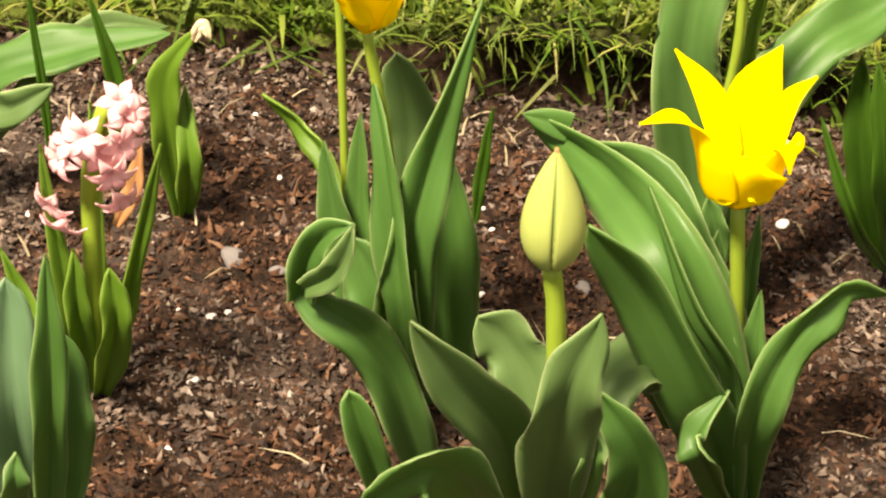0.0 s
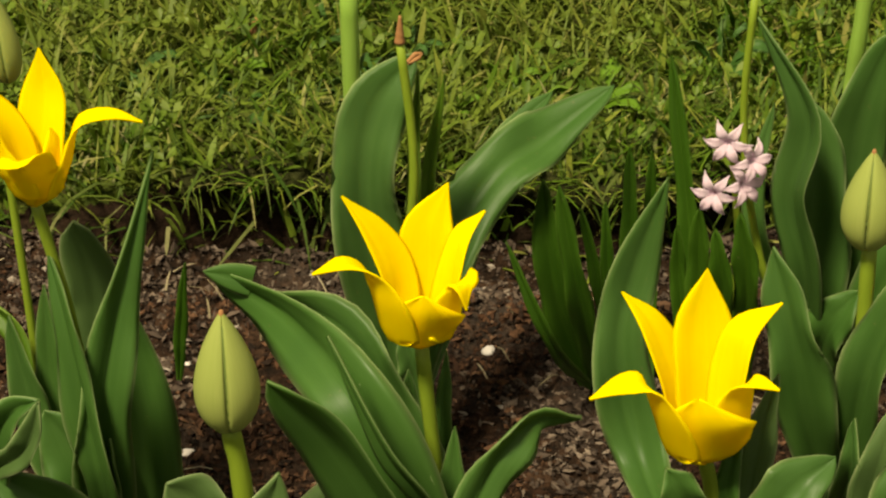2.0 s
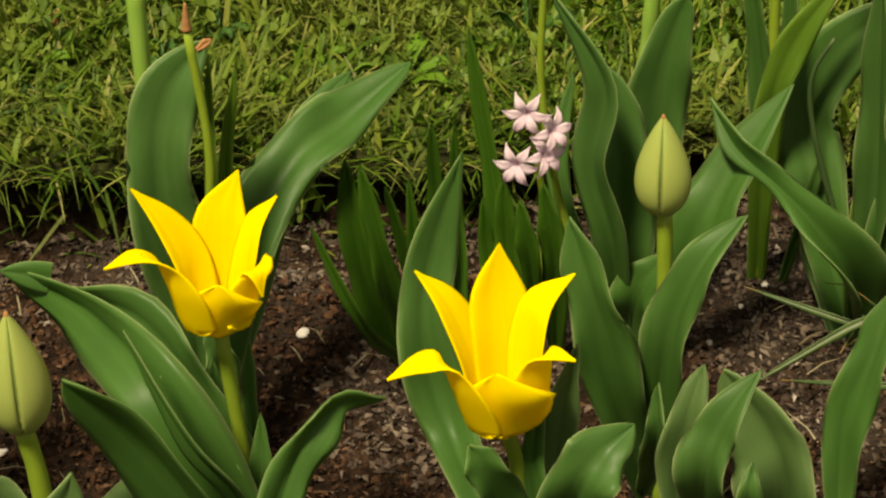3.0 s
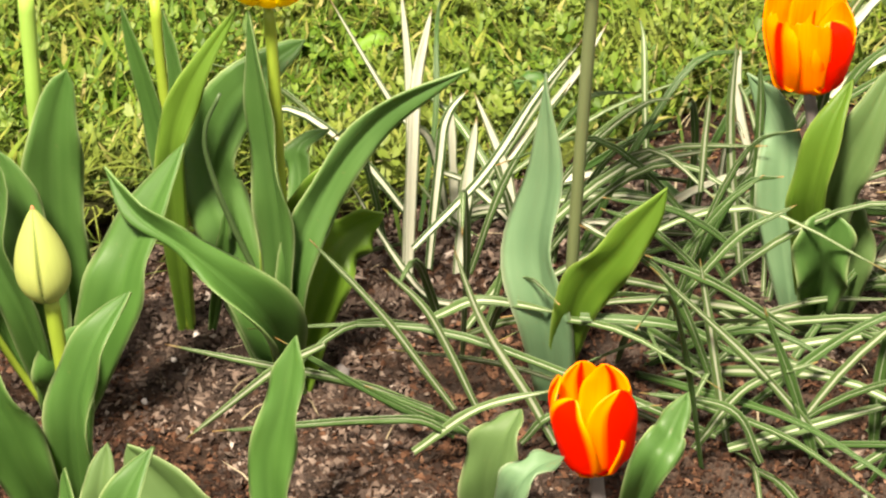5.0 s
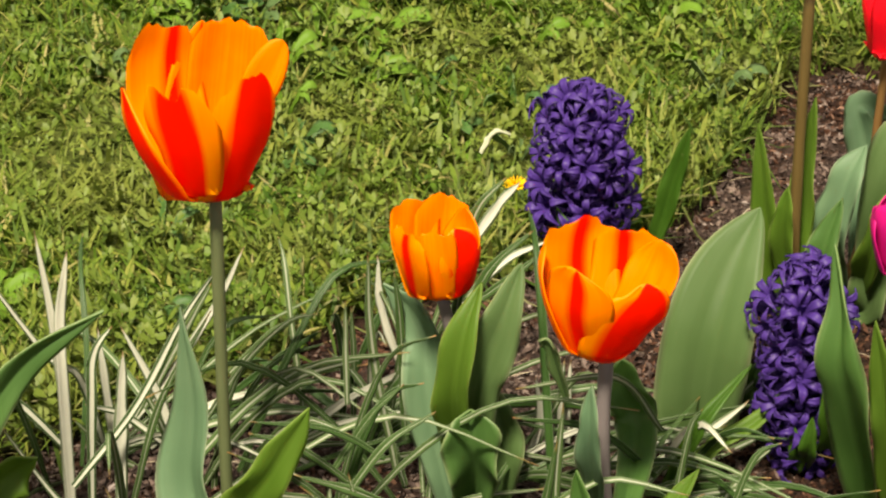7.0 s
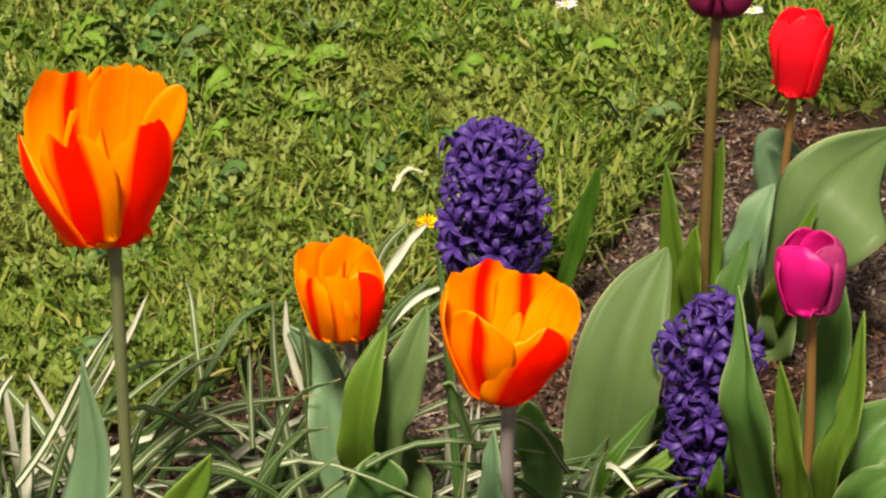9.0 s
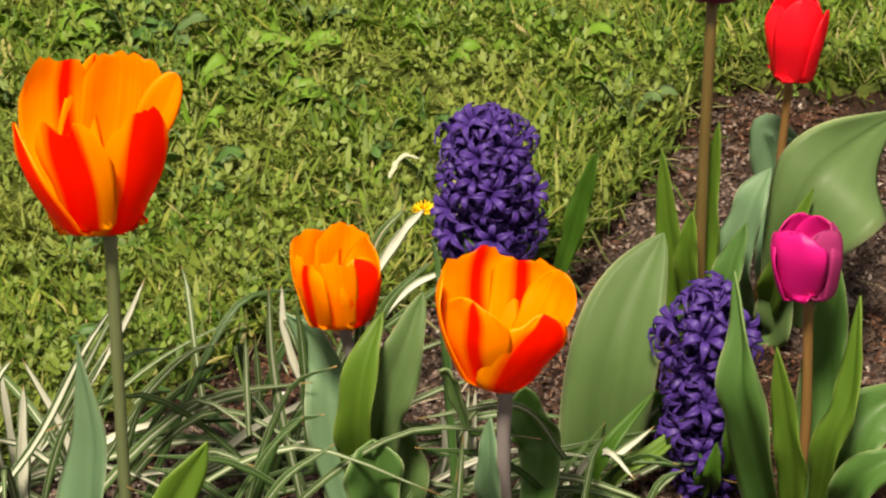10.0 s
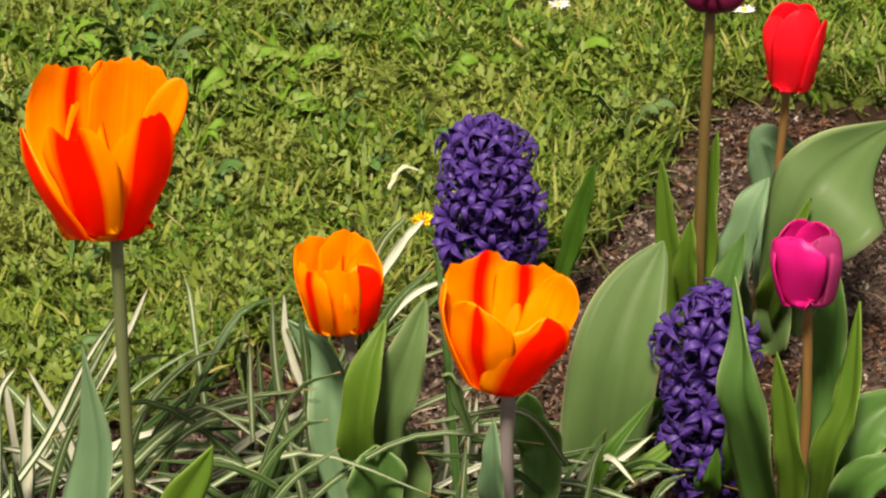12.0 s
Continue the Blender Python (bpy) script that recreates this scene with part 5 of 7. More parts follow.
tepal(tulip_o4, bloom, FLAMED_PETAL, [(12.1, 4.0, 12.2), (16.6, 4.0, 28.9), (14.7, 2.0, 44.1), (14.3, 0.0, 53.2)], [8, 20, 24, 22, 16], dome=0.5)
tepal(tulip_o4, bloom, STREAKED_PETAL, [(-5.8, -8.0, 18.2), (-7.8, -14.0, 33.9), (-9.5, -16.0, 45.8), (-8.9, -17.0, 55.1)], [8, 24, 30, 28, 24], dome=0.4)
tepal(tulip_o4, bloom, STREAKED_PETAL, [(2.3, -8.0, 18.6), (5.1, -13.0, 35.3), (4.7, -15.0, 47.3), (2.3, -16.0, 54.8)], [8, 24, 30, 28, 24], dome=0.4, shift=0.1)
tepal(tulip_o4, bloom, STREAKED_PETAL, [(-12.2, 2.0, 15.5), (-20.6, 2.0, 35.5), (-22.2, 0.0, 47.3), (-18.1, -4.0, 56.1)], [8, 20, 26, 24, 18], dome=0.5)
leaf(tulip_o4, [(0.519, 0.854, -0.004), (0.514, 0.845, 0.045), (0.520, 0.842, 0.072), (0.532, 0.848, 0.082)], 0.0281, (10, 50), mat=PALE_LEAF, wave=0.08)
leaf(tulip_o4, [(0.527, 0.850, -0.004), (0.512, 0.813, 0.062), (0.522, 0.809, 0.079), (0.538, 0.813, 0.077)], 0.0183, (30, 60), mat=BLUE_LEAF)
leaf(tulip_o4, [(0.576, 0.830, -0.004), (0.570, 0.789, 0.078), (0.583, 0.794, 0.093), (0.594, 0.800, 0.108)], 0.0188, (10, 20))

tulip_o2 = thing("orange_tulip", 0.757, 0.960, 0.0, "orange tulip flamed with red over wide grey-green leaves", "tulip", "flowers in the bed")
stem(tulip_o2, [(0.757, 0.960, -0.004), (0.755, 0.961, 0.047), (0.752, 0.963, 0.099), (0.745, 0.966, 0.144)], 0.0036, 0.0033, VIOLET_STALK)
bloom = bloom_frame((0.745, 0.966, 0.141))
tepal(tulip_o2, bloom, STREAKED_PETAL, [(-14.2, 8.0, 8.9), (-16.1, 14.0, 26.6), (-17.4, 15.0, 41.0), (-16.1, 14.0, 48.9)], [8, 20, 28, 28, 25], dome=0.12, notch=0.01)
tepal(tulip_o2, bloom, AMBER_PETAL, [(-2.6, 13.0, 10.6), (-2.9, 17.0, 28.8), (-2.9, 17.0, 40.8), (-3.2, 16.0, 49.8)], [8, 20, 26, 26, 24], dome=0.08, shift=0.12, notch=0.01)
tepal(tulip_o2, bloom, FLAMED_PETAL, [(10.9, 8.0, 8.9), (13.2, 13.0, 27.7), (12.2, 12.0, 40.9), (8.4, 10.0, 49.0)], [8, 22, 30, 28, 24], dome=0.4, shift=-0.1, slant=-0.2, back=-0.4)
tepal(tulip_o2, bloom, AMBER_PETAL, [(-12.0, -6.0, 11.4), (-14.7, -12.0, 29.0), (-14.4, -14.0, 41.7), (-12.7, -15.0, 52.9)], [8, 22, 29, 30, 30], dome=0.12, back=0.5, notch=0.01)
tepal(tulip_o2, bloom, AMBER_PETAL, [(-3.2, -10.0, 8.8), (-0.4, -15.0, 26.8), (1.3, -17.0, 41.3), (2.5, -18.0, 54.9)], [8, 24, 31, 32, 30], dome=0.25, notch=-0.02)
tepal(tulip_o2, bloom, AMBER_PETAL, [(7.8, -2.0, 13.4), (12.9, -5.0, 29.0), (14.7, -7.0, 39.9), (13.7, -8.0, 51.4)], [8, 20, 27, 27, 23], dome=0.4, shift=0.2, back=0.4)
tepal(tulip_o2, bloom, AMBER_PETAL, [(-14.4, 0.0, 13.1), (-22.0, 0.0, 28.7), (-23.9, 0.0, 38.1), (-21.8, -2.0, 45.5)], [8, 14, 19, 18, 14], dome=0.4)
leaf(tulip_o2, [(0.745, 0.965, 0.008), (0.744, 0.975, 0.045), (0.746, 0.985, 0.076), (0.750, 0.995, 0.099), (0.746, 1.005, 0.115), (0.736, 1.015, 0.129)], 0.0290, (0, 25), mat=BLUE_LEAF, wave=0.12, waves=2.0, peak=0.4, blunt=0.9)
leaf(tulip_o2, [(0.752, 0.962, 0.015), (0.739, 0.945, 0.075), (0.736, 0.938, 0.106), (0.742, 0.937, 0.136), (0.758, 0.945, 0.158)], 0.0215, (15, 25), mat=BRIGHT_LEAF, cup=0.55, wave=0.06, peak=0.5)
leaf(tulip_o2, [(0.756, 0.962, 0.013), (0.752, 0.945, 0.082), (0.757, 0.940, 0.112), (0.767, 0.938, 0.138), (0.783, 0.945, 0.162)], 0.0265, (-5, 5), mat=PALE_LEAF, cup=0.45, wave=0.07, peak=0.5)
leaf(tulip_o2, [(0.751, 0.950, 0.003), (0.741, 0.930, 0.046), (0.736, 0.922, 0.075), (0.737, 0.925, 0.096)], 0.0300, (0, 0), cup=0.9, base=0.25, peak=0.75, blunt=0.35, wave=0.12, mat=TULIP_LEAF)
leaf(tulip_o2, [(0.766, 0.955, -0.006), (0.772, 0.950, 0.034), (0.774, 0.955, 0.057), (0.773, 0.965, 0.074)], 0.0230, (0, 10), mat=PALE_LEAF, wave=0.06, blunt=0.6)

tulip_o3 = thing("orange_tulip", 0.765, 0.830, 0.0, "open orange tulip flamed with red on a violet-grey stem", "tulip", "flowers in the bed")
stem(tulip_o3, [(0.765, 0.830, -0.004), (0.760, 0.833, 0.113), (0.762, 0.833, 0.170)], 0.0039, 0.0036, VIOLET_STALK)
bloom = bloom_frame((0.762, 0.833, 0.167))
tepal(tulip_o3, bloom, STREAKED_PETAL, [(-10.8, 15.0, 16.0), (-13.6, 23.0, 39.1), (-12.1, 26.0, 56.9), (-12.9, 26.0, 67.8)], [14, 30, 36, 40, 36], dome=0.4, slant=-0.45, back=-0.3)
tepal(tulip_o3, bloom, FLAMED_PETAL, [(3.6, 17.0, 15.1), (11.7, 23.0, 35.0), (19.2, 23.0, 48.9), (19.7, 21.0, 58.7)], [14, 32, 40, 36, 28], dome=0.5, shift=-0.1, back=-0.7)
tepal(tulip_o3, bloom, AMBER_PETAL, [(-23.0, 4.0, 17.6), (-29.8, 3.0, 37.3), (-32.4, 0.0, 53.1), (-29.7, -3.0, 64.0)], [12, 28, 32, 28, 22], dome=0.45, shift=0.1)
tepal(tulip_o3, bloom, STREAKED_PETAL, [(-11.1, -12.0, 16.9), (-15.4, -20.0, 38.0), (-15.4, -24.0, 55.1), (-13.1, -25.0, 67.6)], [12, 34, 44, 44, 42], dome=0.2, slant=-0.05, back=0.2, notch=-0.02)
tepal(tulip_o3, bloom, STREAKED_PETAL, [(4.1, -14.0, 16.0), (9.5, -22.0, 37.4), (10.8, -25.0, 51.8), (11.1, -25.0, 62.1)], [12, 30, 38, 38, 36], dome=0.2, shift=-0.1, slant=-0.1, back=0.3, notch=-0.02)
tepal(tulip_o3, bloom, AMBER_PETAL, [(9.7, -4.0, 23.9), (19.1, -6.0, 38.4), (25.0, -9.0, 52.2), (26.6, -10.0, 64.3)], [12, 18, 30, 34, 32], dome=0.4, shift=-0.2, back=0.5)
leaf(tulip_o3, [(0.758, 0.834, 0.071), (0.738, 0.811, 0.138), (0.739, 0.811, 0.174)], 0.0132, (10, 30), mat=BLUE_LEAF)
leaf(tulip_o3, [(0.768, 0.828, 0.067), (0.821, 0.890, 0.070), (0.820, 0.902, 0.093), (0.819, 0.903, 0.111)], 0.0243, mat=TULIP_LEAF, blunt=0.5)
leaf(tulip_o3, [(0.761, 0.868, 0.128), (0.754, 0.872, 0.159), (0.749, 0.875, 0.162)], 0.0097, (30, 60), mat=PALE_LEAF)
leaf(tulip_o3, [(0.767, 0.829, -0.004), (0.740, 0.809, 0.071), (0.731, 0.813, 0.126)], 0.0207, (10, 30))
leaf(tulip_o3, [(0.768, 0.828, -0.004), (0.767, 0.807, 0.063), (0.798, 0.803, 0.107)], 0.0175, (10, 30), mat=BRIGHT_LEAF)
leaf(tulip_o3, [(0.765, 0.830, -0.004), (0.720, 0.785, 0.052), (0.714, 0.788, 0.070)], 0.0249, (10, 0), mat=PALE_LEAF)

hyacinth_c = thing("hyacinth", 0.945, 1.125, 0.0, "dense violet-blue hyacinth spike near the lawn edge", "hyacinth", "flowers in the bed")
stem(hyacinth_c, [(0.945, 1.125, -0.004), (0.941, 1.128, 0.026), (0.942, 1.127, 0.135)], 0.0035, 0.0024, GREEN_STALK)
VIOLET_MESH = floret_mesh("floret", VIOLET_FLORET, 0.0150, 1.1, 6, 0.75, 0.60)
raceme(hyacinth_c, (0.940, 1.128, -0.017), (0.941, 1.127, 0.149), 8, 8, 0.0318, VIOLET_MESH, 3, low=0.33)
leaf(hyacinth_c, [(0.988, 1.122, 0.008), (1.001, 1.115, 0.062), (1.010, 1.109, 0.105)], 0.0145, (10, 20), mat=STRAP_LEAF)
leaf(hyacinth_c, [(0.944, 1.126, -0.004), (0.925, 1.114, 0.046), (0.916, 1.119, 0.071)], 0.0128, (10, 20), mat=STRAP_LEAF)

hyacinth_d = thing("hyacinth", 0.935, 0.900, 0.0, "violet-blue hyacinth spike among tulip leaves", "hyacinth", "flowers in the bed")
stem(hyacinth_d, [(0.935, 0.900, -0.004), (0.936, 0.899, 0.027), (0.937, 0.899, 0.133)], 0.0031, 0.0022, GREEN_STALK)
raceme(hyacinth_d, (0.940, 0.897, -0.013), (0.938, 0.898, 0.140), 9, 7, 0.0265, VIOLET_MESH, 5, low=0.10)
leaf(hyacinth_d, [(0.940, 0.897, -0.004), (0.924, 0.872, 0.029), (0.925, 0.871, 0.052)], 0.0108, (10, 10), mat=STRAP_LEAF)
leaf(hyacinth_d, [(0.951, 0.890, -0.004), (0.934, 0.866, 0.040), (0.930, 0.868, 0.078)], 0.0120, (10, 10), mat=STRAP_LEAF)
leaf(hyacinth_d, [(0.934, 0.900, -0.004), (0.925, 0.882, 0.018), (0.922, 0.884, 0.041)], 0.0109, (10, 10), mat=STRAP_LEAF)

tulip_m = thing("magenta_tulip", 0.945, 0.835, 0.0, "magenta pink tulip on an orange-brown stem", "tulip", "flowers in the bed")
stem(tulip_m, [(0.945, 0.835, -0.004), (0.953, 0.830, 0.060), (0.951, 0.831, 0.160)], 0.0033, 0.0027, OCHRE_STALK)
bloom = bloom_frame((0.951, 0.831, 0.157))
tepal(tulip_m, bloom, MAGENTA_PETAL, [(-8.1, 10.0, 7.2), (-7.4, 16.0, 29.6), (-7.1, 15.0, 40.9), (-5.6, 12.0, 46.4)], [8, 28, 36, 36, 32], dome=0.35)
tepal(tulip_m, bloom, DUSKY_PETAL, [(9.3, 7.0, 7.2), (9.7, 11.0, 28.4), (8.1, 10.0, 39.5), (5.6, 8.0, 45.9)], [8, 26, 32, 32, 28], dome=0.35)
tepal(tulip_m, bloom, MAGENTA_PETAL, [(-15.2, 2.0, 5.1), (-20.1, 2.0, 23.6), (-20.1, 0.0, 32.7), (-17.6, -2.0, 37.9)], [8, 20, 24, 22, 16], dome=0.45)
tepal(tulip_m, bloom, DUSKY_PETAL, [(13.5, 2.0, 8.1), (15.7, 2.0, 27.2), (14.2, 0.0, 36.1), (9.3, -4.0, 45.1)], [8, 20, 24, 22, 16], dome=0.45)
tepal(tulip_m, bloom, MAGENTA_PETAL, [(-5.5, -8.0, 12.3), (-9.5, -12.0, 26.9), (-10.0, -12.0, 37.1), (-8.8, -11.0, 44.6)], [8, 24, 30, 30, 27], dome=0.35)
tepal(tulip_m, bloom, MAGENTA_PETAL, [(1.9, -8.0, 13.1), (3.7, -12.0, 28.2), (2.7, -12.0, 36.6), (0.9, -11.0, 44.1)], [8, 24, 30, 30, 27], dome=0.35)
leaf(tulip_m, [(0.936, 0.833, 0.002), (0.923, 0.825, 0.050), (0.903, 0.815, 0.104), (0.895, 0.815, 0.131), (0.900, 0.822, 0.157), (0.904, 0.835, 0.188)], 0.0250, (10, 40), wave=0.20, waves=1.6, mat=TULIP_LEAF, cup=0.5, peak=0.35)
leaf(tulip_m, [(0.952, 0.831, -0.004), (0.934, 0.819, 0.075), (0.925, 0.824, 0.140)], 0.0170, (10, 20), mat=BRIGHT_LEAF)
leaf(tulip_m, [(0.959, 0.827, -0.004), (0.945, 0.800, 0.081), (0.953, 0.795, 0.120), (0.961, 0.802, 0.170)], 0.0178, (20, 40), mat=BRIGHT_LEAF)
leaf(tulip_m, [(0.960, 0.826, -0.004), (0.981, 0.848, 0.077), (0.991, 0.854, 0.155)], 0.0298, (0, 20))
leaf(tulip_m, [(0.963, 0.824, -0.004), (0.960, 0.802, 0.059), (0.976, 0.805, 0.088), (1.003, 0.800, 0.099)], 0.0350, (20, 10))
leaf(tulip_m, [(0.966, 0.823, -0.004), (0.952, 0.784, 0.065), (0.972, 0.772, 0.087)], 0.0241, (10, 20), wave=0.1)

tulip_l = thing("tulip", 0.915, 0.945, 0.0, "tulip with one very wide pale green leaf", "tulip", "flowers in the bed")
leaf(tulip_l, [(0.904, 0.948, -0.047), (0.900, 0.945, 0.015), (0.906, 0.945, 0.068), (0.928, 0.955, 0.104), (0.956, 0.965, 0.132)], 0.0540, (0, 15), mat=PALE_LEAF, blunt=0.75, cup=0.3, wave=0.05, waves=1.6, peak=0.42, base=0.5)
leaf(tulip_l, [(0.851, 0.905, 0.009), (0.856, 0.895, 0.038), (0.867, 0.890, 0.063), (0.900, 0.895, 0.083)], 0.0098, (10, 30), mat=STRAP_LEAF, cup=0.6, base=0.8, wave=0.04)
leaf(tulip_l, [(0.864, 0.912, -0.001), (0.880, 0.905, 0.026), (0.912, 0.900, 0.040), (0.948, 0.905, 0.058)], 0.0100, (20, 40), mat=BRIGHT_LEAF, cup=0.5, base=0.8, wave=0.05)
leaf(tulip_l, [(0.914, 0.946, -0.004), (0.937, 0.955, -0.005), (0.953, 0.957, 0.032)], 0.0235, (10, 20))

tulip_r = thing("red_tulip", 1.060, 1.030, 0.0, "bright red tulip on a thin ochre stem", "tulip", "flowers in the bed")
stem(tulip_r, [(1.060, 1.030, -0.004), (1.077, 1.019, 0.041), (1.083, 1.016, 0.133), (1.084, 1.014, 0.176)], 0.0031, 0.0024, OCHRE_STALK)
bloom = bloom_frame((1.084, 1.014, 0.173))
tepal(tulip_r, bloom, RED_PETAL, [(5.7, 9.0, 5.0), (7.9, 14.0, 29.2), (7.7, 13.0, 45.2), (6.2, 10.0, 57.6)], [8, 28, 37, 38, 38], dome=0.42)
tepal(tulip_r, bloom, RED_PETAL, [(-7.3, 5.0, 4.4), (-9.9, 10.0, 26.1), (-10.2, 9.0, 40.4), (-7.3, 6.0, 51.3)], [8, 24, 31, 31, 28], dome=0.45)
tepal(tulip_r, bloom, RED_PETAL, [(14.0, 3.0, 4.9), (18.4, 5.0, 25.6), (19.7, 4.0, 38.2), (20.7, 2.0, 48.3)], [8, 20, 27, 27, 22], dome=0.4)
tepal(tulip_r, bloom, RED_PETAL, [(-3.1, -6.0, 13.3), (-3.5, -10.0, 30.1), (-3.4, -10.0, 43.1), (-2.5, -9.0, 53.6)], [8, 24, 32, 33, 32], dome=0.4)
tepal(tulip_r, bloom, RED_PETAL, [(5.3, -6.0, 13.9), (9.9, -10.0, 31.0), (10.7, -10.0, 42.2), (10.2, -9.0, 52.9)], [8, 24, 32, 33, 32], dome=0.4)
leaf(tulip_r, [(1.100, 1.020, -0.035), (1.080, 1.005, 0.031), (1.072, 0.990, 0.085), (1.088, 0.985, 0.120), (1.130, 0.995, 0.130), (1.180, 1.010, 0.129)], 0.0500, (5, 10), mat=PALE_LEAF, cup=0.22, wave=0.14, waves=1.7, halves=((7, 12, 18, 23, 13, 0), (8, 17, 33, 42, 17, 0)), rows=32, cols=13)
leaf(tulip_r, [(1.069, 1.025, -0.004), (1.042, 1.006, 0.060), (1.049, 1.002, 0.103), (1.065, 1.004, 0.123)], 0.0254, (10, 30), mat=BLUE_LEAF)
leaf(tulip_r, [(1.078, 1.019, -0.004), (1.097, 1.042, 0.089), (1.099, 1.053, 0.118), (1.121, 1.040, 0.107)], 0.0213, (10, 30), mat=BLUE_LEAF)
leaf(tulip_r, [(1.077, 1.020, -0.004), (1.059, 0.984, 0.065), (1.074, 0.975, 0.119)], 0.0173, (20, 20), mat=BRIGHT_LEAF)
leaf(tulip_r, [(1.075, 1.021, -0.004), (1.070, 1.000, 0.012), (1.075, 0.997, 0.085)], 0.0249, (10, 20), mat=PALE_LEAF)

tulip_p = thing("plum_tulip", 1.020, 1.000, 0.0, "tall plum tulip on a dark brown stem", "tulip", "flowers in the bed")
stem(tulip_p, [(1.020, 1.000, -0.004), (1.013, 1.004, 0.070), (1.015, 1.003, 0.250)], 0.0039, 0.0032, BROWN_STALK)
cup_flower(tulip_p, (1.016, 1.002, 0.249), (-0.013, 0.008, 1.000), 0.0413, 0.0197, PLUM_PETAL, flare=-0.4)
leaf(tulip_p, [(1.011, 1.006, 0.005), (0.994, 1.004, 0.077), (0.986, 1.009, 0.158)], 0.0177, (10, 20), mat=BRIGHT_LEAF)
leaf(tulip_p, [(1.014, 1.004, 0.005), (1.022, 1.010, 0.088), (1.027, 1.008, 0.164)], 0.0178, (10, 30), mat=BRIGHT_LEAF)
leaf(tulip_p, [(1.015, 1.003, 0.005), (1.013, 0.981, 0.066), (1.030, 0.982, 0.107)], 0.0204, (20, 20))
leaf(tulip_p, [(1.012, 1.005, 0.005), (0.995, 0.992, 0.086), (0.996, 0.991, 0.121)], 0.0149, (20, 20), mat=BRIGHT_LEAF)
liriope(0.589, 1.124, 5, 0.70, 1)
liriope(0.570, 1.022, 9, 0.90, 2)
liriope(0.630, 1.065, 9, 0.80, 3)
liriope(0.639, 0.965, 12, 0.90, 4)
liriope(0.710, 1.050, 9, 0.70, 5)
liriope(0.666, 0.886, 9, 0.90, 6)
liriope(0.735, 0.975, 11, 0.80, 7)
liriope(0.789, 0.924, 8, 0.80, 8)
liriope(0.710, 0.822, 9, 0.80, 9)
liriope(0.797, 0.830, 8, 0.80, 10)
liriope(0.868, 0.937, 5, 0.70, 11)
liriope(0.859, 0.924, 3, 0.60, 12)
liriope(0.735, 1.097, 5, 0.70, 13)
liriope(0.744, 1.042, 6, 0.75, 14)
liriope(0.790, 0.992, 6, 0.80, 15)
liriope(0.599, 1.134, 6, 0.80, 16)

liriope_a = thing("liriope_clump", 0.571, 1.082, 0.0, "loose clump of long green blades edged with cream", "grass clump", "variegated clumps")
blade(liriope_a, [(0.565, 1.085, 0.003), (0.569, 1.083, 0.098), (0.565, 1.085, 0.183)], 0.0062, 0, CREAM_BLADE)
blade(liriope_a, [(0.563, 1.075, 0.007), (0.568, 1.073, 0.123), (0.576, 1.069, 0.175)], 0.0067, 0, CREAM_BLADE)
blade(liriope_a, [(0.577, 1.079, 0.003), (0.583, 1.076, 0.076), (0.587, 1.074, 0.105), (0.597, 1.070, 0.120)], 0.0062, 20, CREAM_BLADE)
blade(liriope_a, [(0.588, 1.063, 0.007), (0.593, 1.061, 0.068), (0.597, 1.058, 0.110)], 0.0081, 0, CREAM_BLADE)
blade(liriope_a, [(0.562, 1.064, 0.030), (0.598, 1.047, 0.081), (0.621, 1.036, 0.128), (0.644, 1.025, 0.166)], 0.0052, 20, CREAM_BLADE)
blade(liriope_a, [(0.591, 1.084, 0.028), (0.582, 1.088, 0.081), (0.566, 1.096, 0.100), (0.532, 1.112, 0.173)], 0.0050, 10, CREAM_BLADE)
blade(liriope_a, [(0.590, 1.051, 0.014), (0.609, 1.042, 0.081), (0.638, 1.028, 0.138)], 0.0043, 0)
blade(liriope_a, [(0.589, 1.040, 0.003), (0.568, 1.050, 0.003), (0.550, 1.059, 0.029), (0.525, 1.071, 0.085)], 0.0050, 20, CREAM_BLADE)
blade(liriope_a, [(0.626, 1.056, 0.003), (0.616, 1.060, 0.053), (0.606, 1.065, 0.087)], 0.0044, 10)
blade(liriope_a, [(0.639, 1.083, 0.014), (0.669, 1.068, 0.067), (0.695, 1.056, 0.096), (0.711, 1.049, 0.100)], 0.0038, 0)
blade(liriope_a, [(0.661, 1.084, 0.007), (0.688, 1.071, 0.060), (0.720, 1.055, 0.075)], 0.0039, 0)
blade(liriope_a, [(0.614, 1.095, 0.003), (0.598, 1.102, 0.018), (0.582, 1.110, 0.042)], 0.0045, 0)

liriope_b = thing("liriope_clump", 0.553, 0.953, 0.0, "loose clump of long green blades edged with cream", "grass clump", "variegated clumps")
blade(liriope_b, [(0.525, 0.944, 0.016), (0.486, 0.963, 0.032), (0.450, 0.980, 0.040), (0.402, 1.003, 0.051)], 0.0058, 30)
blade(liriope_b, [(0.524, 0.912, 0.022), (0.504, 0.921, 0.032), (0.460, 0.942, 0.027), (0.413, 0.965, 0.019)], 0.0051, 20)
blade(liriope_b, [(0.469, 0.949, 0.069), (0.444, 0.961, 0.050), (0.403, 0.981, 0.005)], 0.0051, 10)
blade(liriope_b, [(0.552, 0.920, 0.003), (0.506, 0.942, 0.024), (0.450, 0.969, 0.065)], 0.0052, 20)
blade(liriope_b, [(0.535, 0.939, 0.016), (0.502, 0.955, 0.075), (0.471, 0.970, 0.118)], 0.0046, 20)
blade(liriope_b, [(0.550, 0.944, 0.008), (0.528, 0.954, 0.067), (0.507, 0.964, 0.095)], 0.0046, 10)
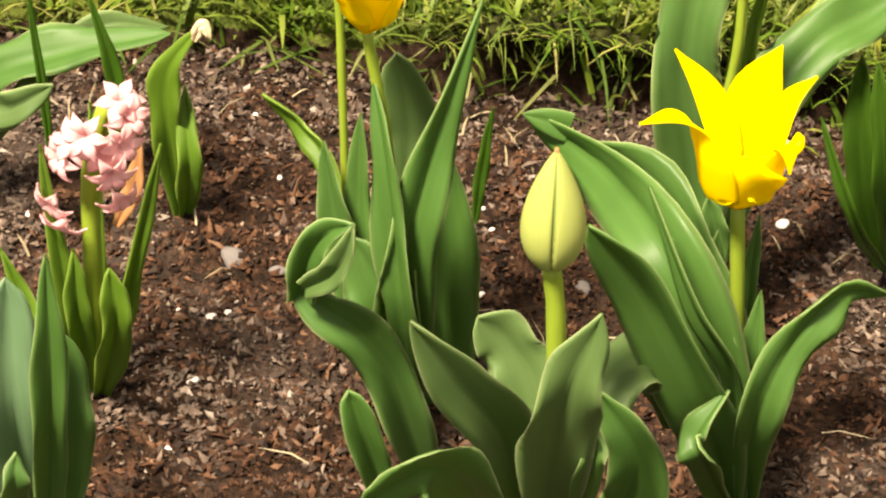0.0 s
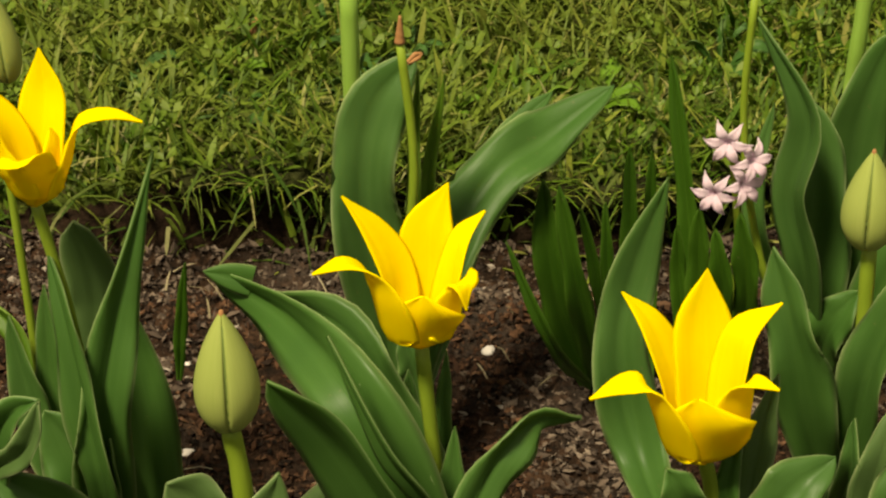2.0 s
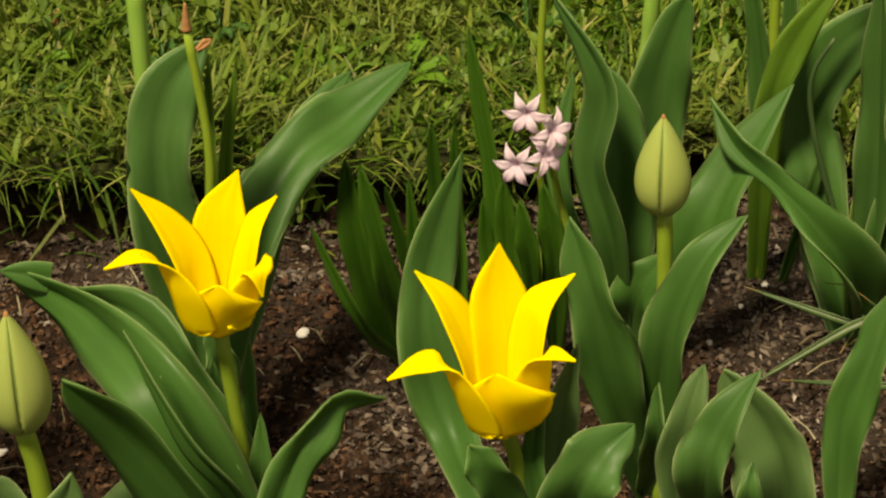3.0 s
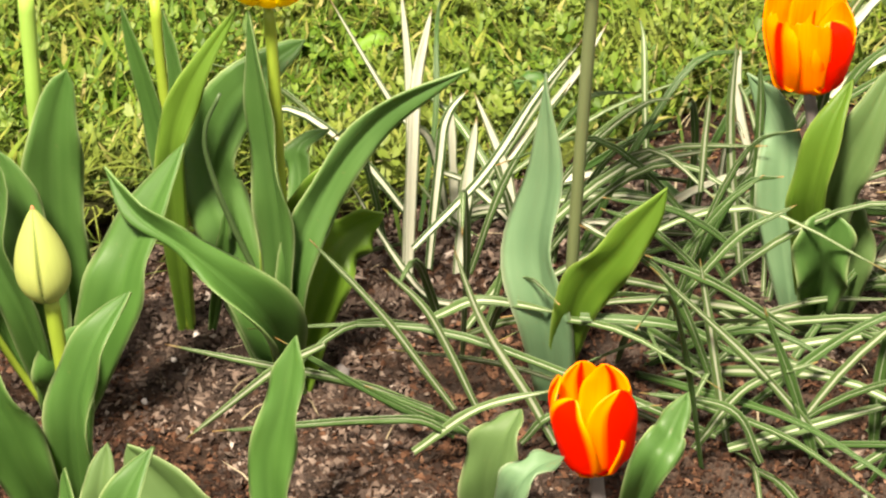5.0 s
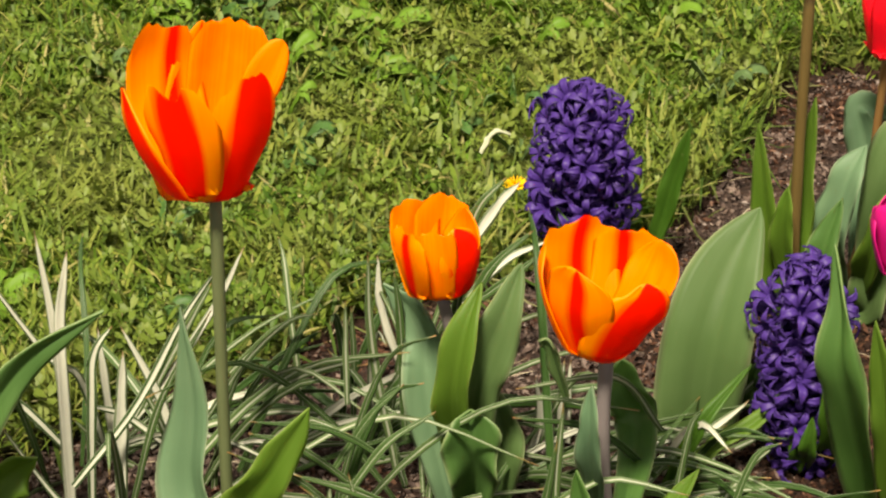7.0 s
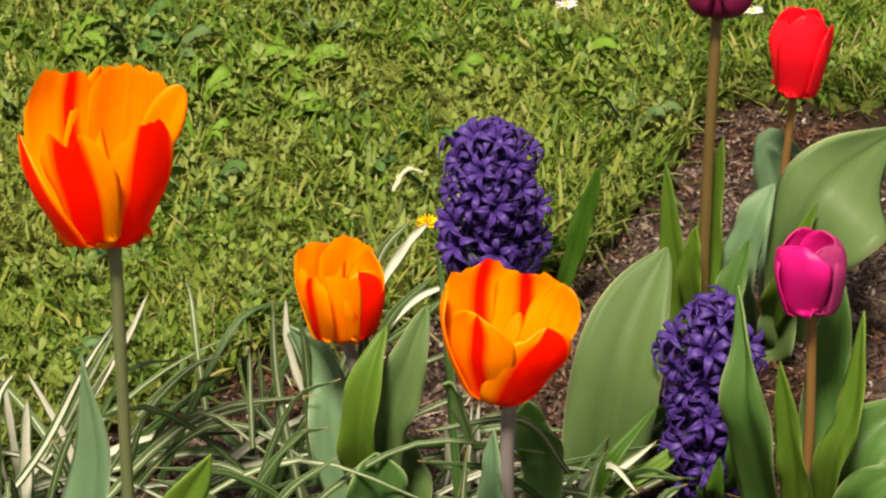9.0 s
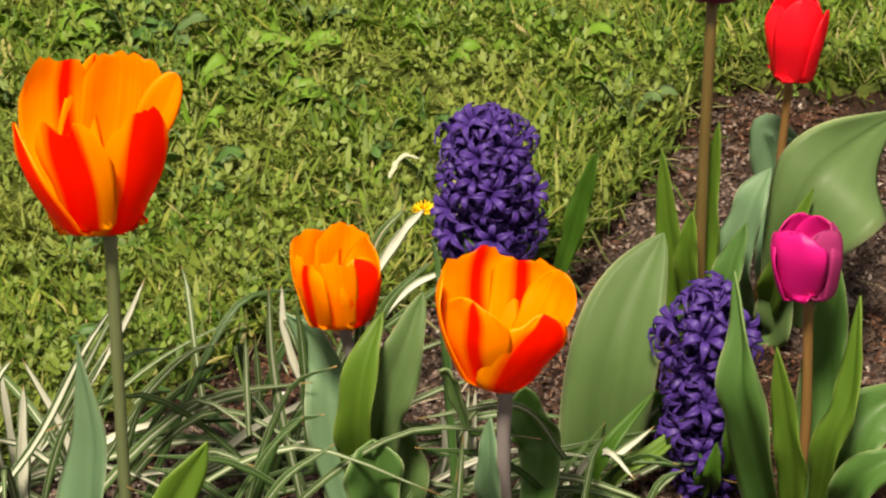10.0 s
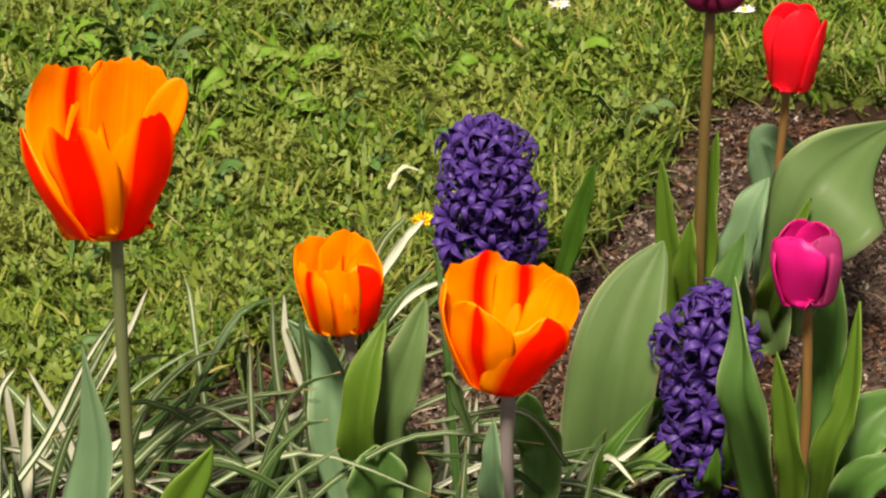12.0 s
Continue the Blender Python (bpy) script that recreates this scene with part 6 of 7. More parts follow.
blade(liriope_b, [(0.548, 0.911, 0.003), (0.523, 0.923, 0.025), (0.487, 0.940, 0.044)], 0.0040, 0)
blade(liriope_b, [(0.534, 0.962, 0.059), (0.556, 0.952, 0.070), (0.592, 0.934, 0.064)], 0.0058, 30)
blade(liriope_b, [(0.599, 0.931, 0.064), (0.634, 0.914, 0.052), (0.673, 0.896, 0.020)], 0.0064, 20)
blade(liriope_b, [(0.596, 0.921, 0.069), (0.640, 0.900, 0.065), (0.673, 0.885, 0.045)], 0.0058, 30)
blade(liriope_b, [(0.578, 0.908, 0.003), (0.563, 0.915, 0.038), (0.544, 0.924, 0.078), (0.531, 0.930, 0.123)], 0.0052, 0)
blade(liriope_b, [(0.505, 0.920, 0.011), (0.535, 0.906, 0.040), (0.568, 0.890, 0.053)], 0.0051, 20)
blade(liriope_b, [(0.562, 0.915, 0.003), (0.579, 0.907, 0.023), (0.626, 0.885, 0.030)], 0.0041, 10)

liriope_c = thing("liriope_clump", 0.718, 0.859, 0.0, "loose clump of long green blades edged with cream", "grass clump", "variegated clumps")
blade(liriope_c, [(0.695, 0.848, 0.003), (0.683, 0.854, 0.046), (0.667, 0.862, 0.095)], 0.0063, 0)
blade(liriope_c, [(0.727, 0.844, 0.003), (0.727, 0.844, 0.055), (0.737, 0.839, 0.128)], 0.0069, 0)
blade(liriope_c, [(0.738, 0.839, 0.003), (0.736, 0.840, 0.087), (0.740, 0.838, 0.148)], 0.0057, 0)
blade(liriope_c, [(0.725, 0.989, 0.025), (0.716, 0.993, 0.107), (0.716, 0.993, 0.166)], 0.0055, 10)
blade(liriope_c, [(0.740, 1.004, 0.030), (0.740, 1.004, 0.101), (0.738, 1.005, 0.141)], 0.0056, 0)
blade(liriope_c, [(0.754, 0.975, 0.095), (0.767, 0.969, 0.179), (0.784, 0.961, 0.206)], 0.0059, 20)
blade(liriope_c, [(0.749, 0.955, 0.119), (0.763, 0.948, 0.160), (0.786, 0.938, 0.184)], 0.0053, 20)
blade(liriope_c, [(0.730, 0.854, 0.003), (0.779, 0.830, 0.058), (0.811, 0.815, 0.079)], 0.0052, 20)
blade(liriope_c, [(0.656, 0.867, 0.006), (0.694, 0.848, 0.024), (0.744, 0.825, 0.045)], 0.0063, 20)
blade(liriope_c, [(0.655, 0.878, 0.009), (0.711, 0.852, 0.073), (0.755, 0.830, 0.101)], 0.0051, 20)
blade(liriope_c, [(0.708, 0.831, 0.003), (0.741, 0.815, 0.034), (0.792, 0.791, 0.069)], 0.0051, 0)
blade(liriope_c, [(0.703, 0.844, 0.005), (0.665, 0.862, 0.060), (0.616, 0.886, 0.117)], 0.0051, 10)
blade(liriope_c, [(0.660, 0.876, 0.003), (0.649, 0.881, 0.074), (0.642, 0.884, 0.116)], 0.0051, 10)
blade(liriope_c, [(0.660, 0.887, 0.023), (0.633, 0.900, 0.096), (0.593, 0.919, 0.127)], 0.0051, 20)
blade(liriope_c, [(0.638, 0.897, 0.082), (0.663, 0.885, 0.123), (0.688, 0.874, 0.142)], 0.0045, 20)
blade(liriope_c, [(0.663, 0.908, 0.081), (0.634, 0.921, 0.113), (0.611, 0.932, 0.124)], 0.0046, 20)
blade(liriope_c, [(0.657, 0.933, 0.081), (0.677, 0.923, 0.116), (0.693, 0.916, 0.133)], 0.0040, 20)
blade(liriope_c, [(0.640, 0.874, 0.006), (0.663, 0.864, 0.046), (0.693, 0.849, 0.063)], 0.0051, 0)
blade(liriope_c, [(0.685, 0.864, 0.074), (0.649, 0.881, 0.102), (0.618, 0.896, 0.117)], 0.0056, 10)
blade(liriope_c, [(0.678, 0.912, 0.095), (0.652, 0.924, 0.116), (0.616, 0.941, 0.124)], 0.0040, 10)
blade(liriope_c, [(0.826, 0.874, 0.079), (0.803, 0.885, 0.115), (0.755, 0.908, 0.112)], 0.0047, 20)
blade(liriope_c, [(0.817, 0.867, 0.057), (0.788, 0.881, 0.090), (0.748, 0.900, 0.101)], 0.0047, 20)
blade(liriope_c, [(0.771, 0.801, 0.008), (0.778, 0.797, 0.048), (0.794, 0.790, 0.073)], 0.0057, 10)
blade(liriope_c, [(0.770, 0.790, 0.013), (0.752, 0.799, 0.053), (0.742, 0.803, 0.095)], 0.0051, 10)
blade(liriope_c, [(0.666, 0.851, 0.006), (0.650, 0.858, 0.040), (0.609, 0.878, 0.048)], 0.0046, 0)
blade(liriope_c, [(0.684, 0.964, 0.097), (0.685, 0.964, 0.132), (0.686, 0.963, 0.161)], 0.0035, 0)

liriope_d = thing("liriope_clump", 0.683, 1.076, 0.0, "loose clump of long green blades edged with cream", "grass clump", "variegated clumps")
blade(liriope_d, [(0.605, 1.123, 0.003), (0.637, 1.104, 0.049), (0.666, 1.086, 0.102), (0.682, 1.076, 0.140)], 0.0052, 10, CREAM_BLADE)
blade(liriope_d, [(0.620, 1.114, 0.019), (0.651, 1.095, 0.087), (0.665, 1.086, 0.117)], 0.0045, 10)
blade(liriope_d, [(0.678, 1.102, 0.043), (0.700, 1.089, 0.069), (0.718, 1.078, 0.083)], 0.0046, 10)
blade(liriope_d, [(0.673, 1.093, 0.034), (0.700, 1.077, 0.060), (0.721, 1.064, 0.078)], 0.0045, 10)
blade(liriope_d, [(0.671, 1.083, 0.028), (0.706, 1.062, 0.053), (0.738, 1.042, 0.065)], 0.0045, 10)
blade(liriope_d, [(0.683, 1.052, 0.010), (0.716, 1.032, 0.048), (0.761, 1.005, 0.077)], 0.0048, 10, CREAM_BLADE)
blade(liriope_d, [(0.671, 1.048, 0.013), (0.705, 1.027, 0.039), (0.747, 1.002, 0.049)], 0.0048, 10, CREAM_BLADE)
blade(liriope_d, [(0.773, 1.068, 0.034), (0.765, 1.073, 0.074), (0.764, 1.073, 0.109)], 0.0056, 10, CREAM_BLADE)
blade(liriope_d, [(0.743, 1.074, 0.003), (0.745, 1.073, 0.042), (0.745, 1.073, 0.081)], 0.0043, 0)
blade(liriope_d, [(0.606, 1.110, 0.006), (0.605, 1.111, 0.049), (0.604, 1.112, 0.095)], 0.0058, 20, CREAM_BLADE)
blade(liriope_d, [(0.637, 1.092, 0.005), (0.630, 1.096, 0.049), (0.615, 1.105, 0.095)], 0.0064, 10, CREAM_BLADE)
blade(liriope_d, [(0.636, 1.081, 0.008), (0.611, 1.096, 0.040), (0.590, 1.109, 0.049)], 0.0051, 10, CREAM_BLADE)
blade(liriope_d, [(0.693, 1.035, 0.013), (0.672, 1.047, 0.029), (0.655, 1.058, 0.026)], 0.0058, 10, CREAM_BLADE)
blade(liriope_d, [(0.718, 1.043, 0.003), (0.741, 1.029, 0.013), (0.775, 1.008, 0.015)], 0.0046, 10)
blade(liriope_d, [(0.627, 1.109, 0.006), (0.658, 1.091, 0.033), (0.695, 1.069, 0.047)], 0.0052, 10, CREAM_BLADE)
blade(liriope_d, [(0.663, 1.064, 0.003), (0.692, 1.047, 0.017), (0.725, 1.027, 0.020)], 0.0045, 10)

liriope_e = thing("liriope_clump", 0.834, 0.974, 0.0, "loose clump of long green blades edged with cream", "grass clump", "variegated clumps")
blade(liriope_e, [(0.825, 1.085, 0.046), (0.846, 1.072, 0.077), (0.871, 1.057, 0.093)], 0.0057, 10, CREAM_BLADE)
blade(liriope_e, [(0.828, 1.083, 0.046), (0.850, 1.069, 0.067), (0.868, 1.059, 0.084)], 0.0047, 10)
blade(liriope_e, [(0.834, 1.091, 0.080), (0.851, 1.081, 0.112), (0.862, 1.074, 0.127)], 0.0067, 10, CREAM_BLADE)
blade(liriope_e, [(0.827, 0.978, 0.003), (0.827, 0.978, 0.028), (0.830, 0.977, 0.067)], 0.0058, 0, CREAM_BLADE)
blade(liriope_e, [(0.836, 0.984, 0.003), (0.836, 0.984, 0.021), (0.838, 0.983, 0.060)], 0.0052, 0, CREAM_BLADE)
blade(liriope_e, [(0.802, 1.016, 0.020), (0.853, 0.986, 0.034), (0.891, 0.963, 0.030)], 0.0046, 20)
blade(liriope_e, [(0.803, 1.005, 0.018), (0.853, 0.974, 0.033), (0.885, 0.955, 0.030)], 0.0046, 20)
blade(liriope_e, [(0.870, 0.940, 0.003), (0.892, 0.927, 0.020), (0.914, 0.914, 0.043)], 0.0058, 10, CREAM_BLADE)
blade(liriope_e, [(0.867, 0.930, 0.003), (0.892, 0.915, 0.019), (0.915, 0.901, 0.039)], 0.0052, 10, CREAM_BLADE)
blade(liriope_e, [(0.798, 0.972, 0.003), (0.807, 0.967, 0.038), (0.805, 0.968, 0.069)], 0.0051, 0, CREAM_BLADE)
blade(liriope_e, [(0.786, 0.991, 0.003), (0.762, 1.006, 0.022), (0.737, 1.021, 0.015)], 0.0045, 10)
blade(liriope_e, [(0.831, 0.940, 0.009), (0.848, 0.930, 0.028), (0.875, 0.914, 0.031)], 0.0064, 10, CREAM_BLADE)

pebble(-0.103, 0.911, 0.0063, PALE_STONE, "small pale stone lying on the soil")
pebble(-0.093, 1.137, 0.0055, PALE_STONE, "small pale stone lying on the soil")
pebble(-0.116, 0.964, 0.0036, PALE_STONE, "small pale stone lying on the soil")
pebble(-0.100, 0.965, 0.0055, PALE_STONE, "small pale stone lying on the soil")
pebble(-0.161, 1.158, 0.0068, PALE_STONE, "small pale stone lying on the soil")
pebble(0.187, 1.065, 0.0082, PALE_STONE, "small pale stone lying on the soil")
pebble(-0.201, 1.045, 0.0052, PALE_STONE, "small pale stone lying on the soil")
pebble(-0.075, 1.079, 0.0044, PALE_STONE, "small pale stone lying on the soil")
pebble(0.030, 0.993, 0.0050, PALE_STONE, "small pale stone lying on the soil")
pebble(0.081, 1.003, 0.0096, GREY_STONE, "grey flat stone lying on the soil")
pebble(-0.093, 1.010, 0.0130, GREY_STONE, "grey flat stone lying on the soil")
pebble(-0.069, 1.000, 0.0090, GREY_STONE, "grey flat stone lying on the soil")
pebble(-0.109, 0.864, 0.0038, PALE_STONE, "small pale stone lying on the soil")
pebble(-0.092, 0.969, 0.0044, PALE_STONE, "small pale stone lying on the soil")
pebble(0.220, 1.134, 0.0046, PALE_STONE, "small pale stone lying on the soil")
pebble(0.031, 1.066, 0.0041, PALE_STONE, "small pale stone lying on the soil")
pebble(0.036, 1.043, 0.0035, PALE_STONE, "small pale stone lying on the soil")
pebble(0.200, 0.951, 0.0054, GREY_STONE, "grey flat stone lying on the soil")
pebble(0.082, 1.001, 0.0090, GREY_STONE, "grey flat stone lying on the soil")
pebble(0.192, 1.145, 0.0087, GREY_STONE, "grey flat stone lying on the soil")
pebble(0.218, 1.133, 0.0061, PALE_STONE, "small pale stone lying on the soil")
pebble(0.030, 0.993, 0.0067, PALE_STONE, "small pale stone lying on the soil")
pebble(0.086, 1.153, 0.0142, GREY_STONE, "grey flat stone lying on the soil")
pebble(0.059, 1.173, 0.0062, GREY_STONE, "grey flat stone lying on the soil")
pebble(0.500, 1.013, 0.0106, GREY_STONE, "grey flat stone lying on the soil")
pebble(0.393, 1.022, 0.0044, PALE_STONE, "small pale stone lying on the soil")
pebble(0.192, 1.146, 0.0074, GREY_STONE, "grey flat stone lying on the soil")
pebble(0.789, 1.128, 0.0055, PALE_STONE, "small pale stone lying on the soil")
pebble(0.765, 1.144, 0.0045, PALE_STONE, "small pale stone lying on the soil")
pebble(0.789, 1.140, 0.0042, PALE_STONE, "small pale stone lying on the soil")
pebble(0.436, 1.067, 0.0049, PALE_STONE, "small pale stone lying on the soil")
pebble(0.418, 1.051, 0.0042, PALE_STONE, "small pale stone lying on the soil")
pebble(1.049, 1.128, 0.0142, GREY_STONE, "grey flat stone lying on the soil")
pebble(1.143, 1.015, 0.0073, GREY_STONE, "grey flat stone lying on the soil")
pebble(1.234, 1.232, 0.0058, PALE_STONE, "small pale stone lying on the soil")
dandelion(0.941, 1.208, 0.0170, 0.03)
daisy(1.211, 1.442, 0.0175, 0.03)
daisy(1.322, 1.351, 0.0175, 0.03)
rosette(0.944, 1.598, 0.026, 6, 1, PALE_LEAF)
rosette(0.964, 1.534, 0.034, 7, 2, WEED_LEAF)
rosette(0.958, 1.450, 0.032, 6, 3, WEED_LEAF)
rosette(0.997, 1.505, 0.038, 7, 4, WEED_LEAF)
rosette(0.869, 1.644, 0.034, 7, 5, WEED_LEAF)
rosette(0.874, 1.543, 0.024, 5, 6, WEED_LEAF)
rosette(1.096, 1.510, 0.032, 6, 7, WEED_LEAF)
rosette(1.131, 1.435, 0.024, 6, 8, WEED_LEAF)
rosette(1.184, 1.339, 0.026, 6, 9, WEED_LEAF)
rosette(0.976, 1.350, 0.022, 6, 10, TULIP_LEAF)
rosette(0.846, 1.368, 0.024, 6, 11, TULIP_LEAF)
rosette(0.738, 1.328, 0.022, 5, 12, TULIP_LEAF)
rosette(0.607, 1.306, 0.026, 6, 13, WEED_LEAF)
rosette(0.682, 1.228, 0.024, 6, 14, TULIP_LEAF)
rosette(0.116, 1.351, 0.022, 6, 15, TULIP_LEAF)
rosette(0.232, 1.251, 0.022, 6, 16, TULIP_LEAF)
rosette(0.000, 1.327, 0.024, 6, 17, TULIP_LEAF)
rosette(0.066, 1.264, 0.022, 6, 18, TULIP_LEAF)
rosette(0.870, 1.641, 0.030, 6, 40, WEED_LEAF, 0.55)
rosette(0.974, 1.466, 0.019, 5, 41, TULIP_LEAF, 0.87)
rosette(0.859, 1.583, 0.025, 5, 42, WEED_LEAF, 0.79)
rosette(1.016, 1.258, 0.021, 5, 43, PALE_LEAF, 0.82)
rosette(1.113, 1.447, 0.016, 4, 44, WEED_LEAF, 0.65)
rosette(0.867, 1.384, 0.027, 6, 45, TULIP_LEAF, 0.74)
rosette(1.197, 1.505, 0.029, 5, 46, WEED_LEAF, 0.55)
rosette(0.991, 1.284, 0.020, 5, 47, PALE_LEAF, 0.82)
rosette(0.882, 1.428, 0.029, 5, 48, WEED_LEAF, 0.91)
rosette(1.030, 1.348, 0.031, 4, 49, TULIP_LEAF, 0.71)
rosette(1.036, 1.272, 0.018, 5, 50, WEED_LEAF, 0.70)
rosette(1.050, 1.554, 0.029, 6, 51, PALE_LEAF, 0.65)
rosette(1.188, 1.402, 0.026, 5, 52, WEED_LEAF, 0.81)
rosette(0.925, 1.627, 0.029, 5, 53, TULIP_LEAF, 0.88)
rosette(0.958, 1.311, 0.020, 4, 54, WEED_LEAF, 0.58)
rosette(1.158, 1.281, 0.027, 6, 55, PALE_LEAF, 0.99)
rosette(1.061, 1.286, 0.017, 5, 56, WEED_LEAF, 0.54)
rosette(0.919, 1.617, 0.031, 5, 57, TULIP_LEAF, 0.56)
rosette(0.918, 1.500, 0.031, 5, 58, WEED_LEAF, 0.85)
rosette(0.877, 1.507, 0.029, 6, 59, PALE_LEAF, 0.53)
rosette(1.092, 1.429, 0.027, 4, 60, WEED_LEAF, 0.83)
rosette(0.998, 1.419, 0.020, 6, 61, TULIP_LEAF, 0.75)
rosette(0.850, 1.551, 0.026, 6, 62, WEED_LEAF, 0.70)
rosette(0.801, 1.567, 0.020, 6, 63, PALE_LEAF, 0.87)
rosette(0.972, 1.508, 0.032, 4, 64, WEED_LEAF, 0.67)
rosette(0.940, 1.489, 0.018, 5, 65, TULIP_LEAF, 0.77)
rosette(0.353, 1.297, 0.023, 4, 80, TULIP_LEAF, 0.92)
rosette(0.273, 1.266, 0.024, 6, 81, WEED_LEAF, 0.63)
rosette(0.171, 1.338, 0.017, 5, 82, TULIP_LEAF, 0.66)
rosette(0.225, 1.301, 0.015, 5, 83, WEED_LEAF, 0.72)
rosette(0.128, 1.288, 0.015, 4, 84, TULIP_LEAF, 0.76)
rosette(0.135, 1.293, 0.018, 4, 85, WEED_LEAF, 0.60)
rosette(0.367, 1.344, 0.016, 4, 86, TULIP_LEAF, 0.67)
rosette(0.061, 1.315, 0.025, 4, 87, WEED_LEAF, 0.56)
rosette(0.139, 1.293, 0.025, 6, 88, TULIP_LEAF, 0.57)
rosette(0.187, 1.261, 0.015, 6, 89, WEED_LEAF, 0.79)
dry_leaf = thing("curled_leaf", 0.950, 1.266, 0.03, "curled whitish dry leaf standing in the grass", "leaf")
leaf(dry_leaf, [(0.950, 1.268, 0.033), (0.956, 1.269, 0.039), (0.963, 1.269, 0.045), (0.971, 1.263, 0.044)], 0.0044, (30, 100), cup=0.8, wave=0.2, mat=WHITISH, name="blade")
brown_leaf = thing("fallen_leaf", 0.073, 1.348, 0.03, "curled orange-brown fallen leaf in the grass", "leaf")
leaf(brown_leaf, [(0.073, 1.348, 0.031), (0.075, 1.353, 0.039), (0.079, 1.359, 0.047)], 0.0062, (20, 40), cup=0.7, mat=DRY, name="blade")


# ---- loose cover of the ground ----
def mesh_stuff(name, verts, faces, mat, label, category, uvs=None):
    me = bpy.data.meshes.new(name)
    me.from_pydata(verts.tolist(), [], faces.tolist())
    me.materials.append(mat)
    me.polygons.foreach_set("use_smooth", [True] * len(me.polygons))
    if uvs is not None:
        layer = me.uv_layers.new(name="UVMap")
        layer.data.foreach_set("uv", uvs[faces.ravel()].ravel())
    return tagged(new(name, me), label, category, kind="stuff")


def blades(rng, x, y, z, length, width, lean, bend, turn=3.1416):
    """Grass blades of three joints each, as (verts, faces)."""
    n = len(x)
    a = -1.5708 + rng.uniform(-turn, turn, n)
    dx, dy = np.cos(a), np.sin(a)
    rows = []
    for s in (0.0, 0.4, 0.75, 1.0):
        out = length * (lean * s + bend * s * s)
        up = length * s * np.sqrt(np.maximum(1 - (lean * 0.7 + bend * s * 0.6) ** 2, 0.08))
        w = width * (0.5 if s < 1 else 0.06) * (1 - 0.25 * s)
        px, py, pz = x + dx * out, y + dy * out, z + up
        rows += [np.stack([px - dy * w, py + dx * w, pz], 1), np.stack([px + dy * w, py - dx * w, pz], 1)]
    v = np.stack(rows, 1).reshape(-1, 3)
    o = (np.arange(n) * 8)[:, None, None]
    f = np.array([[0, 1, 3, 2], [2, 3, 5, 4], [4, 5, 7, 6]])[None] + o
    return v, f.reshape(-1, 4)


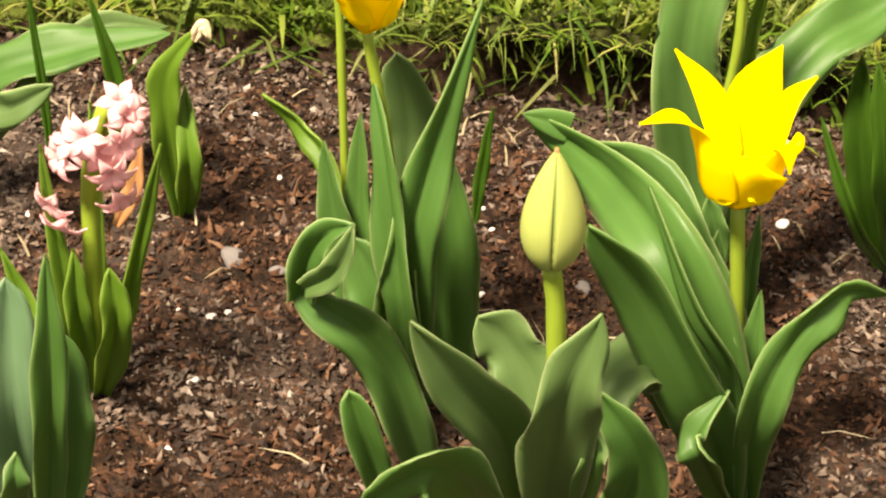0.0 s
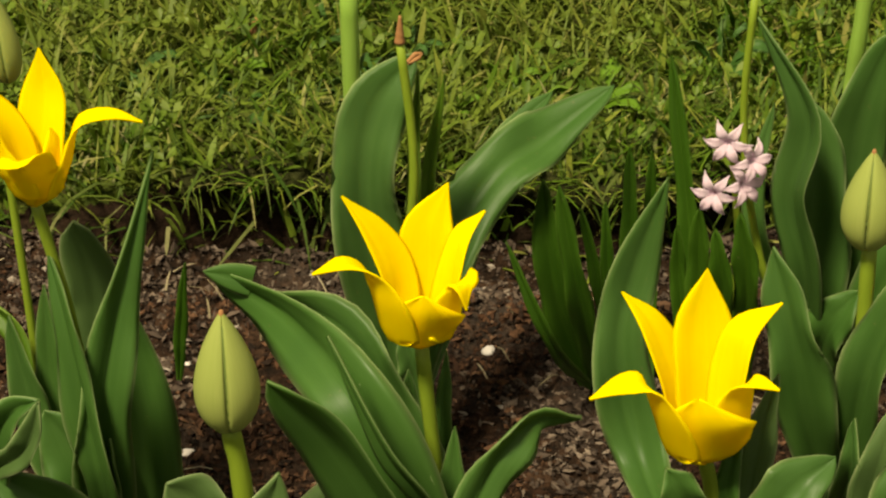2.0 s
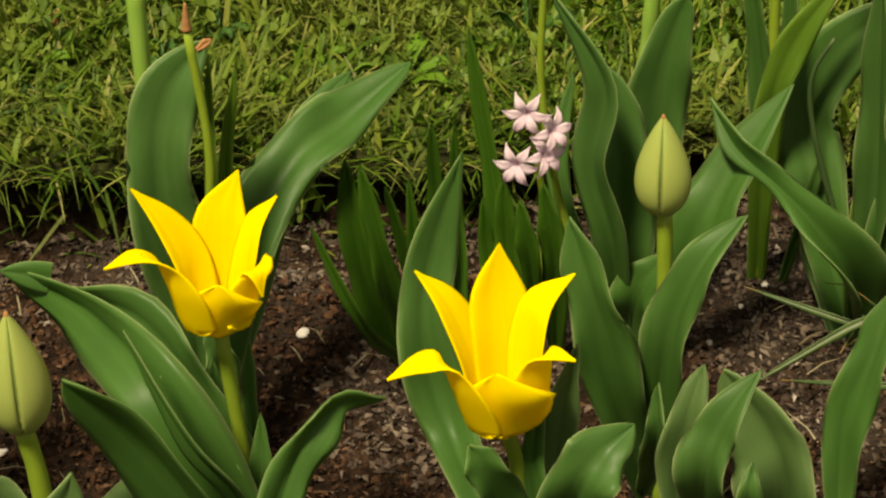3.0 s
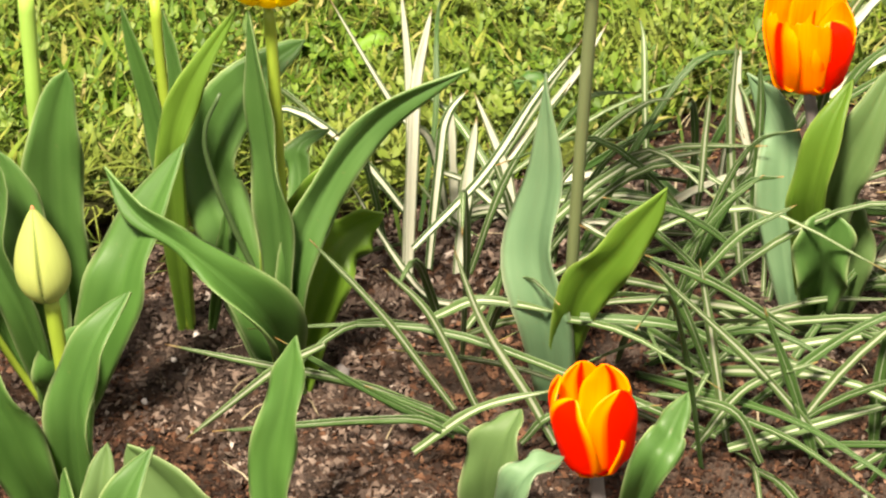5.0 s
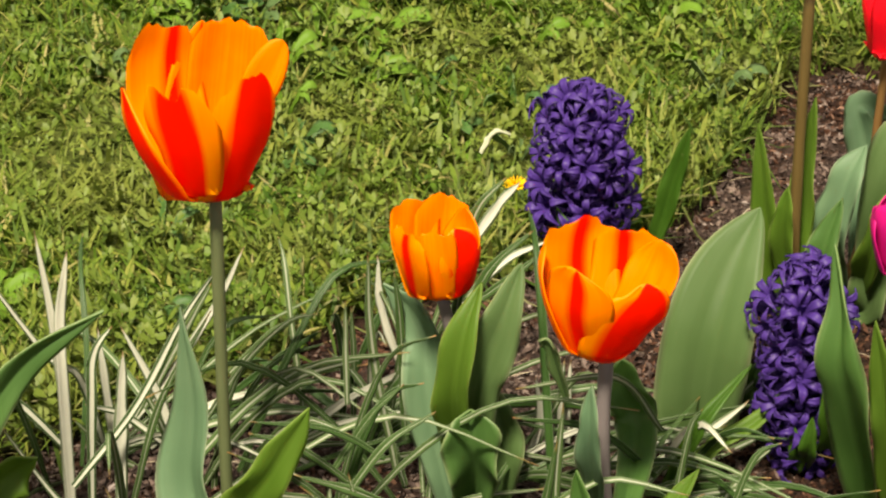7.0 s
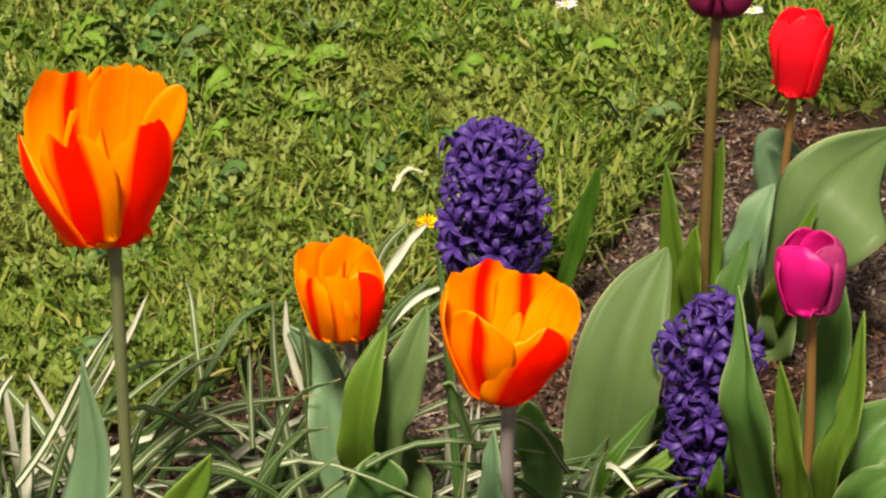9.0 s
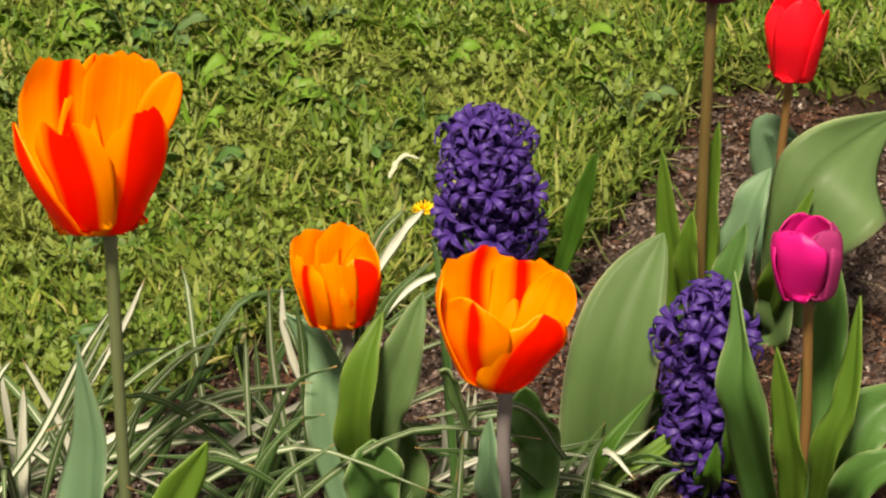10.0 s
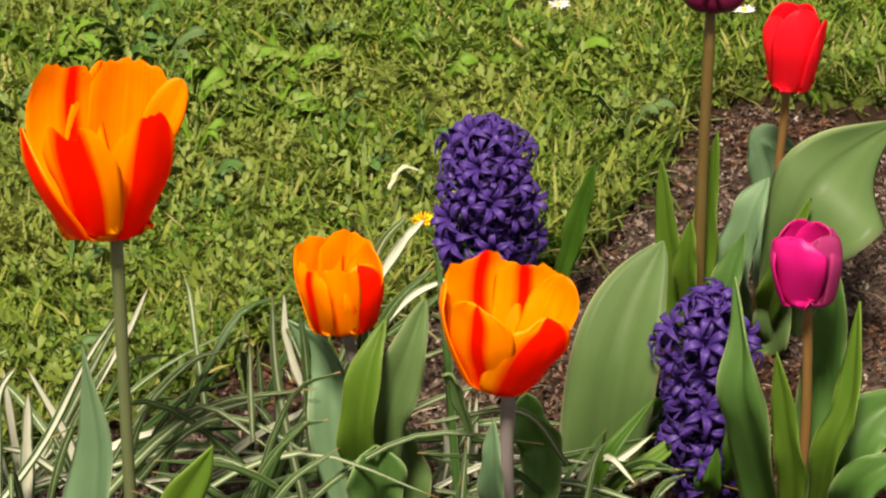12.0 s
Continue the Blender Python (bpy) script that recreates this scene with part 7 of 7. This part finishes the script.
def lawn():
    rng = np.random.default_rng(4)
    n = 175000
    x = rng.uniform(-0.45, 2.0, n)
    y = rng.uniform(1.14, 2.1, n)
    e = np.array([edge_y(v) for v in np.linspace(-0.5, 2.0, 400)])
    ey = np.interp(x, np.linspace(-0.5, 2.0, 400), e)
    # patchy: thin and tall spots, and none far out
    patch = np.array([noise.noise(Vector((a * 9, b * 9, 7))) for a, b in zip(x, y)])
    ok = (y > ey - 0.002) & (y < 1.55 + 0.45 * np.maximum(x - 0.25, 0)) & (rng.uniform(0, 1, n) < 0.85 + 0.5 * patch)
    x, y, patch, ey = x[ok], y[ok], patch[ok], ey[ok]
    z = np.array([turf_z(a, b) for a, b in zip(x, y)]) - 0.002
    n = len(x)
    length = (0.005 + 0.022 * rng.uniform(0, 1, n) ** 1.5) * (1 + 0.7 * patch) * (1 + 0.25 * (x < 0.48))
    v, f = blades(rng, x, y, z, length, 0.0010 + 0.0034 * rng.uniform(0, 1, n) ** 1.6, rng.uniform(0.1, 0.95, n), rng.uniform(0.0, 0.7, n))
    mesh_stuff("grass", v, f, GRASS, "short green lawn grass with some yellowed blades", "grass")
    # long pale blades that hang over the edge into the bed
    m = 190
    x = rng.uniform(-0.5, 1.25, m)
    y = np.interp(x, np.linspace(-0.5, 2.0, 400), e) + rng.uniform(-0.003, 0.02, m)
    z = np.array([turf_z(a, b) for a, b in zip(x, y)])
    v, f = blades(rng, x, y, z, rng.uniform(0.022, 0.05, m), rng.uniform(0.0014, 0.0028, m), rng.uniform(0.5, 1.0, m), rng.uniform(0.0, 0.5, m), 1.3)
    k = np.tile(np.repeat([0.0, 0.16, 0.56, 1.0], 2), m)
    v[:, 2] = np.maximum(v[:, 2] - 0.045 * k * np.repeat(rng.uniform(0.2, 1.2, m), 8), 0.003)
    mesh_stuff("overhanging_grass", v, f, THATCH, "long loose grass hanging over the bed edge", "grass")
    # short blades that droop over the lip
    m = 520
    x = rng.uniform(0.0, 0.66, m)
    y = np.interp(x, np.linspace(-0.5, 2.0, 400), e) + rng.uniform(-0.006, 0.008, m)
    z = np.array([lift(a) for a in x]) - rng.uniform(0.0, 0.008, m)
    v, f = blades(rng, x, y, z, rng.uniform(0.006, 0.030, m), rng.uniform(0.0006, 0.0017, m), rng.uniform(0.2, 1.0, m), rng.uniform(0.0, 0.6, m), 1.7)
    k = np.tile(np.repeat([0.0, 0.16, 0.56, 1.0], 2), m)
    v[:, 2] = np.maximum(v[:, 2] - 0.022 * k * np.repeat(rng.uniform(0.0, 1.3, m), 8), -0.02)
    mesh_stuff("drooping_grass", v, f, GRASS, "short grass drooping over the turf edge", "grass")
    # dry thatch along the edge
    m = 2200
    x = rng.uniform(-0.45, 1.45, m)
    y = np.interp(x, np.linspace(-0.5, 2.0, 400), e) + 0.10 * rng.uniform(0, 1, m) ** 1.6
    z = np.array([turf_z(a, b) for a, b in zip(x, y)]) - 0.001
    v, f = blades(rng, x, y, z, rng.uniform(0.010, 0.030, m), rng.uniform(0.0012, 0.0026, m), rng.uniform(0.3, 0.95, m), rng.uniform(0.0, 0.6, m))
    mesh_stuff("thatch", v, f, THATCH, "yellowed dry grass along the bed edge", "grass")


def clover():
    rng = np.random.default_rng(9)
    n = 24000
    x = rng.uniform(-0.45, 2.0, n)
    y = 1.16 + 0.95 * rng.uniform(0, 1, n)
    ey = np.array([edge_y(v) for v in x])
    patch = np.array([noise.noise(Vector((a * 5, b * 5, 21))) for a, b in zip(x, y)])
    ok = (y > ey + 0.012) & (y < 1.55 + 0.45 * np.maximum(x - 0.25, 0)) & (rng.uniform(-0.75, 0.40, n) < patch - 0.45 * (x < 0.48))
    x, y = x[ok], y[ok]
    n = len(x)
    z = np.array([turf_z(a, b) for a, b in zip(x, y)]) + rng.uniform(0.008, 0.027, n)
    size, a0 = 0.0025 + 0.0052 * rng.uniform(0, 1, n) ** 1.6, rng.uniform(0, 6.28, n)
    tx, ty = rng.normal(0, 0.5, n), rng.normal(0, 0.5, n) + 0.1
    vs = []
    for k in range(3):
        a = a0 + k * 2.0944
        for r, da in ((0.06, 0.0), (0.7, -0.62), (1.05, -0.30), (0.95, 0.0), (1.05, 0.30), (0.7, 0.62)):
            px, py = r * np.cos(a + da) * size, r * np.sin(a + da) * size
            pz = px * tx + py * ty + (0.0012 if da else 0.0) + 0.25 * size * r * r
            vs.append(np.stack([x + px, y + py, z + pz], 1))
    v = np.stack(vs, 1).reshape(-1, 3)
    o = (np.arange(n) * 18)[:, None, None]
    f = np.array([[k * 6, k * 6 + 1, k * 6 + 2, k * 6 + 3] for k in range(3)] + [[k * 6, k * 6 + 3, k * 6 + 4, k * 6 + 5] for k in range(3)])[None] + o
    mesh_stuff("clover", v, f.reshape(-1, 4), CLOVER, "small green clover leaves in the lawn", "clover")


def mulch():
    """Bark fibres and soil crumbs: small irregular shards heaped on the soil."""
    rng = np.random.default_rng(12)
    n = 150000
    x, y = rng.uniform(-0.30, 1.32, n), 0.72 + 0.56 * rng.uniform(0, 1, n)
    ey = np.array([edge_y(v) for v in x])
    ok = y < ey + 0.004
    x, y = x[ok], y[ok]
    n = len(x)
    z = np.array([soil_z(a, b) for a, b in zip(x, y)])
    # bark fibres in most places, grey grit where the soil lies bare
    bare = np.array([noise.noise(Vector((p * 5.5, q * 7, 4))) + 0.5 * noise.noise(Vector((p * 19, q * 19, 9))) for p, q in zip(x, y)]) + rng.normal(0, 0.14, n) + 0.42 * np.clip((y - 0.97) / 0.10, 0, 1) - 0.10
    clump = np.array([noise.noise(Vector((p * 70, q * 70, 2))) for p, q in zip(x, y)])
    lng = (0.0024 + 0.0058 * rng.uniform(0, 1, n) ** 2.4) * (1 + 0.5 * clump)
    lng = np.where(rng.uniform(0, 1, n) < 0.03, lng * rng.uniform(1.5, 2.6, n), lng)
    wid = np.minimum(lng * rng.uniform(0.25, 0.85, n), 0.0042)
    thk = wid * rng.uniform(0.35, 0.9, n)
    z = z + 0.0035 * np.clip(clump + 0.1, 0, 1)
    a, tilt, roll = rng.uniform(0, 6.28, n), rng.normal(0, 0.5, n), rng.normal(0, 0.9, n)
    ca, sa, ct, st, cr, sr = np.cos(a), np.sin(a), np.cos(tilt), np.sin(tilt), np.cos(roll), np.sin(roll)
    vs = []
    for sx, sy, sz in ((-0.5, 0.0, 0.1), (0.5, 0.05, 0.0), (0.05, -0.5, -0.1), (-0.1, 0.5, -0.05), (0.1, 0.05, 0.75)):
        px, py, pz = (k * w * rng.uniform(0.7, 1.3, n) for k, w in ((sx, lng), (sy, wid), (sz, thk)))
        py, pz = py * cr - pz * sr, py * sr + pz * cr
        px, pz = px * ct - pz * st, px * st + pz * ct
        vs.append(np.stack([x + px * ca - py * sa, y + px * sa + py * ca, z + pz + 0.0004], 1))
    v = np.stack(vs, 1)
    side = np.array([[0, 2, 4], [2, 1, 4], [1, 3, 4], [3, 0, 4]])
    for name, pick, mat, label in (("mulch", bare < 0.08, CHIPS, "loose brown bark mulch and soil crumbs"), ("grit", bare >= 0.08, GRIT, "grey soil grit and small crumbs")):
        vv = v[pick]
        ff = side[None] + (np.arange(len(vv)) * 5)[:, None, None]
        ob = mesh_stuff(name, vv.reshape(-1, 3), ff.reshape(-1, 3), mat, label, "mulch")
        ob.data.polygons.foreach_set("use_smooth", [False] * len(ob.data.polygons))


def straw():
    """Bits of dead grass lying on the soil."""
    rng = np.random.default_rng(31)
    m = 300
    x, y = rng.uniform(-0.3, 1.25, m), 1.19 - 0.36 * rng.uniform(0, 1, m) ** 1.7
    z = np.array([soil_z(a, c) for a, c in zip(x, y)]) + 0.0025
    v, f = blades(rng, x, y, z, rng.uniform(0.005, 0.020, m), rng.uniform(0.0006, 0.0014, m), rng.uniform(0.9, 1.1, m), rng.uniform(0.0, 0.5, m))
    v[:, 2] = np.minimum(v[:, 2], np.repeat(z, 8) + 0.004)
    mesh_stuff("straw", v, f, STRAW, "pale bits of dead grass on the soil", "straw")


lawn()
straw()
clover()
mulch()
